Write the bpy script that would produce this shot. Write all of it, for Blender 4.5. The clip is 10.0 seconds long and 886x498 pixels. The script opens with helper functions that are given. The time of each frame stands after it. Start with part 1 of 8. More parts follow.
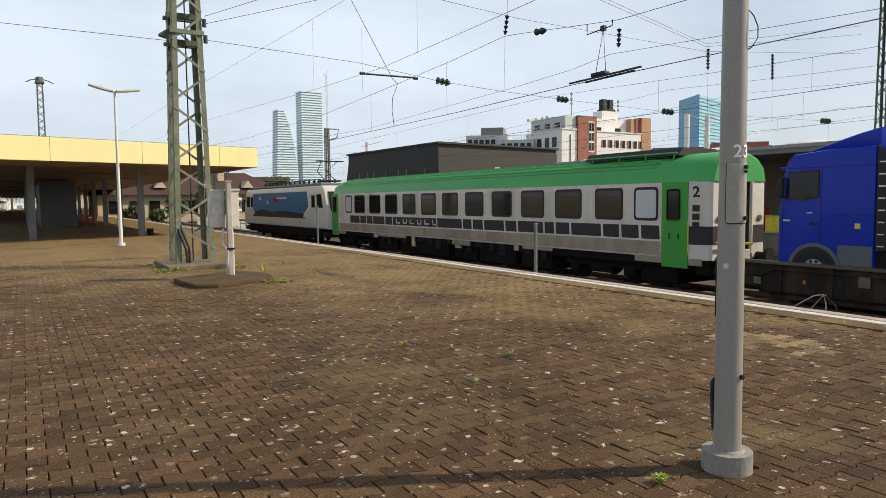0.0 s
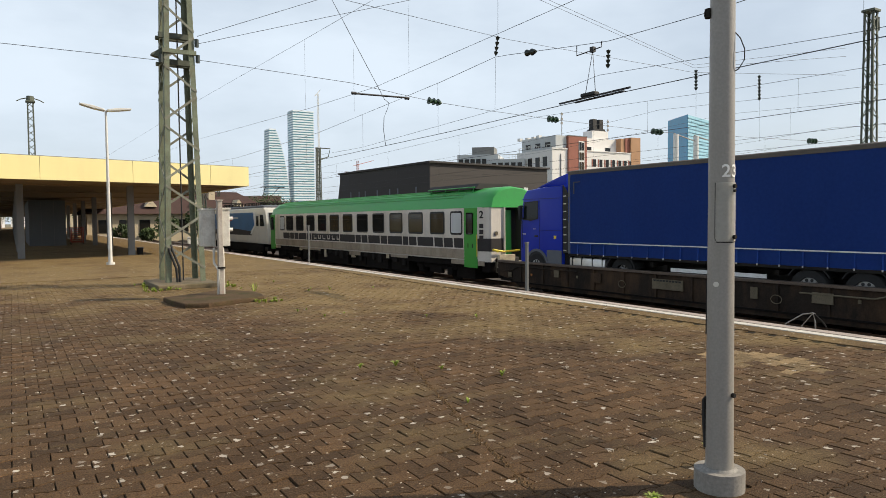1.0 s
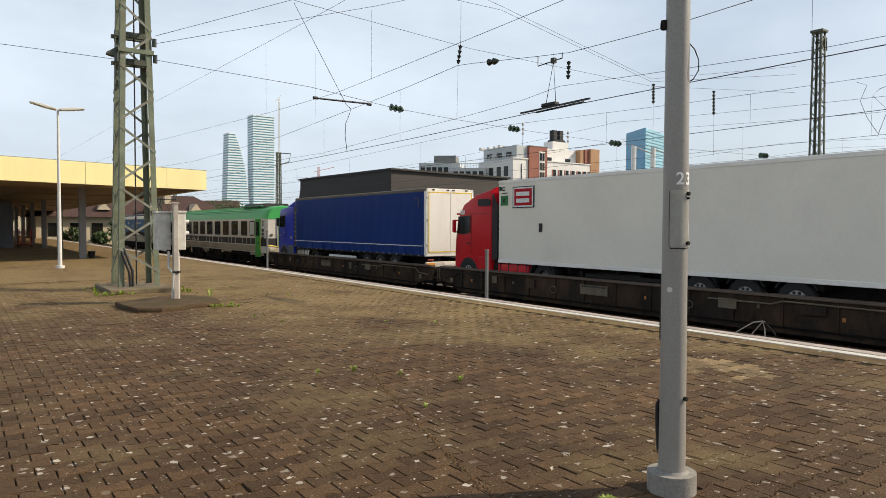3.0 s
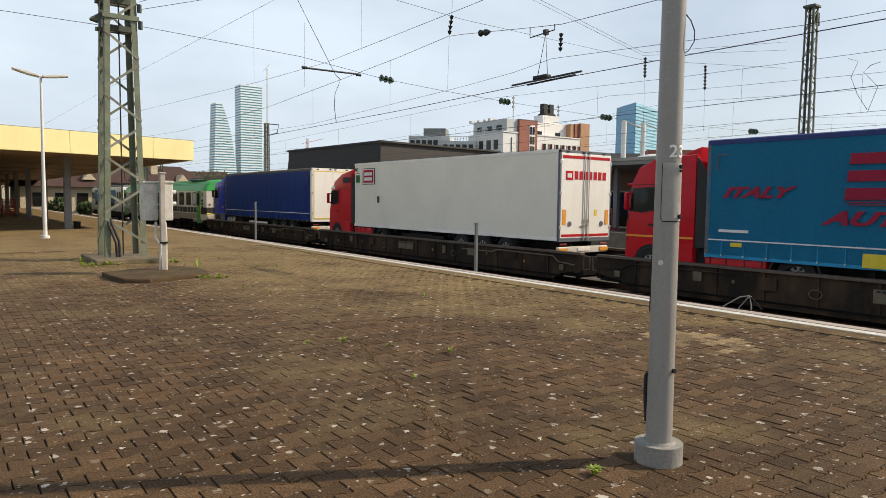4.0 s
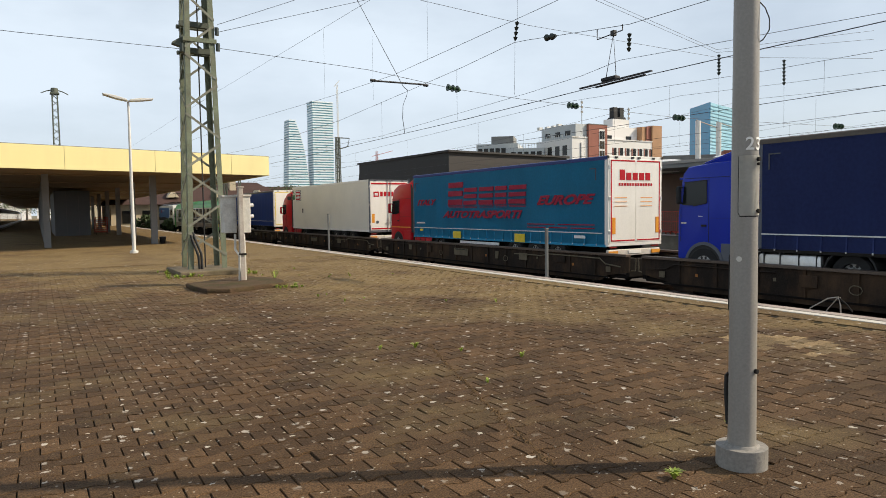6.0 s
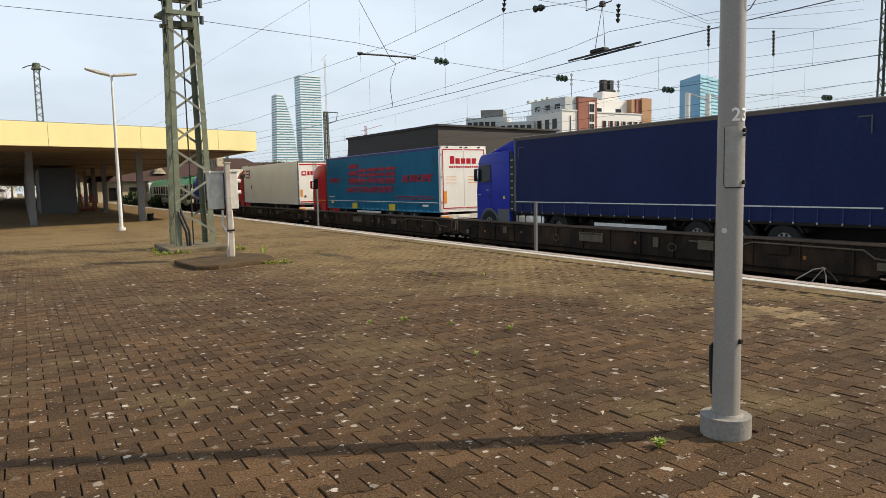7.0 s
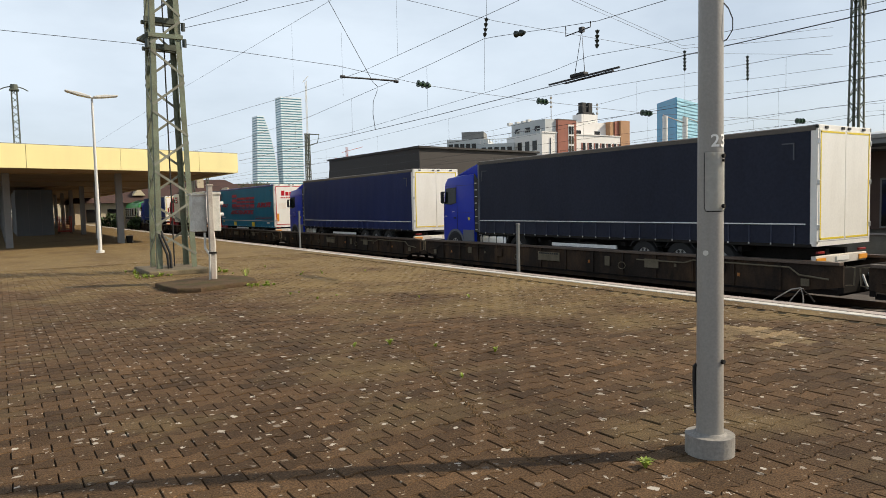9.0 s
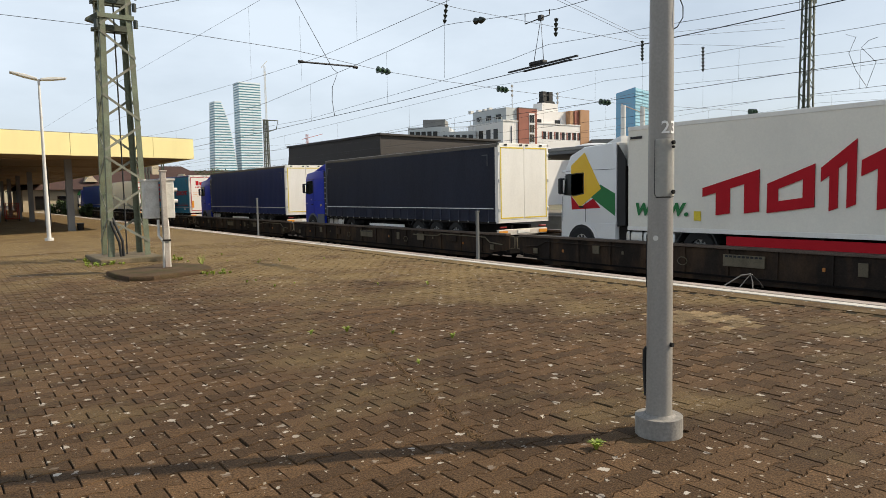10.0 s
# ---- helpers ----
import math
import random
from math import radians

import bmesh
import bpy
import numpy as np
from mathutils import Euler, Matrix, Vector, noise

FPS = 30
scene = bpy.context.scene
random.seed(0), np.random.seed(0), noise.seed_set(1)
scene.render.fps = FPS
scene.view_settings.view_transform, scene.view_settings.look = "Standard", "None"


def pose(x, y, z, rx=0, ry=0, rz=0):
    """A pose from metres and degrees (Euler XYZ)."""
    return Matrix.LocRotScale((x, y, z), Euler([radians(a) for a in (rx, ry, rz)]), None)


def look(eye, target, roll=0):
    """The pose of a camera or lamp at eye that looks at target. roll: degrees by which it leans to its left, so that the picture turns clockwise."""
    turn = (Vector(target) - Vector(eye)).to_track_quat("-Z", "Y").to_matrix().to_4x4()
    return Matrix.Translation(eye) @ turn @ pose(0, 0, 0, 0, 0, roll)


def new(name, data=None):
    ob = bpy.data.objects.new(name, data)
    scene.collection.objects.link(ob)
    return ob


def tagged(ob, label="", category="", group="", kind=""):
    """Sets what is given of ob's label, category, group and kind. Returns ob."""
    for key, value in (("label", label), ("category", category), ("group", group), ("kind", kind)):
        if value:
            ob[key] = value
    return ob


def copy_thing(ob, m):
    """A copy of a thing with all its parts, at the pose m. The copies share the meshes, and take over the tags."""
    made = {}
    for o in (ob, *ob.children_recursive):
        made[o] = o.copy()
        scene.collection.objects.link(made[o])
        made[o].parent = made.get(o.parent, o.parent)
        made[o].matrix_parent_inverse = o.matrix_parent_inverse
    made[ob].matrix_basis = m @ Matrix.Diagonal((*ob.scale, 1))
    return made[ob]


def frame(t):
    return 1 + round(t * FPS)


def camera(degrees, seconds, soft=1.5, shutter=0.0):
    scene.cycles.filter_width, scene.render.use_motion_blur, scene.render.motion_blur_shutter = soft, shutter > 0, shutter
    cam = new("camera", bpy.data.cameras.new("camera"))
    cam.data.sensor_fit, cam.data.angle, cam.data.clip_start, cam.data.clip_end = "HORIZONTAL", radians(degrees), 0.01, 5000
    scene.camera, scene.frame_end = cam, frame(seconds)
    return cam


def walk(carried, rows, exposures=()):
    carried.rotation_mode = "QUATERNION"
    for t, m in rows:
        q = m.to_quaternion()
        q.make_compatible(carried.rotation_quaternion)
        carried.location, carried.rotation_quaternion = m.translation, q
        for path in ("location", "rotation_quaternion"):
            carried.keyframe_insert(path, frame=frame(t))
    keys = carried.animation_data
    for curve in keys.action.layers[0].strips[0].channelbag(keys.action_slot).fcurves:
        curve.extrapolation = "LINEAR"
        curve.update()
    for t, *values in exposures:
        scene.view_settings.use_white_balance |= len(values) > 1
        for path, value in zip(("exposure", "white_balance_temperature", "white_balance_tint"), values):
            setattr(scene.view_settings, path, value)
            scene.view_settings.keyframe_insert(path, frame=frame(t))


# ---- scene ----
cam = camera(66.0, 10.0, 0.3)
PATH = [
    (0, (-0.33, -0.23, 1.854), (0.713, 1.47, 1.711), -0.6),
    (0.5, (-0.314, -0.223, 1.853), (0.736, 1.475, 1.728), -0.5),
    (1, (-0.338, -0.236, 1.854), (0.729, 1.453, 1.766), -0.6),
    (1.5, (-0.345, -0.224, 1.853), (0.655, 1.506, 1.762), -1.0),
    (2, (-0.304, -0.225, 1.841), (0.67, 1.519, 1.752), -1.6),
    (2.5, (-0.292, -0.237, 1.837), (0.79, 1.443, 1.748), -0.4),
    (3, (-0.327, -0.241, 1.821), (0.836, 1.385, 1.756), 0.2),
    (3.2, (-0.31, -0.245, 1.799), (0.88, 1.359, 1.694), -0.1),
    (4.3, (-0.352, -0.203, 1.805), (0.826, 1.407, 1.666), 1.1),
    (4.5, (-0.385, -0.214, 1.802), (0.769, 1.417, 1.718), 1.2),
    (5, (-0.377, -0.215, 1.793), (0.669, 1.485, 1.663), -0.9),
    (5.5, (-0.376, -0.228, 1.757), (0.482, 1.567, 1.549), -1.5),
    (6, (-0.34, -0.235, 1.753), (0.678, 1.483, 1.637), -0.8),
    (6.2, (-0.33, -0.237, 1.746), (0.735, 1.449, 1.594), -0.4),
    (7.3, (-0.307, -0.239, 1.746), (0.729, 1.46, 1.546), -1.5),
    (7.5, (-0.332, -0.255, 1.758), (0.731, 1.427, 1.556), -1.2),
    (8, (-0.345, -0.265, 1.752), (0.802, 1.363, 1.568), -1.8),
    (8.5, (-0.346, -0.275, 1.755), (0.837, 1.334, 1.635), -1.5),
    (9, (-0.382, -0.267, 1.767), (0.706, 1.406, 1.637), -1.3),
    (9.5, (-0.341, -0.258, 1.754), (0.688, 1.45, 1.604), -1.6),
    (10, (-0.33, -0.285, 1.745), (0.848, 1.322, 1.578), -1.1),
]
walk(cam, [(t, look(eye, target, roll)) for t, eye, target, roll in PATH])

# ---- world and sun ----
SUN = Vector((0.88, -0.47, 0.72)).normalized()
world = bpy.data.worlds.new("hazy_sky")
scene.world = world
world.use_nodes = True
wn, wl = world.node_tree.nodes, world.node_tree.links
wn.clear()
sky = wn.new("ShaderNodeTexSky")
sky.sky_type, sky.sun_disc = "NISHITA", False
sky.sun_elevation = math.asin(SUN.z)
sky.sun_rotation = math.atan2(SUN.x, SUN.y)
sky.air_density, sky.dust_density, sky.ozone_density = 1.0, 2.5, 1.0
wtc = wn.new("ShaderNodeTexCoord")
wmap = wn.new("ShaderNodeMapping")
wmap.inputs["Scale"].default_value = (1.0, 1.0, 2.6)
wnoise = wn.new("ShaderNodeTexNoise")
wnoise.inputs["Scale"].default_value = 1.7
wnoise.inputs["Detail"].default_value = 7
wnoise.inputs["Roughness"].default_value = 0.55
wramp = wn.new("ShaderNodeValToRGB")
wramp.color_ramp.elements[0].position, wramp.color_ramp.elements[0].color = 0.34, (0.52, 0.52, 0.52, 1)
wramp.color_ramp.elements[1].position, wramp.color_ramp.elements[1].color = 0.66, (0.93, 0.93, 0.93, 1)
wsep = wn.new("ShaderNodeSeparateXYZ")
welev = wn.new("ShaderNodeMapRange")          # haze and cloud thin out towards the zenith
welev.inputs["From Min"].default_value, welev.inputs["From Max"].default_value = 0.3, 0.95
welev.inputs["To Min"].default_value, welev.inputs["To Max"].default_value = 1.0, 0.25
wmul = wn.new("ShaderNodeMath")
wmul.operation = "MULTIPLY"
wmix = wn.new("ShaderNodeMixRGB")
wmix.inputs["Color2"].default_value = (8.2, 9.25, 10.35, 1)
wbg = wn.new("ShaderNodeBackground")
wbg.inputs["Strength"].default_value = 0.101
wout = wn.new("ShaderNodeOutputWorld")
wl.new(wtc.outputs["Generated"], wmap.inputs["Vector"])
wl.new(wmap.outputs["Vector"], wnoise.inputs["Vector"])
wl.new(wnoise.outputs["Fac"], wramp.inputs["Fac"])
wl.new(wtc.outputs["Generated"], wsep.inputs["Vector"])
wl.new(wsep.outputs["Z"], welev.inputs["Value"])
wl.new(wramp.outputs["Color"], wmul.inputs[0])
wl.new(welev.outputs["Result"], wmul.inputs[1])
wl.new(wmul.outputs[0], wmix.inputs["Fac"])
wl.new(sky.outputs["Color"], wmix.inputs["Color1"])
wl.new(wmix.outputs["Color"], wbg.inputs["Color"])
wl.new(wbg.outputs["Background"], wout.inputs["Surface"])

sun = new("sun", bpy.data.lights.new("sun", "SUN"))
sun.data.energy, sun.data.angle, sun.data.color = 5.0, radians(0.8), (1.0, 0.88, 0.7)
sun.matrix_world = look(SUN * 60, (0, 0, 0))
scene.view_settings.exposure = 0.0


# ---- materials ----
def mat(name, color, rough=0.6, metal=0.0, var=0.25, scale=3.0, bump=0.1, grain=40.0, dirt=None, dirt_amount=0.0,
        dirt_scale=1.2, coat=0.0, rand=0.0, island=False, streak=(1, 1, 1), spec=None, placed=False):
    m = bpy.data.materials.new(name)
    m.use_nodes = True
    n, l = m.node_tree.nodes, m.node_tree.links
    b = n["Principled BSDF"]
    b.inputs["Roughness"].default_value, b.inputs["Metallic"].default_value = rough, metal
    b.inputs["Coat Weight"].default_value = coat
    if spec is not None:
        b.inputs["Specular IOR Level"].default_value = spec
    tc = n.new("ShaderNodeTexCoord")
    mp = n.new("ShaderNodeMapping")
    mp.inputs["Scale"].default_value = streak
    where = n.new("ShaderNodeNewGeometry").outputs["Position"] if placed else tc.outputs["Object"]
    l.new(where, mp.inputs["Vector"])
    big, small = n.new("ShaderNodeTexNoise"), n.new("ShaderNodeTexNoise")
    big.inputs["Scale"].default_value, big.inputs["Detail"].default_value = scale, 5
    small.inputs["Scale"].default_value, small.inputs["Detail"].default_value = grain, 3
    l.new(mp.outputs["Vector"], big.inputs["Vector"])
    l.new(where, small.inputs["Vector"])
    add = n.new("ShaderNodeMath")
    add.operation = "ADD"
    l.new(big.outputs["Fac"], add.inputs[0])
    l.new(small.outputs["Fac"], add.inputs[1])
    rng = n.new("ShaderNodeMapRange")
    rng.inputs["From Min"].default_value, rng.inputs["From Max"].default_value = 0.6, 1.4
    rng.inputs["To Min"].default_value, rng.inputs["To Max"].default_value = 1 - var, 1 + var
    l.new(add.outputs[0], rng.inputs["Value"])
    value = rng.outputs["Result"]
    if rand:
        if island:
            src = n.new("ShaderNodeNewGeometry").outputs["Random Per Island"]
        else:
            src = n.new("ShaderNodeObjectInfo").outputs["Random"]
        r2 = n.new("ShaderNodeMapRange")
        r2.inputs["To Min"].default_value, r2.inputs["To Max"].default_value = 1 - rand, 1 + rand
        l.new(src, r2.inputs["Value"])
        mul = n.new("ShaderNodeMath")
        mul.operation = "MULTIPLY"
        l.new(value, mul.inputs[0])
        l.new(r2.outputs["Result"], mul.inputs[1])
        value = mul.outputs[0]
    sc = n.new("ShaderNodeVectorMath")
    sc.operation = "SCALE"
    sc.inputs[0].default_value = color
    l.new(value, sc.inputs["Scale"])
    col = sc.outputs["Vector"]
    if dirt:
        dn = n.new("ShaderNodeTexNoise")
        dn.inputs["Scale"].default_value, dn.inputs["Detail"].default_value, dn.inputs["Roughness"].default_value = dirt_scale, 8, 0.65
        l.new(mp.outputs["Vector"], dn.inputs["Vector"])
        dr = n.new("ShaderNodeMapRange")
        dr.inputs["From Min"].default_value, dr.inputs["From Max"].default_value = 0.45, 0.72
        dr.inputs["To Min"].default_value, dr.inputs["To Max"].default_value = 0.0, dirt_amount
        l.new(dn.outputs["Fac"], dr.inputs["Value"])
        mx = n.new("ShaderNodeMixRGB")
        mx.inputs["Color2"].default_value = (*dirt, 1)
        l.new(dr.outputs["Result"], mx.inputs["Fac"])
        l.new(col, mx.inputs["Color1"])
        col = mx.outputs["Color"]
    l.new(col, b.inputs["Base Color"])
    if bump:
        bp = n.new("ShaderNodeBump")
        bp.inputs["Strength"].default_value, bp.inputs["Distance"].default_value = bump, 0.01
        l.new(add.outputs[0], bp.inputs["Height"])
        l.new(bp.outputs["Normal"], b.inputs["Normal"])
    return m


def glass_mat(name, tint, rough=0.06):
    """Dark glazing seen from outside: a glossy pane over a dim interior."""
    m = mat(name, tint, rough, 0.0, 0.3, 0.8, 0.0)
    m.node_tree.nodes["Principled BSDF"].inputs["Specular IOR Level"].default_value = 0.34
    return m


def paving_mat(name, island, tone=(0.09, 0.052, 0.025)):
    """Dark brown concrete pavers with pale lichen and gum spots, moss and a straw tint rising with x and y."""
    m = mat(name, tone, 0.85, 0, 0.45, 0.35, 0.6, 55, dirt=(0.03, 0.021, 0.016), dirt_amount=0.75,
            dirt_scale=0.5, rand=0.34, island=island, placed=True, spec=0.15)
    n, l = m.node_tree.nodes, m.node_tree.links
    b = n["Principled BSDF"]
    old = b.inputs["Base Color"].links[0].from_socket
    geo = n.new("ShaderNodeNewGeometry")
    b.inputs["Sheen Weight"].default_value, b.inputs["Sheen Roughness"].default_value = 0.03, 0.3
    b.inputs["Sheen Tint"].default_value = (0.9, 0.72, 0.42, 1)
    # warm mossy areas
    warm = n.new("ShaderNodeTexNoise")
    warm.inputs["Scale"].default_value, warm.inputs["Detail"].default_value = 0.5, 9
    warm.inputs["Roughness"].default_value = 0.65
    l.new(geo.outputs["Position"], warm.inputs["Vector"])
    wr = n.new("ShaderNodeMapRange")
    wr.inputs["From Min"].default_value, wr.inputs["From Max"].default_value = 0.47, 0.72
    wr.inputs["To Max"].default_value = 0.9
    # the straw tint of these areas strengthens with x and y
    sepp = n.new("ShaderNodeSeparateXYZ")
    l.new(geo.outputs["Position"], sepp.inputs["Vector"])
    straw_gain = n.new("ShaderNodeMapRange")
    straw_gain.inputs["From Min"].default_value, straw_gain.inputs["From Max"].default_value = 14.0, 25.0
    straw_gain.inputs["To Min"].default_value, straw_gain.inputs["To Max"].default_value = -0.04, 0.19
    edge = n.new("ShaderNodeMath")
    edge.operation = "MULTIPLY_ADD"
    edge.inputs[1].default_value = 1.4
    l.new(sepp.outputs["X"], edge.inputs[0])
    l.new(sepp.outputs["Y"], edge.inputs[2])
    l.new(edge.outputs[0], straw_gain.inputs["Value"])
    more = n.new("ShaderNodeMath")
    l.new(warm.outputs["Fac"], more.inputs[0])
    l.new(straw_gain.outputs["Result"], more.inputs[1])
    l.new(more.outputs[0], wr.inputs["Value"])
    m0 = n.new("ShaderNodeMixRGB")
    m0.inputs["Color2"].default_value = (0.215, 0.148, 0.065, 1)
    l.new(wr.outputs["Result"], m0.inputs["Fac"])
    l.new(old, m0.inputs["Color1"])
    # fine speckle of the worn concrete face
    fine = n.new("ShaderNodeTexNoise")
    fine.inputs["Scale"].default_value, fine.inputs["Detail"].default_value = 95, 4
    l.new(geo.outputs["Position"], fine.inputs["Vector"])
    fr = n.new("ShaderNodeMapRange")
    fr.inputs["From Min"].default_value, fr.inputs["From Max"].default_value = 0.36, 0.66
    fr.inputs["To Min"].default_value, fr.inputs["To Max"].default_value = 0.5, 1.42
    l.new(fine.outputs["Fac"], fr.inputs["Value"])
    mf = n.new("ShaderNodeMixRGB")
    mf.blend_type = "MULTIPLY"
    mf.inputs["Fac"].default_value = 1.0
    l.new(m0.outputs["Color"], mf.inputs["Color1"])
    l.new(fr.outputs["Result"], mf.inputs["Color2"])
    # pale lichen and gum spots in two sizes
    wob = n.new("ShaderNodeTexNoise")
    wob.inputs["Scale"].default_value, wob.inputs["Detail"].default_value = 26, 3
    l.new(geo.outputs["Position"], wob.inputs["Vector"])
    col = mf.outputs["Color"]
    for scale, least, most, warp, tint in ((9.5, 0.38, 0.31, 0.08, (0.5, 0.45, 0.38, 1)), (24.0, 0.5, 0.3, 0.03, (0.4, 0.34, 0.26, 1))):
        vor = n.new("ShaderNodeTexVoronoi")
        vor.inputs["Scale"].default_value = scale
        vadd = n.new("ShaderNodeVectorMath")
        vadd.operation = "MULTIPLY_ADD"
        vadd.inputs[1].default_value = (warp, warp, 0.0)
        l.new(wob.outputs["Color"], vadd.inputs[0])
        l.new(geo.outputs["Position"], vadd.inputs[2])
        flat = n.new("ShaderNodeVectorMath")
        flat.operation = "MULTIPLY"
        flat.inputs[1].default_value = (1, 1, 0)
        l.new(vadd.outputs["Vector"], flat.inputs[0])
        l.new(flat.outputs["Vector"], vor.inputs["Vector"])
        sep = n.new("ShaderNodeSeparateColor")
        l.new(vor.outputs["Color"], sep.inputs["Color"])
        size = n.new("ShaderNodeMapRange")
        size.inputs["From Min"].default_value, size.inputs["From Max"].default_value = least, 1.0
        size.inputs["To Min"].default_value, size.inputs["To Max"].default_value = 0.0, most
        l.new(sep.outputs["Red"], size.inputs["Value"])
        lt = n.new("ShaderNodeMath")
        lt.operation = "LESS_THAN"
        l.new(vor.outputs["Distance"], lt.inputs[0])
        l.new(size.outputs["Result"], lt.inputs[1])
        amt = n.new("ShaderNodeMath")
        amt.operation = "MULTIPLY"
        l.new(lt.outputs[0], amt.inputs[0])
        l.new(sep.outputs["Green"], amt.inputs[1])
        m1 = n.new("ShaderNodeMixRGB")
        m1.inputs["Color2"].default_value = tint
        l.new(amt.outputs[0], m1.inputs["Fac"])
        l.new(col, m1.inputs["Color1"])
        col = m1.outputs["Color"]
    l.new(m1.outputs["Color"], b.inputs["Base Color"])
    return m


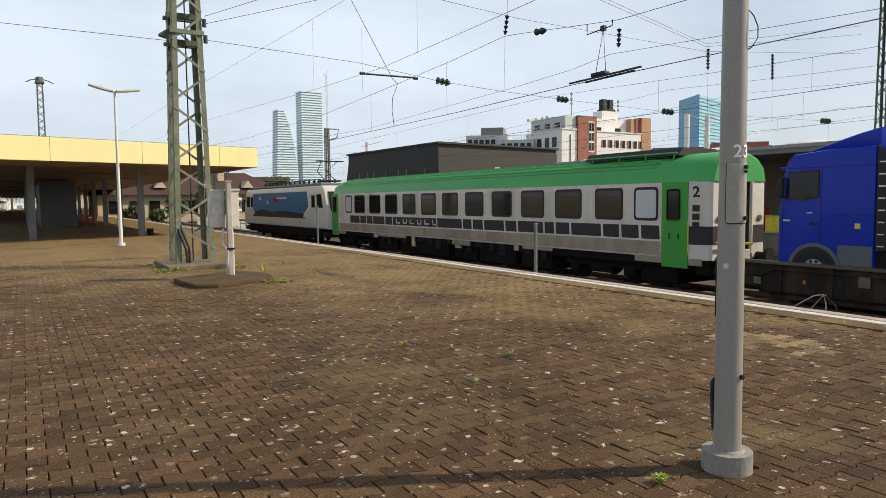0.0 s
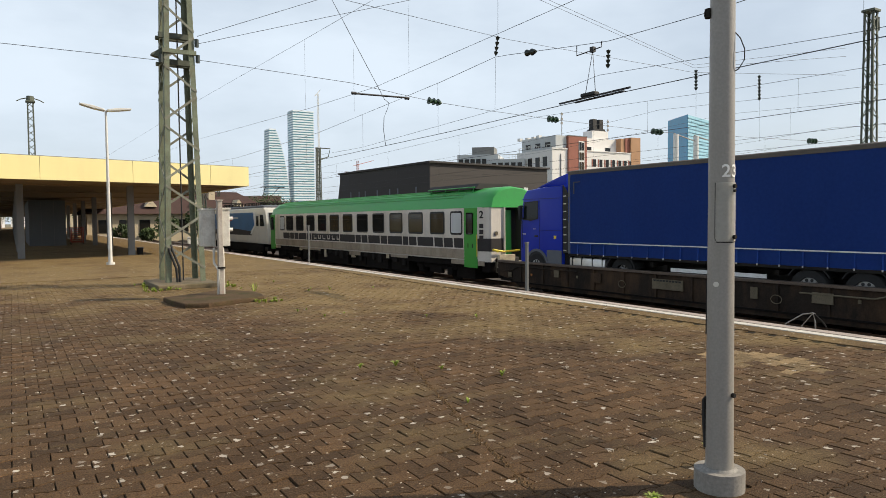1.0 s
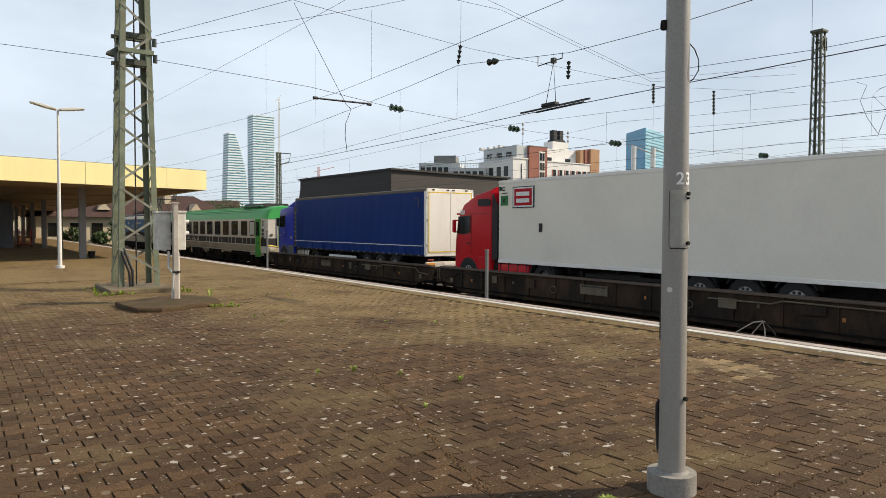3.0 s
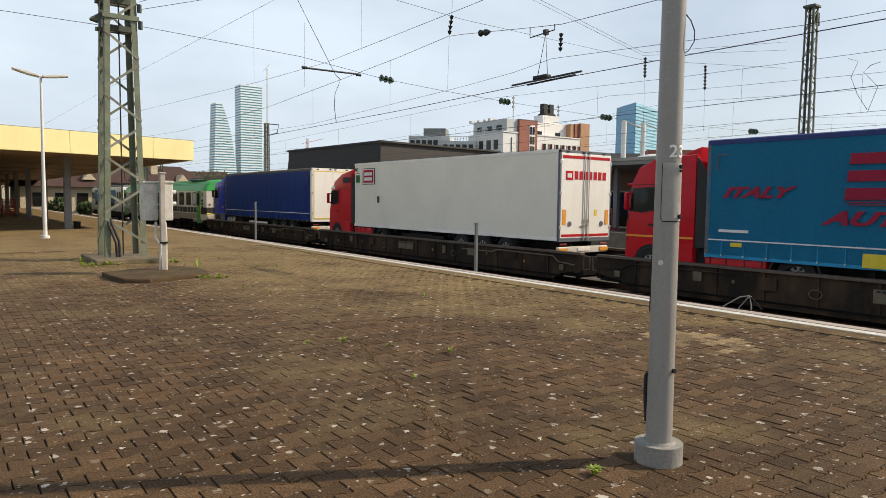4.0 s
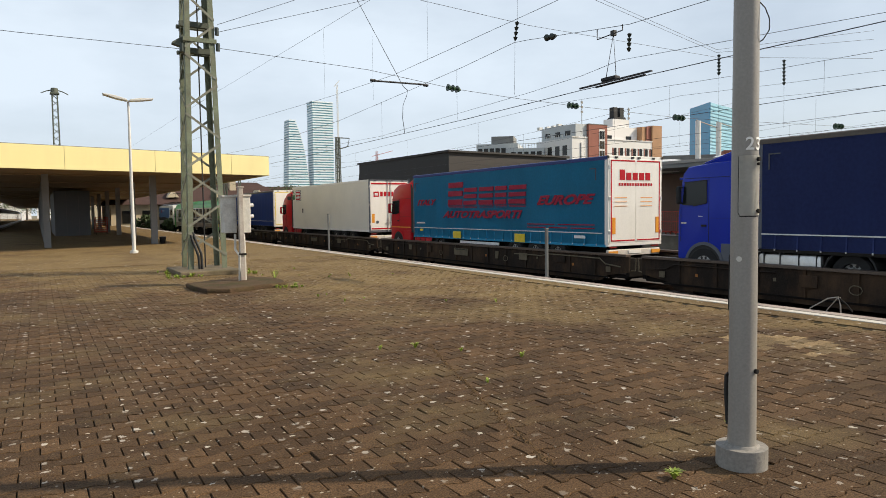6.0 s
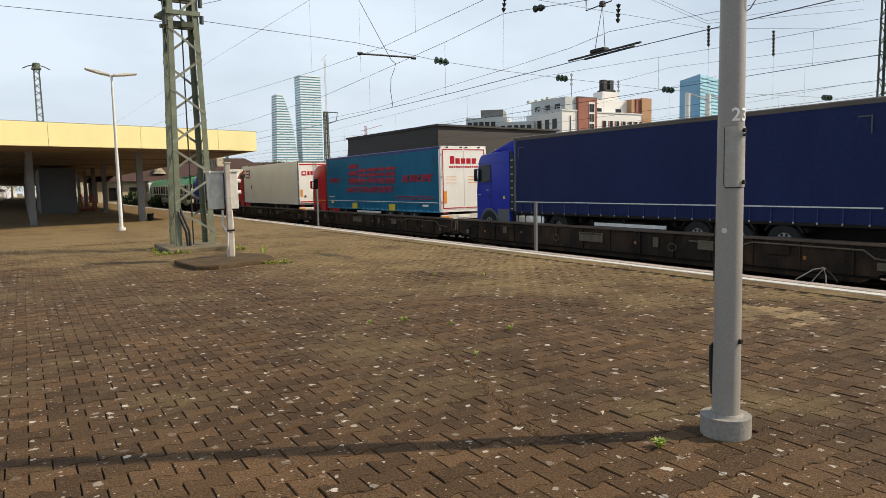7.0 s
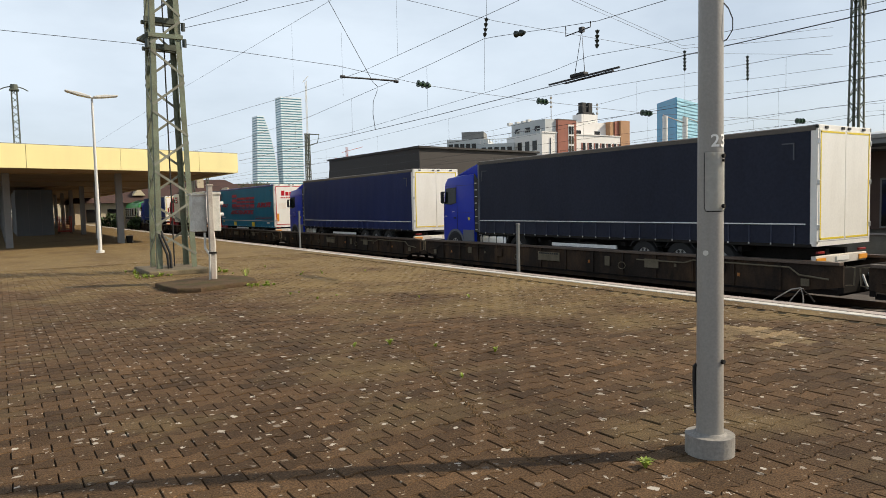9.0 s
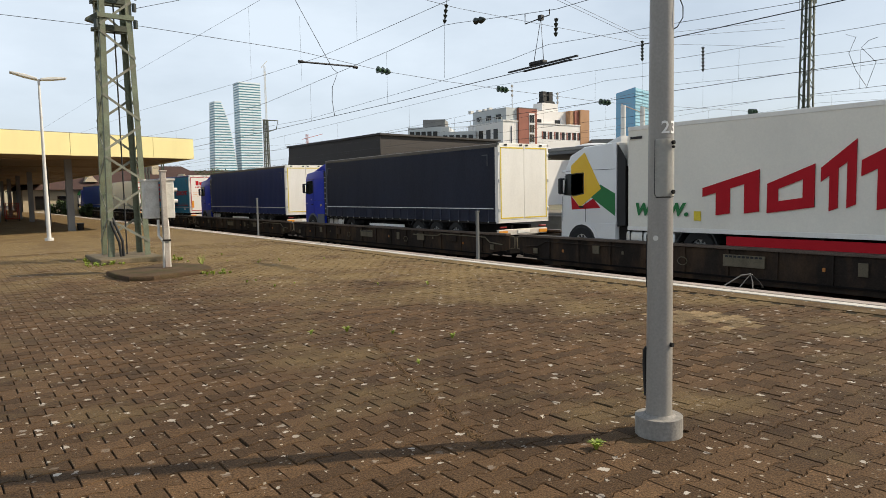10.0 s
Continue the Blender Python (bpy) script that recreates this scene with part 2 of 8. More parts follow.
M = {
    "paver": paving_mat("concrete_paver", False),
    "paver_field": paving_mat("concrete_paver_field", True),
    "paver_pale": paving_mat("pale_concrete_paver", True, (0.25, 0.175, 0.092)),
    "joint": mat("paving_joint_dirt", (0.022, 0.017, 0.012), 0.95, 0, 0.4, 1.5, 0.4, 60, dirt=(0.07, 0.06, 0.025), dirt_amount=0.5, spec=0.1),
    "white_line": mat("worn_white_paint", (0.6, 0.57, 0.5), 0.75, 0, 0.15, 2, 0.15, 50, dirt=(0.3, 0.25, 0.2), dirt_amount=0.7, dirt_scale=2.5),
    "edge": mat("edge_concrete", (0.36, 0.3, 0.26), 0.85, 0, 0.3, 1.5, 0.3, 50, rand=0.12),
    "wall_dark": mat("platform_wall_concrete", (0.12, 0.105, 0.09), 0.9, 0, 0.3, 1.2, 0.3, 40),
    "ballast": mat("ballast_stone", (0.06, 0.047, 0.037), 0.95, 0, 0.5, 2.0, 1.0, 14, dirt=(0.06, 0.045, 0.035), dirt_amount=0.8),
    "earth": mat("yard_ground", (0.17, 0.15, 0.1), 0.95, 0, 0.4, 0.15, 0.5, 8, dirt=(0.09, 0.11, 0.04), dirt_amount=0.8, dirt_scale=0.08),
    "rail": mat("rail_steel", (0.16, 0.1, 0.07), 0.5, 0.6, 0.3, 3, 0.1),
    "sleeper": mat("sleeper_concrete", (0.22, 0.19, 0.16), 0.9, 0, 0.3, 2, 0.3),
    "concrete": mat("weathered_concrete", (0.19, 0.165, 0.125), 0.9, 0, 0.35, 2, 0.35, 45, dirt=(0.12, 0.1, 0.07), dirt_amount=0.7),
    "kerb_dark": mat("mossy_kerb", (0.085, 0.055, 0.032), 0.95, 0, 0.5, 3, 0.7, 40, spec=0.15, dirt=(0.05, 0.055, 0.015), dirt_amount=0.7, dirt_scale=2.0),
    "galv": mat("grey_pole_paint", (0.295, 0.278, 0.25), 0.42, 0.0, 0.16, 2.5, 0.08, 60, dirt=(0.2, 0.185, 0.15), dirt_amount=0.5, dirt_scale=2.5, streak=(3, 3, 0.35)),
    "galv_light": mat("pale_grey_paint", (0.62, 0.61, 0.57), 0.5, 0.0, 0.15, 2.5, 0.05),
    "mast": mat("green_lattice_paint", (0.15, 0.175, 0.115), 0.65, 0.0, 0.4, 2.5, 0.2, 30, dirt=(0.12, 0.075, 0.04), dirt_amount=0.5, dirt_scale=4),
    "mast_far": mat("dark_lattice_steel", (0.09, 0.1, 0.075), 0.7, 0.1, 0.3, 2),
    "black": mat("black_rubber", (0.015, 0.015, 0.015), 0.7, 0, 0.3, 4, 0.1),
    "wire": mat("overhead_wire", (0.03, 0.03, 0.032), 0.6, 0.3, 0.1, 4, 0.0),
    "insulator": mat("brown_insulator", (0.02, 0.028, 0.022), 0.35, 0, 0.2, 5, 0.0),
    "ins_green": mat("green_insulator", (0.03, 0.06, 0.03), 0.3, 0, 0.2, 5, 0.0),
    "yellow_fascia": mat("yellow_fascia_panel", (0.76, 0.66, 0.31), 0.55, 0, 0.06, 0.7, 0.03, 30, dirt=(0.6, 0.5, 0.25), dirt_amount=0.25, streak=(1, 1, 0.2)),
    "soffit": mat("canopy_soffit", (0.3, 0.215, 0.135), 0.8, 0, 0.2, 0.8, 0.1),
    "roof_felt": mat("grey_roof_felt", (0.2, 0.2, 0.19), 0.9, 0, 0.25, 0.6, 0.2),
    "column": mat("grey_column_cladding", (0.2, 0.2, 0.2), 0.6, 0, 0.15, 1.5, 0.05),
    "kiosk": mat("grey_kiosk_panel", (0.16, 0.17, 0.18), 0.6, 0, 0.12, 0.6, 0.05),
    "red_paint": mat("red_paint", (0.42, 0.05, 0.03), 0.5, 0, 0.2, 2, 0.05),
    "truck_blue": mat("blue_cab_paint", (0.008, 0.03, 0.37), 0.35, 0.0, 0.08, 0.8, 0.0, 30, coat=0.12, spec=0.18),
    "truck_red": mat("red_cab_paint", (0.5, 0.005, 0.014), 0.35, 0.0, 0.08, 0.8, 0.0, 30, coat=0.12, spec=0.18),
    "truck_white": mat("white_cab_paint", (0.74, 0.74, 0.72), 0.3, 0.0, 0.06, 0.8, 0.0, 30, coat=0.6),
    "cab_grey": mat("grey_plastic", (0.1, 0.11, 0.13), 0.6, 0, 0.15, 3, 0.05),
    "chrome": mat("brushed_aluminium", (0.62, 0.62, 0.6), 0.35, 0.8, 0.15, 3, 0.05, dirt=(0.3, 0.28, 0.24), dirt_amount=0.5),
    "tyre": mat("tyre_rubber", (0.012, 0.012, 0.012), 0.85, 0, 0.3, 6, 0.2),
    "chassis": mat("dark_chassis", (0.022, 0.02, 0.018), 0.85, 0.0, 0.4, 3, 0.2, spec=0.12),
    "wagon": mat("rusty_wagon_steel", (0.022, 0.016, 0.012), 0.8, 0.0, 0.6, 1.1, 0.3, 30, spec=0.2, dirt=(0.14, 0.078, 0.038), dirt_amount=0.5, dirt_scale=1.5, streak=(1, 1, 0.4)),
    "wagon_black": mat("sooty_running_gear", (0.013, 0.011, 0.01), 0.9, 0.0, 0.4, 2, 0.3, spec=0.08),
    "wagon_plate": mat("faded_wagon_plate", (0.15, 0.125, 0.085), 0.85, 0, 0.3, 4, 0.1, spec=0.15),
    "curtain_blue": mat("blue_curtain", (0.018, 0.066, 0.32), 0.5, 0, 0.14, 0.9, 0.12, 12, streak=(1, 1, 0.25), spec=0.2),
    "curtain_navy": mat("navy_curtain", (0.032, 0.05, 0.17), 0.5, 0, 0.18, 0.9, 0.12, 12, streak=(1, 1, 0.25), spec=0.2),
    "curtain_black": mat("anthracite_curtain", (0.048, 0.055, 0.085), 0.5, 0, 0.18, 0.9, 0.12, 12, streak=(1, 1, 0.25), spec=0.2),
    "curtain_teal": mat("teal_blue_curtain", (0.024, 0.26, 0.46), 0.5, 0, 0.14, 0.9, 0.12, 12, streak=(1, 1, 0.25), spec=0.2),
    "trail_white": mat("white_trailer_panel", (0.84, 0.81, 0.74), 0.4, 0, 0.06, 0.5, 0.04, 20, dirt=(0.5, 0.47, 0.4), dirt_amount=0.3, dirt_scale=0.8, streak=(1, 1, 0.3)),
    "reefer": mat("white_reefer_panel", (0.8, 0.755, 0.65), 0.4, 0, 0.05, 0.5, 0.03, 20, dirt=(0.6, 0.57, 0.5), dirt_amount=0.3, dirt_scale=0.6),
    "trail_rail": mat("brown_roof_rail", (0.1, 0.085, 0.07), 0.6, 0.2, 0.25, 2, 0.1),
    "white_rail": mat("white_reflective_strip", (0.72, 0.72, 0.7), 0.5, 0, 0.15, 6, 0.05),
    "yellow_tape": mat("yellow_reflective_tape", (0.72, 0.55, 0.03), 0.5, 0, 0.15, 6, 0.0),
    "orange": mat("orange_marker", (0.75, 0.3, 0.02), 0.5, 0, 0.1, 6, 0.0),
    "red_sign": mat("red_lettering", (0.43, 0.01, 0.018), 0.55, 0, 0.1, 3, 0.0, spec=0.15),
    "green_sign": mat("green_lettering", (0.004, 0.16, 0.035), 0.5, 0, 0.1, 3, 0.0),
    "coach_green": mat("bright_green_coach_paint", (0.05, 0.36, 0.08), 0.42, 0, 0.12, 0.7, 0.03, 25, dirt=(0.06, 0.2, 0.07), dirt_amount=0.5, dirt_scale=0.8, streak=(1, 0.2, 1)),
    "coach_door": mat("green_coach_door", (0.035, 0.3, 0.03), 0.45, 0, 0.1, 0.7, 0.03),
    "coach_white": mat("grimy_white_coach_paint", (0.64, 0.59, 0.52), 0.5, 0, 0.12, 0.8, 0.05, 25, dirt=(0.33, 0.28, 0.22), dirt_amount=0.6, dirt_scale=1.0, streak=(1, 1, 0.4)),
    "belt": mat("anthracite_band", (0.04, 0.036, 0.036), 0.6, 0, 0.2, 1, 0.05, spec=0.2),
    "glass": glass_mat("dark_window_glass", (0.015, 0.014, 0.012)),
    # amber base colour, for a yellow reflection painted into the coach panes
    "glass_amber": glass_mat("amber_tinted_glass", (0.055, 0.04, 0.02)),
    "glass_white": mat("frosted_white_glass", (0.52, 0.54, 0.55), 0.3, 0, 0.1, 1, 0.0),
    "glass_cab": glass_mat("cab_glass", (0.012, 0.015, 0.014)),
    "loco_silver": mat("silver_loco_paint", (0.6, 0.58, 0.53), 0.4, 0.0, 0.1, 0.8, 0.03),
    "loco_blue": mat("blue_loco_panel", (0.02, 0.13, 0.33), 0.4, 0, 0.25, 0.6, 0.0),
    # darker copy of the brown cladding, for the side turned from the sun
    "dark_clad": mat("brown_black_cladding", (0.022, 0.018, 0.016), 0.7, 0, 0.2, 0.6, 0.1, 6, streak=(0.3, 0.3, 3)),
    "brown_clad": mat("dark_brown_cladding", (0.03, 0.024, 0.021), 0.7, 0, 0.15, 0.6, 0.1, 6, streak=(0.3, 0.3, 3)),
    "white_render": mat("white_render", (0.74, 0.72, 0.69), 0.8, 0, 0.06, 0.2, 0.03),
    "grey_render": mat("pale_grey_render", (0.5, 0.52, 0.52), 0.8, 0, 0.1, 0.2, 0.03),
    "brick_red": mat("red_brick_facing", (0.3, 0.115, 0.08), 0.85, 0, 0.15, 0.6, 0.1),
    "ochre": mat("ochre_facing", (0.42, 0.24, 0.13), 0.85, 0, 0.12, 0.5, 0.1),
    "tower_blue": mat("blue_tower_glass", (0.07, 0.3, 0.5), 0.2, 0.0, 0.15, 0.02, 0.0),
    "tower_cyan": mat("cyan_tower_glass", (0.28, 0.52, 0.62), 0.2, 0.0, 0.2, 0.03, 0.0),
    "tower_band": mat("white_tower_band", (0.72, 0.8, 0.84), 0.5, 0, 0.03, 0.01, 0.0),
    "tower_glass": mat("teal_tower_glass", (0.09, 0.25, 0.33), 0.3, 0, 0.1, 0.02, 0.0),
    "tile_roof": mat("red_brown_roof_tiles", (0.055, 0.026, 0.019), 0.9, 0, 0.25, 0.8, 0.3, 5),
    "cream": mat("cream_render", (0.5, 0.42, 0.29), 0.85, 0, 0.1, 0.4, 0.05),
    "leaf": mat("tree_foliage", (0.055, 0.085, 0.025), 0.7, 0, 0.4, 1.5, 0.0, rand=0.35, island=True),
    "weed": mat("weed_leaf", (0.24, 0.3, 0.035), 0.6, 0, 0.3, 6, 0.0, rand=0.35, island=True),
    "flower": mat("yellow_petals", (0.8, 0.6, 0.02), 0.6, 0, 0.1, 6, 0.0),
    "bark": mat("tree_bark", (0.1, 0.08, 0.06), 0.9, 0, 0.3, 4, 0.4),
    "ice_white": mat("white_train_paint", (0.74, 0.75, 0.77), 0.35, 0, 0.05, 0.5, 0.0),
    "plate": mat("cover_plate_paint", (0.62, 0.6, 0.54), 0.5, 0.0, 0.12, 3, 0.05),
    "digit": mat("white_stencil_paint", (0.85, 0.84, 0.8), 0.6, 0, 0.06, 6, 0.0),
    "post": mat("dark_grey_post_paint", (0.14, 0.145, 0.14), 0.6, 0, 0.2, 3, 0.05),
    "cabinet": mat("grey_cabinet_paint", (0.58, 0.56, 0.5), 0.6, 0, 0.2, 3, 0.08, 40, dirt=(0.2, 0.15, 0.1), dirt_amount=0.5, dirt_scale=4),
    "dome": mat("white_rooflight", (0.7, 0.7, 0.68), 0.4, 0, 0.08, 1, 0.0),
    "copper": mat("copper_green", (0.12, 0.35, 0.25), 0.6, 0, 0.2, 1, 0.0),
}


def lamp_glow(name, color, strength):
    m = bpy.data.materials.new(name)
    m.use_nodes = True
    b = m.node_tree.nodes["Principled BSDF"]
    b.inputs["Base Color"].default_value = (*color, 1)
    b.inputs["Emission Color"].default_value = (*color, 1)
    b.inputs["Emission Strength"].default_value = strength
    return m


M["headlamp"] = lamp_glow("lit_headlamp", (1.0, 0.85, 0.7), 1.2)
M["crane_red"] = mat("faded_red_crane_paint", (0.42, 0.19, 0.17), 0.7, 0, 0.2, 0.5, 0.0)
M["rim"] = mat("dull_wheel_rim", (0.34, 0.34, 0.33), 0.45, 0.4, 0.25, 5, 0.05)
M["moss"] = mat("joint_moss", (0.1, 0.056, 0.02), 0.95, 0, 0.5, 6, 0.6, 60)
M["cream_plate"] = mat("cream_steel_plate", (0.55, 0.47, 0.33), 0.7, 0, 0.3, 3, 0.1, dirt=(0.2, 0.15, 0.1), dirt_amount=0.6)
M["coach_low"] = mat("stained_coach_skirt", (0.33, 0.27, 0.2), 0.65, 0, 0.25, 1.2, 0.08, 25, dirt=(0.14, 0.1, 0.065), dirt_amount=0.7, dirt_scale=1.5, streak=(1, 1, 0.35))
M["mast_brace"] = mat("weathered_brace_paint", (0.2, 0.205, 0.16), 0.7, 0, 0.35, 3, 0.15, 30, dirt=(0.12, 0.08, 0.045), dirt_amount=0.5, dirt_scale=4)
M["cab_post"] = mat("rusty_pale_post", (0.4, 0.36, 0.31), 0.75, 0, 0.3, 5, 0.15, 40, dirt=(0.2, 0.09, 0.05), dirt_amount=0.6, dirt_scale=3, streak=(1, 1, 0.3))
M["pole_base"] = mat("chipped_base_concrete", (0.27, 0.25, 0.22), 0.8, 0, 0.3, 6, 0.35, 45, dirt=(0.13, 0.12, 0.1), dirt_amount=0.75, dirt_scale=9, streak=(1, 1, 0.4))
M["rail_worn"] = mat("worn_brown_rail_steel", (0.12, 0.085, 0.062), 0.5, 0.2, 0.4, 1.5, 0.2, 30, dirt=(0.025, 0.02, 0.016), dirt_amount=0.7, dirt_scale=1.5)
M["foundation"] = mat("mossy_foundation_concrete", (0.17, 0.13, 0.08), 0.95, 0, 0.45, 2.5, 0.5, 40, dirt=(0.06, 0.055, 0.02), dirt_amount=0.8, dirt_scale=1.6)
M["faded_red"] = mat("faded_red_print", (0.3, 0.018, 0.045), 0.55, 0, 0.2, 1.2, 0.0, 25, spec=0.15)
M["rust_marker"] = mat("dull_orange_marker", (0.4, 0.15, 0.03), 0.7, 0, 0.3, 6, 0.05)
M["band_yellow"] = mat("deep_yellow_paint", (0.82, 0.5, 0.008), 0.4, 0, 0.06, 1, 0.0, coat=0.2)
M["taillamp"] = mat("red_lamp_lens", (0.25, 0.015, 0.012), 0.3, 0, 0.1, 5, 0.0)


# ---- mesh helpers ----
def box(bm, lo, hi, bevel=0.0):
    """An axis-aligned box, with its edges rounded by bevel."""
    v = [bm.verts.new((x, y, z)) for x in (lo[0], hi[0]) for y in (lo[1], hi[1]) for z in (lo[2], hi[2])]
    quads = ((0, 1, 3, 2), (4, 6, 7, 5), (0, 4, 5, 1), (2, 3, 7, 6), (0, 2, 6, 4), (1, 5, 7, 3))
    f = [bm.faces.new([v[i] for i in q]) for q in quads]
    if bevel:
        edges = list({e for q in f for e in q.edges})
        bmesh.ops.bevel(bm, geom=edges, offset=bevel, segments=2, affect="EDGES", profile=0.5)
    return bm


def prism(bm, outline, axis, a, b, bevel=0.0):
    """An outline in the two other axes, drawn out along axis from a to b."""
    def at(p, w):
        return {"x": (w, p[0], p[1]), "y": (p[0], w, p[1]), "z": (p[0], p[1], w)}[axis]
    one = [bm.verts.new(at(p, a)) for p in outline]
    two = [bm.verts.new(at(p, b)) for p in outline]
    f = [bm.faces.new(one), bm.faces.new(list(reversed(two)))]
    for i in range(len(one)):
        j = (i + 1) % len(one)
        f.append(bm.faces.new((one[j], one[i], two[i], two[j])))
    bmesh.ops.recalc_face_normals(bm, faces=f)
    if bevel:
        edges = list({e for q in f[:2] for e in q.edges})
        bmesh.ops.bevel(bm, geom=edges, offset=bevel, segments=2, affect="EDGES", profile=0.5)
    return bm


def rod(bm, p, q, r, seg=8, r2=None):
    """A round bar from p to q."""
    p, q = Vector(p), Vector(q)
    d = q - p
    turn = d.to_track_quat("Z", "Y").to_matrix().to_4x4()
    bmesh.ops.create_cone(bm, cap_ends=True, segments=seg, radius1=r, radius2=r if r2 is None else r2, depth=d.length,
                          matrix=Matrix.Translation((p + q) / 2) @ turn)
    return bm


def bar(bm, p, q, w, h, up=(0, 0, 1)):
    """A square bar from p to q, w wide and h high."""
    p, q = Vector(p), Vector(q)
    d = (q - p).normalized()
    s = d.cross(Vector(up))
    if s.length < 1e-4:
        s = d.cross(Vector((0, 1, 0)))
    s.normalize()
    u = s.cross(d)
    v = [bm.verts.new(c + s * (a * w / 2) + u * (b * h / 2)) for c in (p, q) for a, b in ((-1, -1), (1, -1), (1, 1), (-1, 1))]
    for f in ((0, 1, 2, 3), (7, 6, 5, 4), (0, 4, 5, 1), (1, 5, 6, 2), (2, 6, 7, 3), (3, 7, 4, 0)):
        bm.faces.new([v[i] for i in f])
    return bm


def tube(bm, points, r, seg=6):
    """A round wire swept through points, in one piece."""
    pts = [Vector(p) for p in points]
    rings = []
    for k, p in enumerate(pts):
        d = (pts[min(k + 1, len(pts) - 1)] - pts[max(k - 1, 0)]).normalized()
        s = d.cross(Vector((0, 0, 1)) if abs(d.z) < 0.9 else Vector((1, 0, 0))).normalized()
        u = s.cross(d)
        rings.append([bm.verts.new(p + s * (r * math.cos(2 * math.pi * a / seg)) + u * (r * math.sin(2 * math.pi * a / seg))) for a in range(seg)])
    for a, b in zip(rings[:-1], rings[1:]):
        for k in range(seg):
            j = (k + 1) % seg
            bm.faces.new((a[k], a[j], b[j], b[k]))
    bm.faces.new(rings[0])
    bm.faces.new(rings[-1][::-1])
    return bm


def disc_wheel(bm, c, r, w, seg=24, hole=0.0):
    """A wheel with its axle along x, centred at c; hole leaves a ring."""
    rings = [(hole or r * 0.12, -w / 2), (r * 0.94, -w / 2), (r, -w * 0.36), (r, w * 0.36), (r * 0.94, w / 2), (hole or r * 0.12, w / 2)]
    loops = [[bm.verts.new((c[0] + x, c[1] + rr * math.cos(2 * math.pi * i / seg), c[2] + rr * math.sin(2 * math.pi * i / seg))) for i in range(seg)]
             for rr, x in rings]
    for a, b in zip(loops, loops[1:] + loops[:1]):
        for i in range(seg):
            j = (i + 1) % seg
            bm.faces.new((a[i], a[j], b[j], b[i]))
    return bm


def mesh_from(bm, name, material, smooth=False):
    bmesh.ops.recalc_face_normals(bm, faces=bm.faces[:])
    me = bpy.data.meshes.new(name)
    bm.to_mesh(me)
    bm.free()
    me.materials.append(material)
    if smooth:
        for p in me.polygons:
            p.use_smooth = True
        me.set_sharp_from_angle(angle=radians(35))
    return me


def part(name, bm, material, parent=None, label="", smooth=False, at=None):
    """Links a bmesh as one mesh object, under a thing if one is given."""
    ob = new(name, mesh_from(bm, name, material, smooth))
    if parent:
        ob.parent = parent
    if at:
        ob.location = at
    if label:
        ob["label"] = label
    return ob


def thing(name, label, category, group="", kind="", m=None):
    ob = new(name)
    ob.empty_display_size = 0.1
    if m is not None:
        ob.matrix_basis = m
    return tagged(ob, label, category, group, kind)


def structure(name, bm, material, label, category, smooth=False):
    return tagged(part(name, bm, material, smooth=smooth), label, category, "", "structure")


def nb():
    return bmesh.new()


def lettering(name, words, size, material, parent, m, depth=0.004, shear=0.0, bold=0.0):
    """Raised letters in the built-in font, as a mesh."""
    cu = bpy.data.curves.new(name, "FONT")
    cu.body, cu.size, cu.extrude, cu.shear, cu.offset = words, size, depth, shear, bold
    cu.align_x, cu.align_y = "CENTER", "CENTER"
    tmp = new(name, cu)
    me = bpy.data.meshes.new_from_object(tmp.evaluated_get(bpy.context.evaluated_depsgraph_get()))
    bpy.data.objects.remove(tmp)
    me.materials.clear()
    me.materials.append(material)
    ob = new(name, me)
    ob.parent = parent
    ob.matrix_basis = m
    return ob


# the side that faces the platform: letters read along -y
SIDE = pose(0, 0, 0, 90, 0, -90)
REAR = pose(0, 0, 0, 90, 0, 0)


# ---- ground, tracks, platform ----
RAIL = -0.9          # rail top below the platform
EDGE_R, EDGE_L = 10.6, -4.75
TRACKS = (12.3, 17.17, 24.2, -6.45, 28.9, -11.0)

b = nb()
prism(b, [(-3000, -3000), (3000, -3000), (3000, 3000), (-3000, 3000)], "z", RAIL - 0.9, RAIL - 0.42)
structure("ground", b, M["earth"], "flat gravelly railway yard ground with patches of grass", "ground")

for i, (x0, x1) in enumerate(((EDGE_R + 0.3, 20.2), (-14.0, EDGE_L - 0.3), (21.8, 30.6))):
    b = nb()
    prism(b, [(x0 - 1.2, RAIL - 0.42), (x1 + 1.2, RAIL - 0.42), (x1, RAIL - 0.17), (x0, RAIL - 0.17)] if i != 2 else
          [(x0 - 0.5, RAIL - 0.42), (x1 + 0.5, RAIL - 0.42), (x1, RAIL - 0.17), (x0, RAIL - 0.17)], "y", -120, 420)
    structure("ballast_bed", b, M["ballast"], "dark brown railway ballast bed between the platforms", "ballast")

rail_profile = [(-0.075, 0), (0.075, 0), (0.075, 0.012), (0.02, 0.03), (0.02, 0.12), (0.036, 0.13), (0.036, 0.165), (-0.036, 0.165), (-0.036, 0.13), (-0.02, 0.12), (-0.02, 0.03), (-0.075, 0.012)]
b = nb()
box(b, (-1.3, -0.13, -0.11), (1.3, 0.13, 0.0))
sleeper_mesh = mesh_from(b, "sleeper", M["sleeper"])
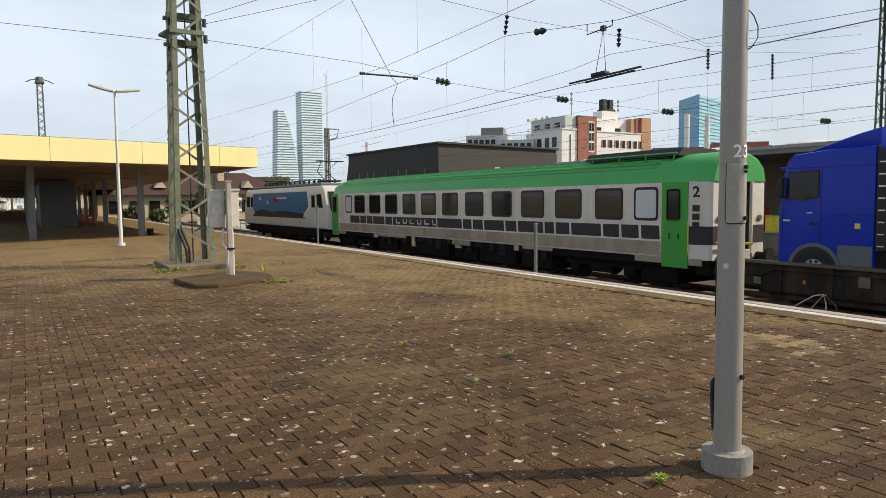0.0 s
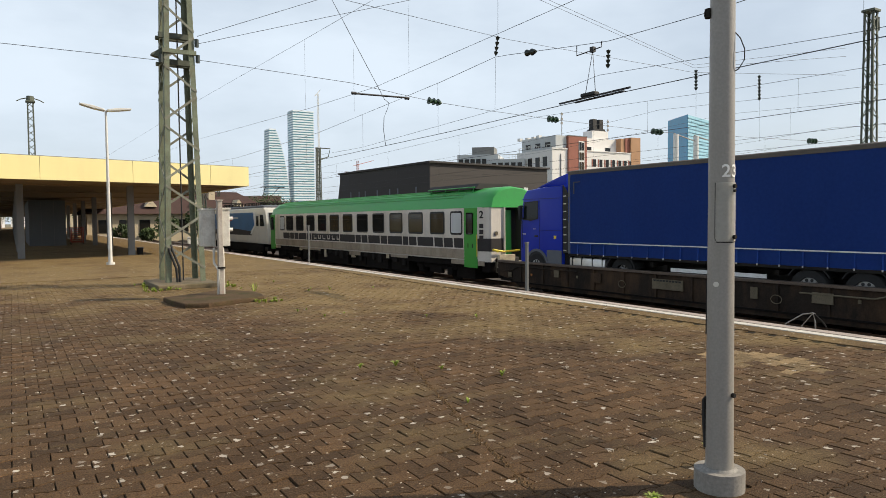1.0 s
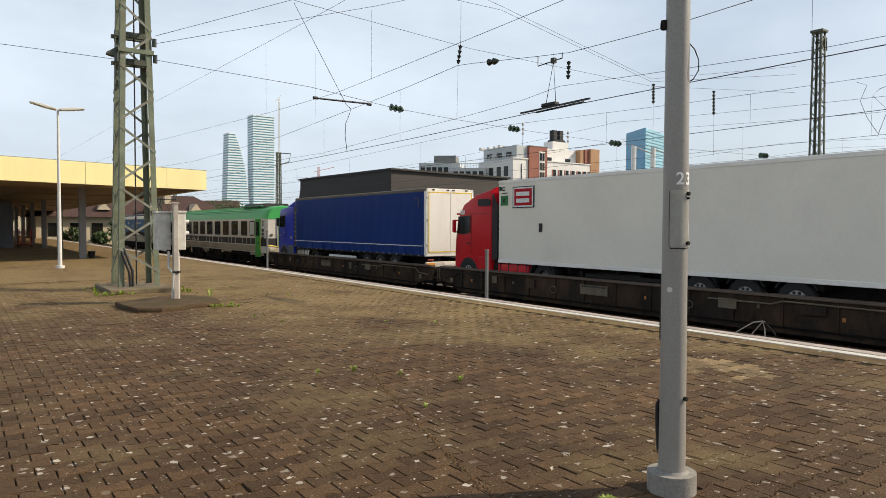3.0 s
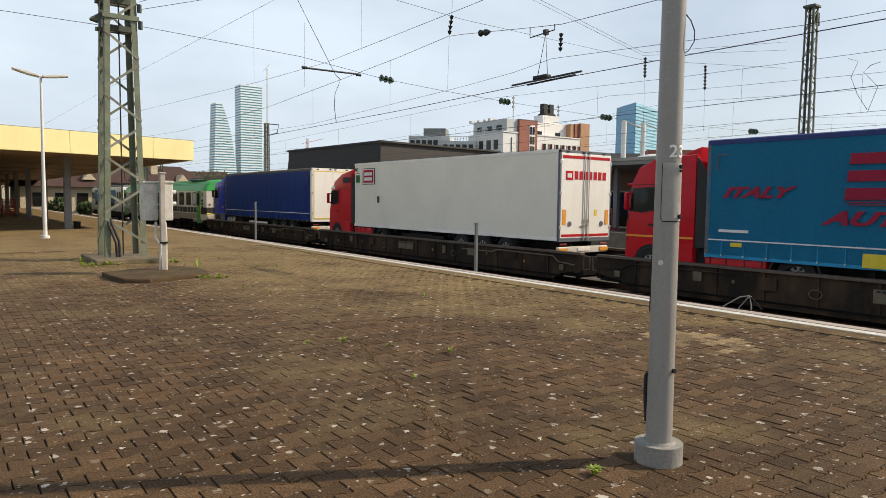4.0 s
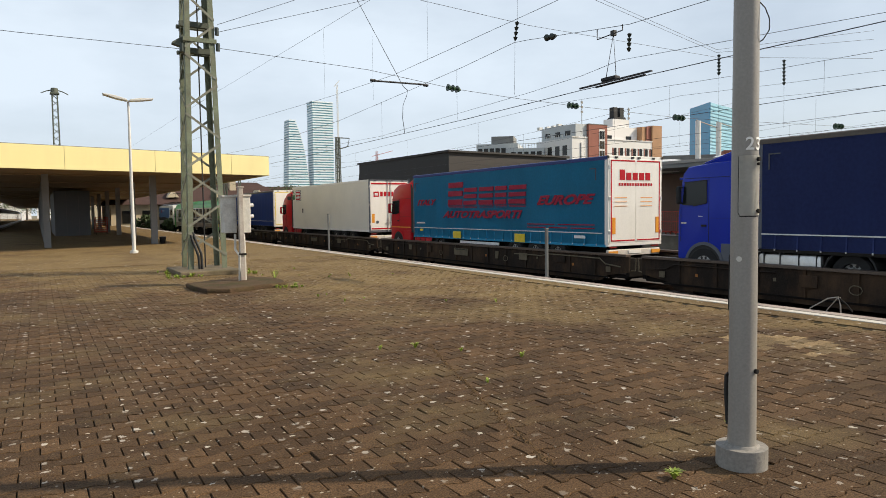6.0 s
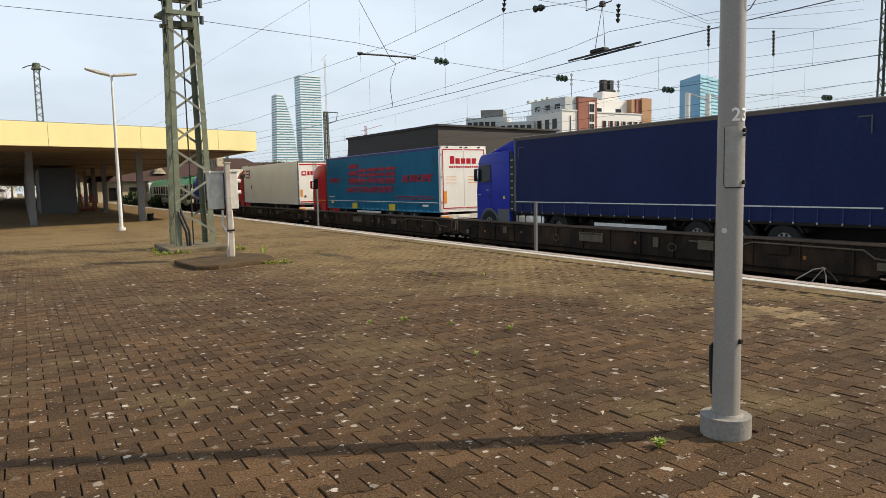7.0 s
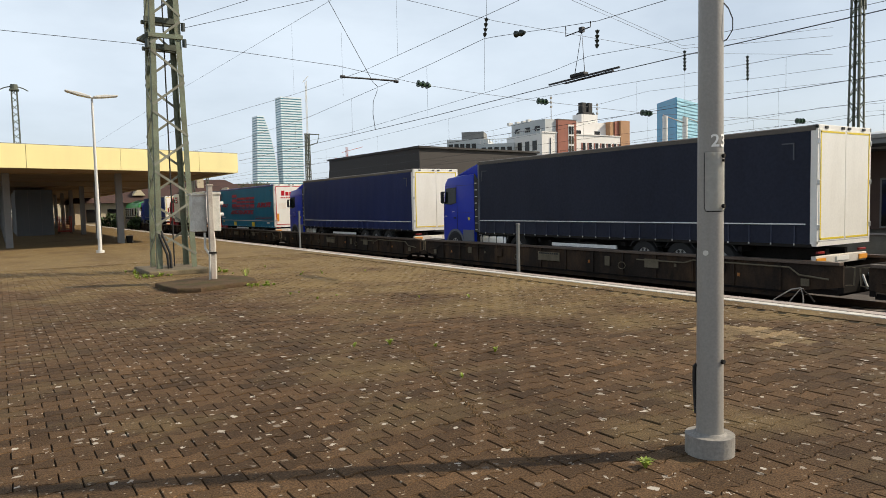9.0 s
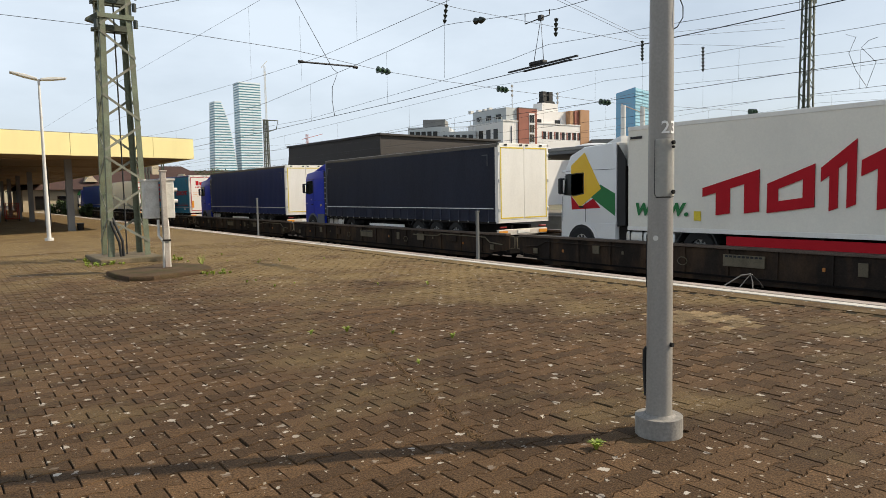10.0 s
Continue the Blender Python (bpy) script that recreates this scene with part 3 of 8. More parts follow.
for k, tx in enumerate(TRACKS):
    track = thing("track", "standard gauge railway track with rusty rails on sleepers", "track", "tracks", "structure")
    for s in (-0.7525, 0.7525):
        b = nb()
        prism(b, [(tx + s + px, RAIL - 0.165 + pz) for px, pz in rail_profile], "y", -120, 420)
        part("rail", b, M["rail"], track, "rusty steel rail")
    for i in range(70 if k < 2 else 30):
        sl = new("sleeper", sleeper_mesh)
        sl.parent = track
        sl.location = (tx, -4 + i * 0.62, RAIL - 0.162)

# platform body with a recessed top for the pavers
PAVED_Y0, PAVED_Y1 = -3.0, 25.0
platform = thing("platform", "wide island platform paved with dark brown interlocking concrete blocks", "platform", "", "structure")
b = nb()
box(b, (EDGE_L, -90, RAIL - 0.4), (EDGE_R, 400, -0.05))
part("platform_body", b, M["wall_dark"], platform, "dark concrete platform wall")
b = nb()
box(b, (EDGE_L + 0.9, -90, -0.049), (EDGE_R - 0.86, PAVED_Y0, -0.002))
box(b, (EDGE_L + 0.9, PAVED_Y1, -0.049), (EDGE_R - 0.86, 400, -0.002))
part("far_paving", b, M["paver"], platform, "worn brown block paving")
b = nb()
box(b, (EDGE_L + 0.9, PAVED_Y0, -0.049), (EDGE_R - 0.86, PAVED_Y1, -0.016))
part("joint_bed", b, M["joint"], platform, "dark sand and moss in the paving joints")
# edge slabs, one metre each, with a painted safety line
b = nb()
box(b, (-0.11, 0.006, -0.16), (0.13, 0.994, 0.012), 0.006)
edge_mesh = mesh_from(b, "edge_slab", M["edge"])
b = nb()
box(b, (-0.1, 0.006, -0.048), (0.1, 0.994, 0.006))
line_mesh = mesh_from(b, "safety_line", M["white_line"])
for side, ex in ((1, EDGE_R), (-1, EDGE_L)):
    for i in range(60):
        y = -4 + i
        sl = new("edge_slab", edge_mesh)
        sl.parent, sl.location = platform, (ex - side * 0.11, y, 0)
        sl = new("safety_line", line_mesh)
        sl.parent, sl.location = platform, (ex - side * 0.35, y, 0)
    b = nb()
    xs = sorted((ex - side * 0.22, ex + side * 0.0))
    box(b, (xs[0], 56, -0.16), (xs[1] + (0.0), 400, 0.012))
    part("edge_course", b, M["edge"], platform)
    xs = sorted((ex - side * 0.24, ex - side * 0.46))
    b = nb()
    box(b, (xs[0], 56, -0.048), (xs[1], 400, 0.006))
    part("safety_line", b, M["white_line"], platform)
    xs = sorted((ex - side * 0.46, ex - side * 0.9))
    b = nb()
    box(b, (xs[0], -4, -0.049), (xs[1], 400, -0.003))
    part("edge_paving", b, M["paver"], platform)

# ---- the train ----
TRACK_X = TRACKS[1]
SPEED, START = 9.965, -6.2     # metres a second; rear of the first trailer at the start
TRAIN = []                     # (thing, metres from the rear of the first trailer)
WHEELS = []


def joined(ob, offset):
    TRAIN.append((ob, offset))
    ob.matrix_basis = pose(TRACK_X, START + offset, RAIL)
    return ob


def wheelset(parent, y, r=0.46, name="wheelset"):
    """Two railway wheels on an axle, turning about their own axle."""
    b = nb()
    rod(b, (-0.85, 0, 0), (0.85, 0, 0), 0.08, 10)
    for s in (-0.75, 0.75):
        disc_wheel(b, (s, 0, 0), r, 0.13, 20)
        for k in range(3):
            a = k * 2.094
            rod(b, (s - 0.08, 0.22 * math.cos(a), 0.22 * math.sin(a)), (s + 0.08, 0.22 * math.cos(a), 0.22 * math.sin(a)), 0.05, 6)
    ob = part(name, b, M["wagon_black"], parent, "sooty steel railway wheels")
    ob.location = (0, y, r)
    WHEELS.append((ob, y, r))
    return ob


def bogie(parent, y):
    b = nb()
    for s in (-1.05, 1.05):
        box(b, (s - 0.08, y - 1.75, 0.5), (s + 0.08, y + 1.75, 0.72), 0.03)
        box(b, (s - 0.1, y - 0.5, 0.3), (s + 0.1, y + 0.5, 0.62), 0.04)
        for a in (-1.25, 1.25):
            box(b, (s - 0.14, y + a - 0.22, 0.28), (s + 0.14, y + a + 0.22, 0.62), 0.05)
            rod(b, (s, y + a - 0.3, 0.6), (s, y + a - 0.3, 0.9), 0.09, 8)
            rod(b, (s, y + a + 0.3, 0.6), (s, y + a + 0.3, 0.9), 0.09, 8)
    box(b, (-1.0, y - 0.3, 0.45), (1.0, y + 0.3, 0.8), 0.04)
    part("bogie", b, M["wagon_black"], parent, "black bogie frame with axle boxes and springs")
    for a in (-1.25, 1.25):
        wheelset(parent, y + a)


def buffers(parent, y, sgn, z=1.05, material="chassis"):
    for s in (-0.87, 0.87):
        b = nb()
        rod(b, (s, y, z), (s, y + sgn * 0.4, z), 0.1, 10)
        rod(b, (s, y + sgn * 0.4, z), (s, y + sgn * 0.46, z), 0.23, 16)
        part("buffer", b, M[material], parent, "greasy steel buffer")


# -- low wagon --
def low_wagon():
    w = thing("low_floor_wagon", "long low rusty brown low-floor wagon carrying a lorry", "wagon", "low wagons of the train")
    ln = 18.2
    for s in (-1, 1):
        b = nb()
        x0, x1 = sorted((s * 1.38, s * 1.3))
        prism(b, [(0, 0.55), (0.9, 0.42), (1.3, 0.2), (ln - 1.3, 0.2), (ln - 0.9, 0.42), (ln, 0.55), (ln, 1.05), (0, 1.05)], "x", x0, x1)
        part("side_sill", b, M["wagon"], w, "rust-stained deep side sill")
        b = nb()
        x0, x1 = sorted((s * 1.46, s * 1.24))
        box(b, (x0, 0.05, 1.05), (x1, ln - 0.05, 1.13), 0.012)
        part("top_rail", b, M["rail_worn"], w, "worn brown top rail")
        b = nb()
        x0, x1 = sorted((s * 1.43, s * 1.38))
        box(b, (x0, 0.9, 0.32), (x1, ln - 0.9, 0.37))
        part("lower_flange", b, M["wagon_black"], w)
        for i in range(13):
            y = 1.5 + i * 1.27
            b = nb()
            box(b, (x0, y - 0.035, 0.37), (x1, y + 0.035, 1.05))
            part("rib", b, M["wagon"], w)
    # pressed handrail line, plates and hose boxes on the visible side
    b = nb()
    tube(b, [(-1.43, 0.3, 0.72), (-1.43, 1.0, 0.78), (-1.43, 1.25, 0.95), (-1.43, 4.0, 0.97), (-1.43, 4.3, 0.88), (-1.43, 6.0, 0.88)], 0.022, 6)
    part("brake_pipe", b, M["wagon_plate"], w, "bent brake pipe along the sill")
    b = nb()
    tube(b, [(-1.43, ln - 0.3, 0.72), (-1.43, ln - 1.0, 0.78), (-1.43, ln - 1.3, 0.93), (-1.43, ln - 4.5, 0.93)], 0.022, 6)
    part("brake_pipe", b, M["wagon"], w)
    for y, l, h, mt in ((9.4, 1.1, 0.3, "wagon_plate"), (5.2, 0.5, 0.26, "wagon_plate"), (12.6, 0.45, 0.3, "wagon"), (3.0, 0.6, 0.22, "wagon"), (14.6, 0.25, 0.25, "wagon_plate"), (7.1, 0.2, 0.3, "wagon_plate")):
        b = nb()
        box(b, (-1.445, y, 0.92 - h), (-1.405, y + l, 0.92), 0.006)
        pl = part("data_plate", b, M[mt], w, "faded data plate")
        if l > 1:
            for k in range(9):
                b = nb()
                box(b, (-1.452, y + 0.06 + k * 0.112, 0.85), (-1.445, y + 0.06 + k * 0.112 + 0.08, 0.9))
                part("plate_mark", b, M["black"], pl)
    for y, z, mt in ((2.6, 0.62, "rust_marker"), (4.6, 0.74, "wagon_plate"), (8.0, 0.66, "rust_marker"), (13.7, 0.7, "wagon_plate"), (16.1, 0.62, "rust_marker")):
        b = nb()
        box(b, (-1.405, y, z), (-1.376, y + 0.07, z + 0.09), 0.004)
        part("small_marker", b, M[mt], w, "small faded marker on the sill")
    for y in (6.6, 11.7):
        b = nb()
        tube(b, [(-1.43, y + 0.15 * math.cos(k * 0.6283), 0.66 + 0.11 * math.sin(k * 0.6283)) for k in range(11)], 0.012, 6)
        part("tie_ring", b, M["wagon_plate"], w, "dull oval tie ring")
    for y in (0.75, ln - 0.95):
        b = nb()
        box(b, (-1.46, y, 0.52), (-1.42, y + 0.2, 0.7), 0.01)
        part("end_marker", b, M["wagon_plate"], w, "dirty yellow end marker")
    b = nb()
    box(b, (-1.3, 0.1, 0.34), (1.3, ln - 0.1, 0.47))
    part("deck", b, M["wagon_black"], w, "dark low deck")
    for y in (0.0, ln - 0.14):
        b = nb()
        box(b, (-1.36, y, 0.4), (1.36, y + 0.14, 1.0), 0.02)
        part("headstock", b, M["wagon_black"], w)
    for y, sgn in ((0.0, -1), (ln, 1)):
        b = nb()
        rod(b, (-0.2, y, 0.8), (-0.25, y + sgn * 0.3, 0.62), 0.05, 8)
        rod(b, (0.0, y, 0.85), (0.0, y + sgn * 0.28, 0.85), 0.09, 8)
        part("coupling", b, M["chrome"], w, "worn coupling hook")
        for hx in (-0.5, 0.5):
            b = nb()
            tube(b, [(hx, y, 0.8), (hx * 1.1, y + sgn * 0.15, 0.48), (hx, y + sgn * 0.27, 0.62)], 0.03, 6)
            part("brake_hose", b, M["galv_light"], w, "pale brake hose")
        b = nb()
        tube(b, [(-1.3, y + sgn * 0.02, 0.6), (-1.3, y + sgn * 0.2, 0.62), (-1.3, y + sgn * 0.22, 1.02), (-1.3, y + sgn * 0.02, 1.04)], 0.02, 6)
        part("grab_rail", b, M["wagon_plate"], w)
    for y in (3.3, ln - 3.3):
        for s in (-1, 1):
            b = nb()
            box(b, (min(s * 0.8, s * 1.1), y - 1.6, 0.12), (max(s * 0.8, s * 1.1), y + 1.6, 0.3))
            bg = part("bogie_frame", b, M["wagon_black"], w, "low bogie frame")
            for k in range(4):
                b = nb()
                disc_wheel(b, (s * 0.75, y - 1.2 + k * 0.8, 0.18), 0.18, 0.12, 14)
                part("small_wheel", b, M["wagon_black"], bg)
    return w


# -- lorry pieces --
WZ = 0.97          # height of the road wheels' centres over the rail
def road_wheel(parent, x, y, z, r=0.5, w=0.3, twin=False):
    b = nb()
    disc_wheel(b, (x, y, z), r, w, 26, r * 0.56)
    ty = part("tyre", b, M["tyre"], parent, "dusty black tyre", smooth=True)
    b = nb()
    s = -1 if x < 0 else 1
    disc_wheel(b, (x + s * (0.02 if not twin else -0.06), y, z), r * 0.57, w * 0.7, 20)
    rod(b, (x, y, z), (x + s * w * (0.62 if not twin else 0.3), y, z), 0.11, 12)
    for k in range(8):
        a = k * math.pi / 4
        px, py = y + 0.17 * math.cos(a), z + 0.17 * math.sin(a)
        rod(b, (x, px, py), (x + s * w * 0.47, px, py), 0.018, 6)
    rm = part("rim", b, M["rim"], ty, "silver steel rim")
    b = nb()
    for k in range(10):
        a = k * math.pi / 5
        py, pz = y + r * 0.43 * math.cos(a), z + r * 0.43 * math.sin(a)
        xf = x + s * ((0.02 if not twin else -0.06) + w * 0.35)
        rod(b, (xf - s * 0.02, py, pz), (xf + s * 0.006, py, pz), 0.042, 8)
    tagged(part("rim_hole", b, M["black"], rm), kind="stuff")


def rounded_side(y0, y1, z0, z1, r):
    """Outline of a rectangle with cut corners in the side plane."""
    return [(y0 + r, z0), (y1 - r, z0), (y1, z0 + r), (y1, z1 - r), (y1 - r, z1), (y0 + r, z1), (y0, z1 - r), (y0, z0 + r)]


def cab_outline(kind, z0=0.72):
    """The side view of a flat-fronted cab: y forward from the back wall, z up."""
    if kind == "round":
        return [(0, z0), (2.2, z0), (2.28, 1.2), (2.27, 1.9), (2.12, 2.75), (2.0, 3.2), (1.7, 3.6), (0.95, 3.95), (0.0, 4.12)]
    if kind == "tall":
        return [(0, z0), (2.2, z0), (2.28, 1.15), (2.27, 1.95), (2.17, 2.8), (2.08, 3.3), (1.85, 3.72), (1.3, 3.95), (0.0, 4.02)]
    return [(0, z0), (2.22, z0), (2.3, 1.2), (2.3, 2.3), (2.22, 3.1), (2.12, 3.58), (1.94, 3.78), (1.0, 3.86), (0.0, 3.88)]


def tractor(color, kind, label, visor, stripe=None):
    t = thing("lorry_tractor", label, "lorry", "lorries on the train")
    y0, z0 = 13.95, 0.72
    hw = 1.24
    up = 0.22 if kind == "deflector" else 0.0     # how much higher the windows sit
    b = nb()
    prism(b, [(y0 + y, z) for y, z in cab_outline(kind)], "x", -hw, hw, 0.07)
    cab = part("cab", b, M[color], t, "glossy painted sleeper cab", smooth=True)
    if kind == "deflector":
        b = nb()
        prism(b, [(y0 + 0.02, 3.86), (y0 + 1.75, 3.82), (y0 + 1.55, 3.9), (y0 + 0.5, 4.2), (y0 + 0.05, 4.3)], "x", -1.0, 1.0, 0.06)
        part("roof_deflector", b, M[color], t, "sloping roof air deflector", smooth=True)
    else:
        b = nb()
        prism(b, [(y0 + 0.03, 3.9), (y0 + 0.8, 3.9), (y0 + 0.7, 3.98), (y0 + 0.3, 4.14), (y0 + 0.03, 4.22)], "x", -1.0, 1.0, 0.03)
        part("roof_deflector", b, M[color], t, "short roof air deflector", smooth=True)
    for s in (-1, 1):
        # side fairing, black to paint in the shaded gap behind the cab
        b = nb()
        x0, x1 = sorted((s * 1.22, s * 1.17))
        prism(b, [(y0 - 0.02, 1.5), (y0 - 0.32, 1.55), (y0 - 0.32, 3.5), (y0 - 0.02, 3.95 if kind != "deflector" else 3.9)], "x", x0, x1)
        part("side_fairing", b, M["black"], t, "black fairing standing in for the shaded gap behind the cab")
        if kind == "deflector":
            for k in range(8):
                b = nb()
                box(b, (min(s * 1.225, s * 1.16), y0 - 0.2, 1.6 + k * 0.27), (max(s * 1.225, s * 1.16), y0 - 0.06, 1.63 + k * 0.27))
                part("rung", b, M["chrome"], t)
        # side window
        b = nb()
        x0, x1 = sorted((s * (hw + 0.012), s * (hw - 0.03)))
        prism(b, [(y0 + 1.3, up + 2.52), (y0 + 1.74, up + 2.44), (y0 + 2.12, up + 2.46), (y0 + 2.04, up + 3.1), (y0 + 1.3, up + 3.14)], "x", x0, x1)
        win = part("side_window", b, M["glass_cab"], t, "dark cab side window")
        b = nb()
        x0, x1 = sorted((s * (hw + 0.02), s * (hw - 0.02)))
        bar(b, ((x0 + x1) / 2, y0 + 1.28, up + 2.5), ((x0 + x1) / 2, y0 + 1.28, up + 3.16), 0.03, 0.03)
        bar(b, ((x0 + x1) / 2, y0 + 1.28, up + 3.15), ((x0 + x1) / 2, y0 + 2.05, up + 3.11), 0.03, 0.03)
        bar(b, ((x0 + x1) / 2, y0 + 1.28, up + 2.51), ((x0 + x1) / 2, y0 + 1.74, up + 2.43), 0.03, 0.03)
        part("window_frame", b, M["black"], win)
        # door seams and handle
        b = nb()
        for yy, za, zb in ((1.2, 1.62, up + 3.22), (2.17, 1.62, up + 2.42)):
            box(b, (min(s * hw, s * (hw + 0.006)), y0 + yy, za), (max(s * hw, s * (hw + 0.006)), y0 + yy + 0.014, zb))
        box(b, (min(s * hw, s * (hw + 0.006)), y0 + 0.03, up + 3.22), (max(s * hw, s * (hw + 0.006)), y0 + 2.04, up + 3.232))
        box(b, (min(s * hw, s * (hw + 0.006)), y0 + 0.04, 2.3), (max(s * hw, s * (hw + 0.006)), y0 + 1.18, 2.308))
        part("door_seam", b, M["black"], t)
        b = nb()
        x0, x1 = sorted((s * hw, s * (hw + 0.035)))
        box(b, (x0, y0 + 1.28, 2.06), (x1, y0 + 1.46, 2.12), 0.012)
        part("door_handle", b, M["black"], t)
        if color == "truck_blue":
            b = nb()
            box(b, (min(s * hw, s * (hw + 0.008)), y0 + 0.3, 2.0), (max(s * hw, s * (hw + 0.008)), y0 + 0.42, 2.12))
            part("pale_label", b, M["yellow_tape"], t, "small pale label on the cab side")
            b = nb()
            box(b, (min(s * hw, s * (hw + 0.008)), y0 + 1.98, 2.14), (max(s * hw, s * (hw + 0.008)), y0 + 2.16, 2.18))
            part("sign_bar", b, M["chrome"], t)
            b = nb()
            box(b, (min(s * hw, s * (hw + 0.008)), y0 + 1.42, 2.34), (max(s * hw, s * (hw + 0.008)), y0 + 1.56, 2.365))
            part("sign_bar", b, M["chrome"], t)
        # grey lower side panel between arch and back wall
        b = nb()
        box(b, (min(s * (hw - 0.02), s * (hw + 0.012)), y0 + 0.02, 0.9), (max(s * (hw - 0.02), s * (hw + 0.012)), y0 + 0.8, 1.6), 0.01)
        part("lower_panel", b, M["cab_grey"] if color == "truck_blue" else M[color], t, "lower side panel behind the wheel")
        # wheel arch
        b = nb()
        x0, x1 = sorted((s * (hw + 0.03), s * (hw - 0.12)))
        arc = [(y0 + 1.35 + r * math.cos(a), WZ + r * math.sin(a)) for r, rng in ((0.66, range(0, 13)), (0.57, range(12, -1, -1)))
               for a in [k * math.pi / 12 for k in rng]]
        prism(b, arc, "x", x0, x1)
        part("wheel_arch", b, M["cab_grey"] if color == "truck_blue" else M[color], t, "rounded wheel arch")
        b = nb()
        prism(b, [(y0 + 1.35 + 0.58 * math.cos(k * math.pi / 12), WZ + 0.58 * math.sin(k * math.pi / 12)) for k in range(13)], "x", *sorted((s * (hw + 0.016), s * (hw - 0.3))))
        part("arch_lining", b, M["black"], t)
        # mirror
        b = nb()
        x0, x1 = sorted((s * 1.29, s * 1.43))
        box(b, (x0, y0 + 2.1, up + 2.5), (x1, y0 + 2.22, up + 3.0), 0.04)
        rod(b, (s * 1.2, y0 + 2.12, up + 2.98), (s * 1.36, y0 + 2.2, up + 2.98), 0.03, 6)
        rod(b, (s * 1.2, y0 + 2.14, up + 2.52), (s * 1.36, y0 + 2.2, up + 2.52), 0.03, 6)
        part("mirror", b, M["truck_red" if color == "truck_red" else "black"], t, "wing mirror housing", smooth=True)
        # headlamp
        b = nb()
        box(b, (min(s * 1.0, s * 1.22), y0 + 2.22, 0.85), (max(s * 1.0, s * 1.22), y0 + 2.3, 1.05), 0.02)
        part("headlight", b, M["chrome"], t)
        # fuel tank
        b = nb()
        x0, x1 = sorted((s * 1.2, s * 0.75))
        box(b, (x0, y0 - 2.0, 0.8), (x1, y0 - 0.3, 1.4), 0.09)
        tank = part("fuel_tank", b, M["chrome" if color != "truck_red" else "truck_red"], t, "fuel tank behind the cab", smooth=True)
        for yy in (-1.9, -1.45, -0.95, -0.5):
            b = nb()
            box(b, (min(s * 1.21, s * 0.8), y0 + yy, 0.79), (max(s * 1.21, s * 0.8), y0 + yy + 0.03, 1.41))
            part("tank_strap", b, M["black"], tank)
    b = nb()
    box(b, (-1.05, y0 + 2.1, up + 2.3), (1.05, y0 + 2.3, up + 3.1), 0.04)
    part("windscreen", b, M["glass"], t, "dark windscreen")
    b = nb()
    box(b, (-1.1, y0 + 2.0, up + 3.2), (1.1, y0 + 2.36, up + 3.27), 0.02)
    part("sun_visor", b, M[visor], t, "sun visor over the windscreen")
    b = nb()
    box(b, (-1.22, y0 + 1.9, 0.55), (1.22, y0 + 2.33, 0.95), 0.06)
    part("bumper", b, M[color], t, smooth=True)
    b = nb()
    box(b, (-0.45, y0 - 3.3, 0.75), (0.45, y0 + 1.8, 1.0))
    box(b, (-1.1, y0 - 0.3, 1.0), (1.1, y0, 3.3))
    part("chassis", b, M["chassis"], t, "dark ladder chassis")
    for s in (-1, 1):
        road_wheel(t, s * 1.135, y0 + 1.35, WZ, 0.5)
        road_wheel(t, s * 1.0, y0 - 2.7, WZ, twin=True)
        b = nb()
        x0, x1 = sorted((s * 0.75, s * 1.24))
        arc = [(y0 - 2.7 + r * math.cos(a), WZ + r * math.sin(a)) for r, rng in ((0.64, range(1, 12)), (0.6, range(11, 0, -1)))
               for a in [k * math.pi / 12 for k in rng]]
        prism(b, arc, "x", x0, x1)
        part("mudguard", b, M["black"], t)
    if stripe:
        b = nb()
        box(b, (-hw - 0.008, y0 + 0.03, 1.74), (-hw + 0.01, y0 + 2.24, 1.79))
        part("side_stripe", b, M[stripe], t, "thin orange stripe along the cab")
    return t


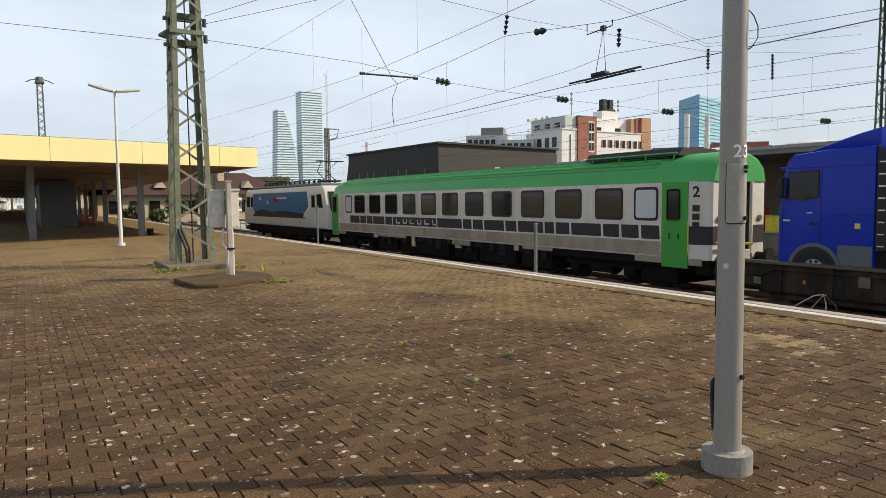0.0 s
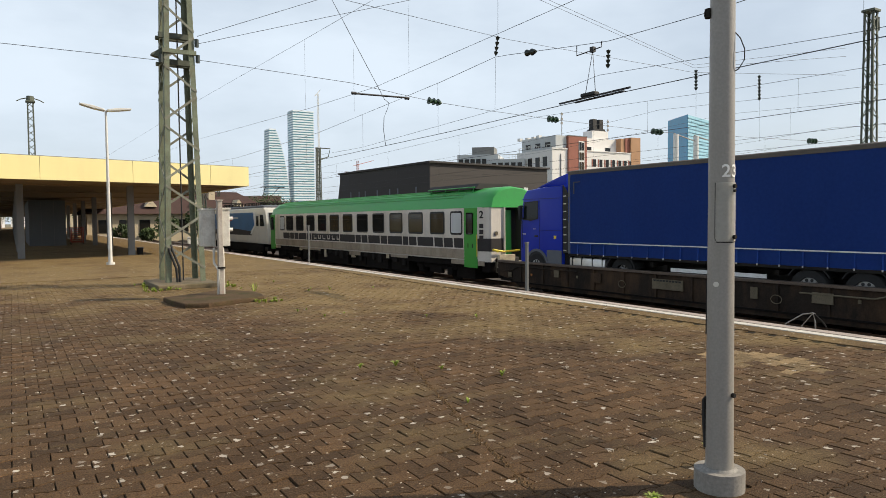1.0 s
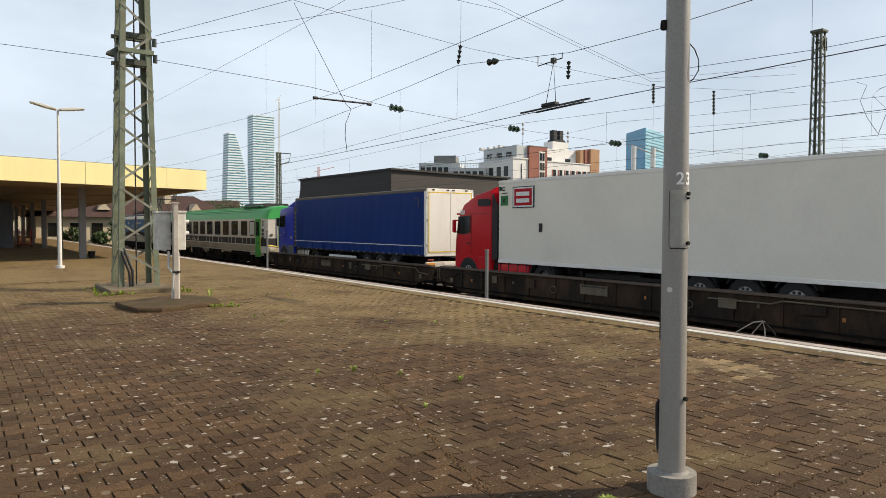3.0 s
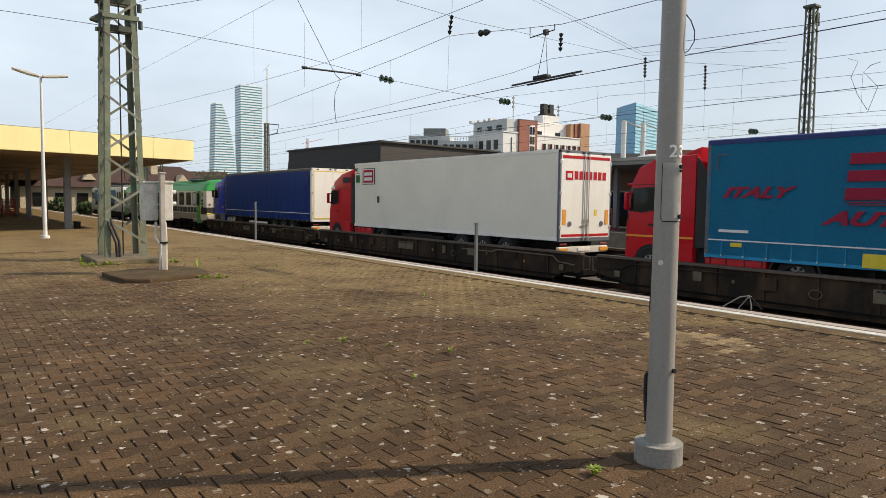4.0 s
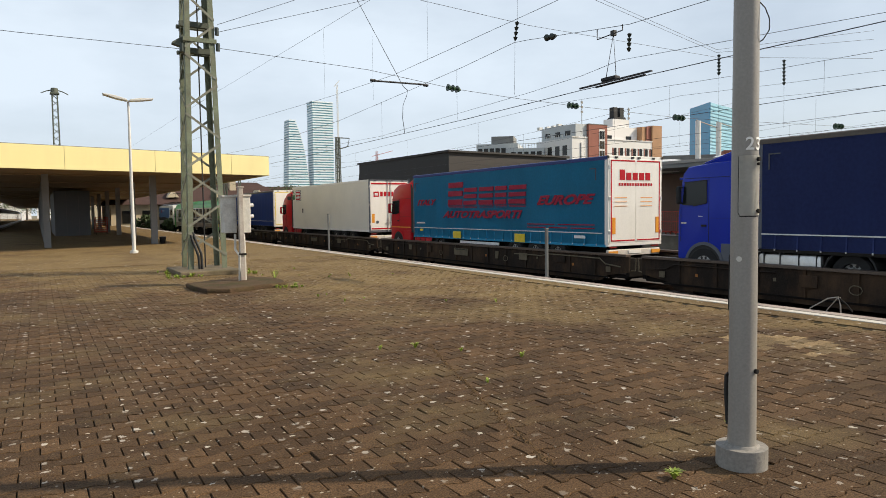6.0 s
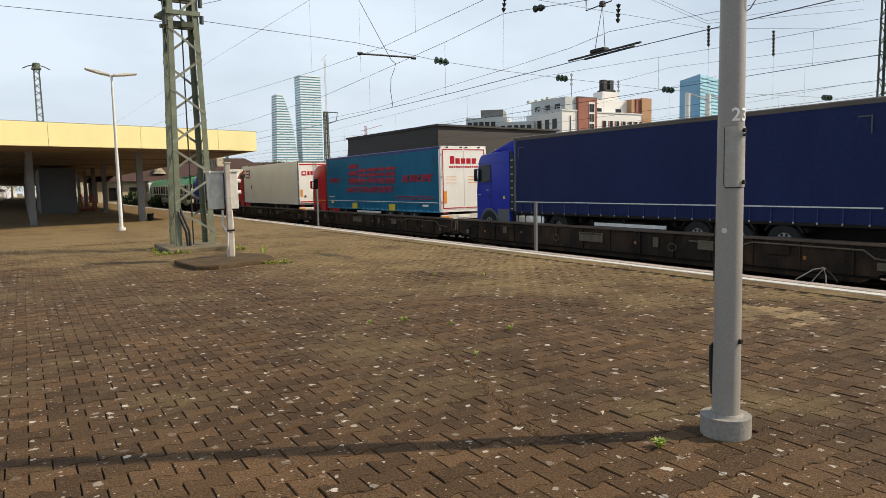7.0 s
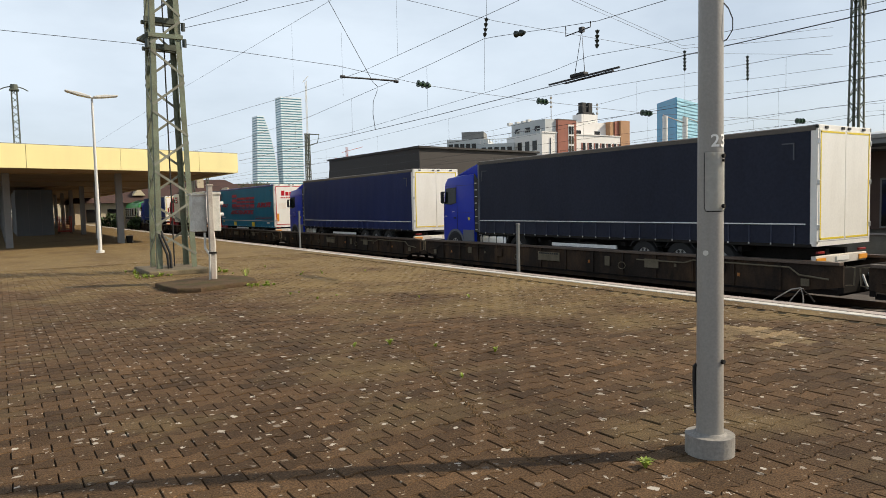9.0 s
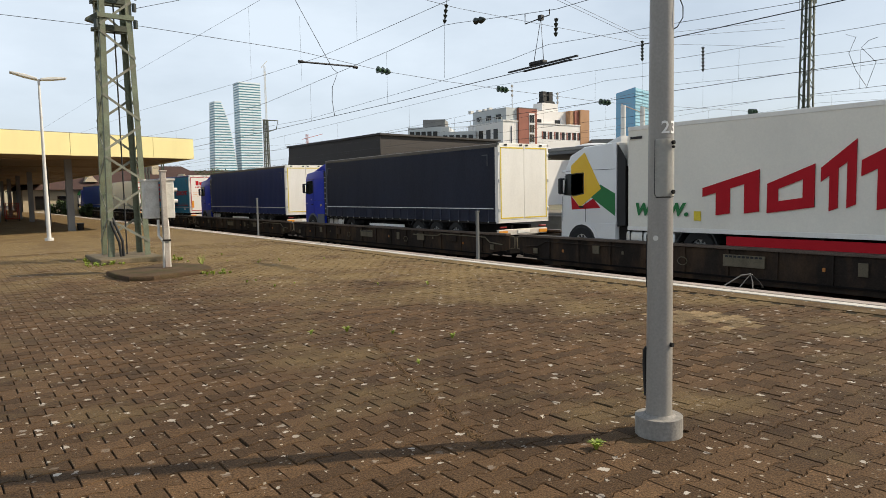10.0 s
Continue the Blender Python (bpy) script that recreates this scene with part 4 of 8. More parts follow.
def trailer_frame(t, white_guard=True):
    """What all the trailers share: chassis, axles, guards, rear bumper and lamps."""
    b = nb()
    for s in (-0.45, 0.45):
        box(b, (s - 0.06, 0.15, 1.05), (s + 0.06, 13.3, 1.36))
    for y in (2, 4, 6, 8, 10, 12):
        box(b, (-1.15, y, 1.25), (1.15, y + 0.12, 1.38))
    part("chassis", b, M["chassis"], t, "dark trailer chassis beams")
    for y in (2.6, 3.9, 5.2):
        for s in (-1, 1):
            road_wheel(t, s * 1.05, y, WZ, 0.49, 0.36)
        b = nb()
        rod(b, (-1.0, y, WZ), (1.0, y, WZ), 0.07, 8)
        part("axle", b, M["chassis"], t)
        for s in (-1, 1):
            b = nb()
            x0, x1 = sorted((s * 0.85, s * 1.25))
            arc = [(y + r * math.cos(a), WZ + r * math.sin(a)) for r, rng in ((0.6, range(2, 11)), (0.575, range(10, 1, -1)))
                   for a in [k * math.pi / 12 for k in rng]]
            prism(b, arc, "x", x0, x1)
            part("mudguard", b, M["black"], t)
    for s in (-1, 1):
        b = nb()
        box(b, (s * 0.95 - 0.05, 9.6, 0.45), (s * 0.95 + 0.05, 9.75, 1.3))
        box(b, (s * 0.95 - 0.14, 9.5, 0.42), (s * 0.95 + 0.14, 9.85, 0.46))
        part("landing_leg", b, M["chassis"], t, "folded landing leg")
        b = nb()
        x0, x1 = sorted((s * 1.18, s * 1.23))
        for z in (0.9, 1.14):
            box(b, (x0, 6.3, z), (x1, 9.3, z + 0.11), 0.01)
        part("side_guard", b, M["white_rail"] if white_guard else M["chassis"], t, "aluminium side guard rails")
    b = nb()
    box(b, (-1.22, 0.02, 1.0), (1.22, 0.14, 1.22), 0.02)
    part("rear_bumper", b, M["coach_white"], t, "white rear underrun bar")
    for s in (-1, 1):
        b = nb()
        box(b, (min(s * 1.15, s * 0.8), 0.0, 1.275), (max(s * 1.15, s * 0.85), 0.06, 1.33), 0.01)
        part("rear_light", b, M["taillamp"], t, "red rear light cluster")
        b = nb()
        box(b, (min(s * 1.21, s * 0.8), -0.004, 1.05), (max(s * 1.21, s * 0.8), 0.018, 1.17))
        part("marker_board", b, M["orange"], t)
    b = nb()
    box(b, (-0.3, -0.002, 1.07), (0.3, 0.019, 1.18))
    part("number_plate", b, M["trail_white"], t)
    box_y = 7.2
    b = nb()
    box(b, (-1.15, box_y, 0.9), (-0.6, box_y + 1.6, 1.3), 0.03)
    part("pallet_box", b, M["chassis"], t)


def rear_doors(t, z0, z1, door, frame_mat, border=None, border2=None, bars=0):
    for s in (-1, 1):
        b = nb()
        x0, x1 = sorted((s * 0.008, s * 1.2))
        box(b, (x0, -0.03, z0 + 0.06), (x1, 0.02, z1 - 0.1), 0.008)
        d = part("rear_door", b, M[door], t, "plain white rear door")
        if border:
            b = nb()
            w = 0.045
            for lo, hi in (((0.05, z0 + 0.1), (1.16, z0 + 0.1 + w)), ((0.05, z1 - 0.19), (1.16, z1 - 0.19 + w)), ((1.16 - w, z0 + 0.1), (1.16, z1 - 0.15))):
                xx = sorted((s * lo[0], s * hi[0]))
                box(b, (xx[0], -0.036, lo[1]), (xx[1], -0.029, hi[1]))
            part("reflective_tape", b, M[border], d, "reflective border tape")
        b = nb()
        for z in (z0 + 0.35, (z0 + z1) / 2, z1 - 0.45):
            box(b, (min(s * 1.18, s * 1.26), -0.05, z), (max(s * 1.18, s * 1.26), -0.01, z + 0.12), 0.01)
        part("hinge", b, M["chrome"], d)
        for k in range(bars):
            x = s * (0.1 + 0.16 * k)
            b = nb()
            rod(b, (x, -0.06, z0), (x, -0.06, z1 - 0.05), 0.018, 8)
            box(b, (x - 0.04, -0.07, (z0 + z1) / 2 - 0.9), (x + 0.04, -0.03, (z0 + z1) / 2 - 0.8))
            box(b, (x - 0.14, -0.08, z0 + 0.45), (x + 0.04, -0.06, z0 + 0.5))
            part("lock_bar", b, M["chrome"], d, "galvanised locking bar")
    b = nb()
    for s in (-1, 1):
        box(b, (min(s * 1.2, s * 1.265), -0.02, z0), (max(s * 1.2, s * 1.265), 0.12, z1), 0.008)
    box(b, (-1.265, -0.02, z1 - 0.1), (1.265, 0.12, z1), 0.008)
    box(b, (-1.265, -0.02, z0 - 0.06), (1.265, 0.12, z0 + 0.06), 0.008)
    part("rear_frame", b, M[frame_mat], t, "rear door frame")
    for x in (-0.9, -0.15, 0.15, 0.85):
        b = nb()
        box(b, (x - 0.06, -0.05, z1 - 0.09), (x + 0.06, -0.02, z1 - 0.03))
        part("door_keeper", b, M["black"], t)


def curtain_trailer(curtain, label, roof="trail_rail", rail_mat=None, tape="yellow_tape", z0=1.52, strip=0.36):
    t = thing("curtain_trailer", label, "semi-trailer", "trailers on the train")
    z1 = 4.36
    b = nb()
    box(b, (-1.22, 0.12, z0 + 0.03), (1.22, 13.58, z1 - 0.05))
    part("body", b, M["trail_white"], t, "trailer body")
    b = nb()
    prism(b, [(-1.275, z1 - 0.14), (-1.275, z1 - 0.03), (-1.2, z1), (1.2, z1), (1.275, z1 - 0.03), (1.275, z1 - 0.14)], "y", 0.02, 13.6)
    part("roof", b, M[roof], t, "roof with side rails")
    for s in (-1, 1):
        # hanging cloth with shallow billows
        b = nb()
        nx, nz = 56, 10
        grid = []
        for i in range(nx + 1):
            y = 0.14 + (13.44) * i / nx
            col = []
            for k in range(nz + 1):
                z = z0 - 0.02 + (z1 - 0.12 - z0) * k / nz
                q = 0.008 * math.sin(i * 1.9 + k * 0.35) + 0.012 * noise.noise((y * 0.7, z * 0.5, 3 * s))
                q *= min(1, k / 2) * min(1, (nz - k) / 2)
                col.append(b.verts.new((s * (1.262 + q), y, z)))
            grid.append(col)
        for i in range(nx):
            for k in range(nz):
                b.faces.new((grid[i][k], grid[i + 1][k], grid[i + 1][k + 1], grid[i][k + 1]))
        bmesh.ops.solidify(b, geom=b.faces[:], thickness=0.012)
        cl = part("curtain", b, M[curtain], t, "taut side curtain", smooth=True)
        if s < 0:
            b = nb()
            if strip:
                box(b, (-1.29, 0.25, z0 + strip), (-1.268, 13.5, z0 + strip + 0.032), 0.003)
                part("reflective_strip", b, M["white_rail"], cl, "white reflective strip")
            for i in range(22):
                y = 0.5 + i * 0.6
                b = nb()
                box(b, (-1.29, y, z0 - 0.03), (-1.272, y + 0.03, z0 + (strip or 0.4) - 0.02))
                st = part("strap", b, M[curtain], cl)
                b = nb()
                box(b, (-1.302, y - 0.003, z0 - 0.045), (-1.285, y + 0.033, z0 + 0.005), 0.004)
                part("buckle", b, M["chrome"], cl, "small steel buckle")
        b = nb()
        x0, x1 = sorted((s * 1.2, s * 1.275))
        box(b, (x0, 0.1, z0 - 0.09), (x1, 13.6, z0 - 0.01), 0.008)
        part("bottom_rail", b, M["chassis" if rail_mat is None else rail_mat], t)
        b = nb()
        box(b, (x0, 13.5, z0), (x1 + (0.004 if s > 0 else 0), 13.605, z1 - 0.13), 0.006)
        part("front_post", b, M["cab_grey"], t)
        b = nb()
        box(b, (x0, 0.0, z0), (x1, 0.14, z1 - 0.13), 0.006)
        part("rear_post", b, M["trail_white"], t, "white rear corner post")
    b = nb()
    box(b, (-1.25, 13.54, z0 - 0.1), (1.25, 13.62, z1 - 0.1), 0.02)
    part("front_wall", b, M["trail_white"], t)
    rear_doors(t, z0, z1, "trail_white", "trail_white", tape)
    trailer_frame(t)
    # corner markings on the cloth
    for y in (0.55, 13.3):
        b = nb()
        sg = 1 if y < 5 else -1
        ys = sorted((y, y + sg * 0.3))
        box(b, (-1.296, ys[0], z1 - 0.42), (-1.276, ys[1], z1 - 0.39))
        box(b, (-1.296, y - 0.015, z1 - 0.8), (-1.276, y + 0.015, z1 - 0.39))
        part("corner_mark", b, M["cab_grey"], t, "faint corner marking on the curtain")
    return t


def reefer_trailer(label, base="chassis", red_guard=False, bars=1):
    t = thing("box_trailer", label, "semi-trailer", "trailers on the train")
    z0, z1 = 1.45, 4.4
    b = nb()
    box(b, (-1.27, 0.05, z0), (1.27, 13.5, z1), 0.03)
    part("body", b, M["reefer"], t, "smooth white insulated box body")
    for s in (-1, 1):
        b = nb()
        x0, x1 = sorted((s * 1.265, s * 1.285))
        box(b, (x0, 0.05, z0 - 0.03), (x1, 13.5, z0 + 0.09), 0.006)
        box(b, (x0, 0.05, z1 - 0.1), (x1, 13.5, z1 + 0.01), 0.006)
        part("edge_rail", b, M["trail_white"], t, "pale aluminium edge rail")
    b = nb()
    box(b, (-0.9, 13.5, 2.9), (0.9, 13.85, 4.2), 0.06)
    part("cooling_unit", b, M["trail_white"], t, "cooling unit on the front wall")
    rear_doors(t, z0, z1, "trail_white", "cab_grey", None, bars=bars)
    trailer_frame(t, False)
    if red_guard:
        for s in (-1, 1):
            b = nb()
            x0, x1 = sorted((s * 1.19, s * 1.24))
            box(b, (x0, 5.9, 0.8), (x1, 10.4, 1.36), 0.02)
            part("side_skirt", b, M["red_sign"], t, "red side skirt panel")
    return t


def mark(t, name, mt, y0, y1, z0, z1, x=-1.3, label=""):
    """A thin painted patch on the side that faces the platform."""
    b = nb()
    box(b, (x, min(y0, y1), z0), (x + 0.02, max(y0, y1), z1))
    return part(name, b, M[mt], t, label)


def rear_mark(t, name, mt, x0, x1, z0, z1, y=-0.04):
    b = nb()
    box(b, (x0, y, z0), (x1, y + 0.012, z1))
    return part(name, b, M[mt], t)


def slab_sign(t, name, mt, strokes, y, z, w, h, x=-1.3, lean=0.0, label=""):
    """Plain shapes in place of a maker's name: strokes are quads in a unit box, drawn along -y."""
    b = nb()
    for k, quad in enumerate(strokes):
        prism(b, [(y - (u + lean * v) * w, z + v * h) for u, v in quad], "x", x - 0.002 * k, x + 0.02 + 0.001 * k)
    return part(name, b, M[mt], t, label)


PITCH = 18.75
WIDE = Matrix.Diagonal((1.75, 1, 1, 1))      # broad letters
wag = low_wagon()
joined(wag, -0.7)
for i in range(1, 6):
    joined(copy_thing(wag, pose(0, 0, 0)), -0.7 - PITCH * i)

# coupling gear on the free end of the first wagon
b = nb()
box(b, (-1.3, 18.2, 0.78), (-0.5, 18.34, 1.32), 0.02)
part("end_plate", b, M["cream_plate"], wag, "cream steel end plate")
b = nb()
tube(b, [(-1.3, 18.3, 1.44), (-1.2, 18.75, 1.5), (-0.6, 18.8, 1.4), (-0.1, 18.4, 1.46)], 0.04, 8)
part("yellow_bar", b, M["yellow_tape"], wag, "bent yellow coupling bar")
b = nb()
box(b, (-1.0, 18.34, 1.0), (-0.2, 18.6, 1.2), 0.03)
part("coupling_block", b, M["black"], wag)

# first lorry: bright blue curtains
joined(tractor("truck_blue", "deflector", "bright blue lorry tractor with roof deflector, on a low wagon", "truck_blue"), 0.0)
tr = curtain_trailer("curtain_blue", "blue curtain-sided semi-trailer with white rear doors")
joined(tr, 0.0)
# second lorry: red cab, white insulated box
cab2 = tractor("truck_red", "round", "dark red lorry tractor with grey roof edge, on a low wagon", "truck_red")
joined(cab2, -PITCH + 0.5)
lettering("fleet_number", "750", 0.22, M["white_rail"], cab2, Matrix.Translation((-1.246, 15.75, 3.28)) @ SIDE, 0.004, 0.1, 0.008)
b = nb()
prism(b, rounded_side(14.0, 14.75, 3.5, 3.78, 0.06), "x", -1.262, -1.235)
part("corner_trim", b, M["black"], cab2, "black trim at the cab's upper corner")
rf = reefer_trailer("white insulated box semi-trailer with red-edged rear doors")
joined(rf, -PITCH + 0.5)
bd = mark(rf, "badge", "belt", 12.7, 11.6, 3.4, 4.15, label="dark blue framed red badge")
mark(rf, "badge_field", "white_rail", 12.66, 11.64, 3.43, 4.12, -1.306)
mark(rf, "badge_field", "red_sign", 12.6, 11.7, 3.48, 4.07, -1.312)
slab_sign(rf, "badge_sign", "white_rail", [[(0, 0.62), (1, 0.62), (1, 1), (0, 1)], [(0, 0), (1, 0), (1, 0.38), (0, 0.38)]], 12.5, 3.58, 0.68, 0.38, -1.317)
mark(rf, "green_label", "green_sign", 13.35, 12.98, 3.5, 3.85, label="small green label")
lettering("word_frc", "FRC", 0.2, M["belt"], rf, Matrix.Translation((-1.29, 13.32, 4.1)) @ SIDE, 0.004, 0, 0.008)
lettering("label_letter", "d", 0.26, M["belt"], rf, Matrix.Translation((-1.304, 13.165, 3.68)) @ SIDE, 0.004, 0, 0.008)
mark(rf, "door_vent", "belt", 11.35, 11.2, 2.55, 2.85)
mark(rf, "text_bar", "belt", 13.3, 13.0, 3.93, 3.96)
rear_mark(rf, "red_band", "red_sign", -1.15, 1.15, 4.13, 4.22)
rear_mark(rf, "red_band", "red_sign", -1.15, 1.15, 1.56, 1.64)
rear_mark(rf, "badge", "red_sign", -1.0, -0.66, 3.42, 3.72)
rear_mark(rf, "badge_field", "white_rail", -0.93, -0.73, 3.5, 3.64, -0.046)
for k in range(7):
    rear_mark(rf, "sign_block", "red_sign", -0.58 + k * 0.23, -0.42 + k * 0.23, 3.45, 3.72)
for s in (-1, 1):
    rear_mark(rf, "orange_reflector", "orange", s * 1.04 - 0.08, s * 1.04 + 0.08, 1.95, 2.45)
    b = nb()
    rod(b, (s * 0.78, -0.05, 1.98), (s * 0.78, -0.03, 1.98), 0.085, 16)
    part("speed_disc", b, M["cab_grey"], rf)
rear_mark(rf, "yellow_label", "yellow_tape", 0.42, 0.54, 2.25, 2.45)
# third lorry: red cab, teal blue curtains with red words
joined(tractor("truck_red", "tall", "red lorry tractor with high roof and orange side stripe", "truck_red", "orange"), -2 * PITCH + 0.35)
tt = curtain_trailer("curtain_teal", "teal blue curtain-sided semi-trailer with faded red lettering", "curtain_navy", "curtain_teal", "red_sign", 1.4, 0.36)
joined(tt, -2 * PITCH + 0.35)
lettering("word_italy", "ITALY", 0.36, M["faded_red"], tt, Matrix.Translation((-1.297, 12.3, 2.98)) @ SIDE @ WIDE, 0.006, 0.4, 0.016)
lettering("word_europe", "EUROPE", 0.46, M["faded_red"], tt, Matrix.Translation((-1.297, 2.25, 2.92)) @ SIDE @ WIDE, 0.006, 0.4, 0.02)
lettering("word_autotrasporti", "AUTOTRASPORTI", 0.42, M["faded_red"], tt, Matrix.Translation((-1.297, 7.7, 2.4)) @ SIDE @ WIDE, 0.006, 0.4, 0.018)
# the haulier's name as plain striped blocks
for k, (w, h) in enumerate(((0.95, 1.0), (0.8, 0.72), (0.82, 0.72), (0.62, 0.72), (0.86, 0.72))):
    y = 10.2 - sum((1.32, 1.2, 1.2, 0.95, 1.25)[:k])
    w *= 1.28
    strokes = [[(0, 0), (1, 0), (1, 0.24), (0, 0.24)], [(0, 0.38), (1, 0.38), (1, 0.62), (0, 0.62)], [(0, 0.76), (1, 0.76), (1, 1), (0, 1)]]
    slab_sign(tt, "sign_block", "faded_red", strokes, y, 2.85, w, h, -1.297, 0.08, "plain red block of the haulier's sign")
    for j in range(3):
        b = nb()
        box(b, (-1.297, y - w - 0.05, 2.82 - 0.055 * j), (-1.28, y - 0.05 * j, 2.84 - 0.055 * j))
        part("sign_echo_line", b, M["faded_red"], tt)
for z, ws in ((2.05, ((4.3, 1.6), (2.5, 1.9))), (1.93, ((4.3, 1.1), (3.0, 1.0), (1.8, 1.2)))):
    for y, w in ws:
        mark(tt, "text_bar", "faded_red", y, y - w, z - 0.018, z + 0.018, -1.297)
mark(tt, "plate_bar", "white_rail", 13.2, 12.4, 1.98, 2.05, -1.297)
mark(tt, "yellow_patch", "yellow_tape", 9.75, 9.1, 1.35, 1.66, -1.312, "yellow corner patch on the curtain rave")
mark(tt, "yellow_patch", "yellow_tape", 5.1, 4.45, 1.33, 1.66, -1.312, "yellow corner patch on the curtain rave")
mark(tt, "white_label", "white_rail", 1.6, 1.05, 1.58, 1.68, -1.312)
mark(tt, "yellow_label", "yellow_tape", 12.85, 12.55, 1.62, 1.72, -1.312)
for k in range(5):
    rear_mark(tt, "sign_block", "red_sign", -0.75 + k * 0.3, -0.52 + k * 0.3, 3.55, 3.8 if k else 3.9)
for k in range(13):
    rear_mark(tt, "sign_block", "red_sign", -0.8 + k * 0.125, -0.72 + k * 0.125, 3.36, 3.45)
for k in range(3):
    for s in (-0.7, 0.5):
        rear_mark(tt, "text_bar", "orange", s - 0.28, s + 0.28, 2.95 - k * 0.14, 2.97 - k * 0.14)
rear_mark(tt, "orange_reflector", "orange", 0.95, 1.1, 1.75, 2.3)
rear_mark(tt, "orange_reflector", "orange", -1.1, -0.95, 1.75, 2.3)
# fourth and fifth lorries
joined(tractor("truck_blue", "deflector", "bright blue lorry tractor with roof deflector, on a low wagon", "truck_blue"), -3 * PITCH)
joined(curtain_trailer("curtain_navy", "navy curtain-sided semi-trailer with yellow-taped white doors"), -3 * PITCH)
joined(tractor("truck_blue", "deflector", "bright blue lorry tractor with roof deflector, on a low wagon", "truck_blue"), -4 * PITCH)
joined(curtain_trailer("curtain_black", "anthracite curtain-sided semi-trailer with yellow-taped white doors", strip=0.46), -4 * PITCH)
# sixth lorry: white cab with coloured bands, white box with large red sign
cab6 = tractor("truck_white", "tall", "white lorry tractor painted with yellow, green and red bands", "truck_white")
joined(cab6, -5 * PITCH - 0.55)
for k, (name, mt, quad) in enumerate((("yellow_band", "band_yellow", [(15.75, 3.39), (15.19, 3.78), (14.53, 2.65), (15.38, 2.08), (15.75, 2.47)]),
                       ("green_band", "green_sign", [(14.57, 2.78), (14.0, 2.5), (14.0, 1.83), (14.93, 2.39)]),
                       ("red_band", "red_sign", [(15.76, 2.44), (15.39, 2.07), (14.84, 2.35), (14.55, 2.06), (15.73, 2.0)]))):
    b = nb()
    prism(b, quad, "x", -1.252 + 0.003 * k, -1.236 + 0.002 * k)
    part(name, b, M[mt], cab6, "broad painted band")
rx = reefer_trailer("white box semi-trailer with a large red sign and red skirts", red_guard=True)
joined(rx, -5 * PITCH - 0.55)
lettering("word_www", "www.", 0.75, M["green_sign"], rx, Matrix.Translation((-1.302, 12.35, 2.1)) @ SIDE, 0.006, 0.2, 0.012)
mark(rx, "yellow_label", "yellow_tape", 11.3, 11.1, 1.75, 2.0)
N2 = [[(0, 0.62), (1.0, 1.0), (1.0, 0.78), (0, 0.42)], [(0, 0.0), (0.24, 0.03), (0.24, 0.66), (0, 0.6)], [(0.76, 0.1), (1.0, 0.13), (1.0, 0.95), (0.76, 0.85)], [(0, 0.0), (1.0, 0.13), (1.0, 0.35), (0, 0.22)]]
N1 = [[(0, 0.62), (1.0, 1.0), (1.0, 0.78), (0, 0.42)], [(0.25, 0.0), (0.5, 0.05), (0.5, 0.7), (0.25, 0.6)], [(0.75, 0.05), (1.0, 0.1), (1.0, 0.95), (0.75, 0.85)]]
for strokes, y, w, high in ((N1, 11.05, 1.55, 1.15), (N2, 9.3, 1.12, 1.15), (N1, 8.05, 0.75, 1.6), (N1, 7.2, 1.3, 1.75), (N2, 5.3, 1.5, 1.15), (N2, 3.5, 1.2, 1.15), (N1, 2.1, 1.2, 1.15)):
    slab_sign(rx, "sign_block", "red_sign", strokes, y, 1.9 + (11.05 - y) * 0.045, w, high, -1.305, 0.0, "plain dark red block of the haulier's sign")
mark(rx, "small_marks", "belt", 13.4, 13.0, 4.05, 4.12)


# -- coach --
def rounded(y0, y1, z0, z1, r=0.1):
    """Outline of a rectangle with round corners in the side plane."""
    pts = []
    for cy, cz, a0 in ((y1 - r, z1 - r, 0), (y0 + r, z1 - r, 90), (y0 + r, z0 + r, 180), (y1 - r, z0 + r, 270)):
        for k in range(5):
            a = radians(a0 + k * 22.5)
            pts.append((cy + r * math.cos(a), cz + r * math.sin(a)))
    return pts


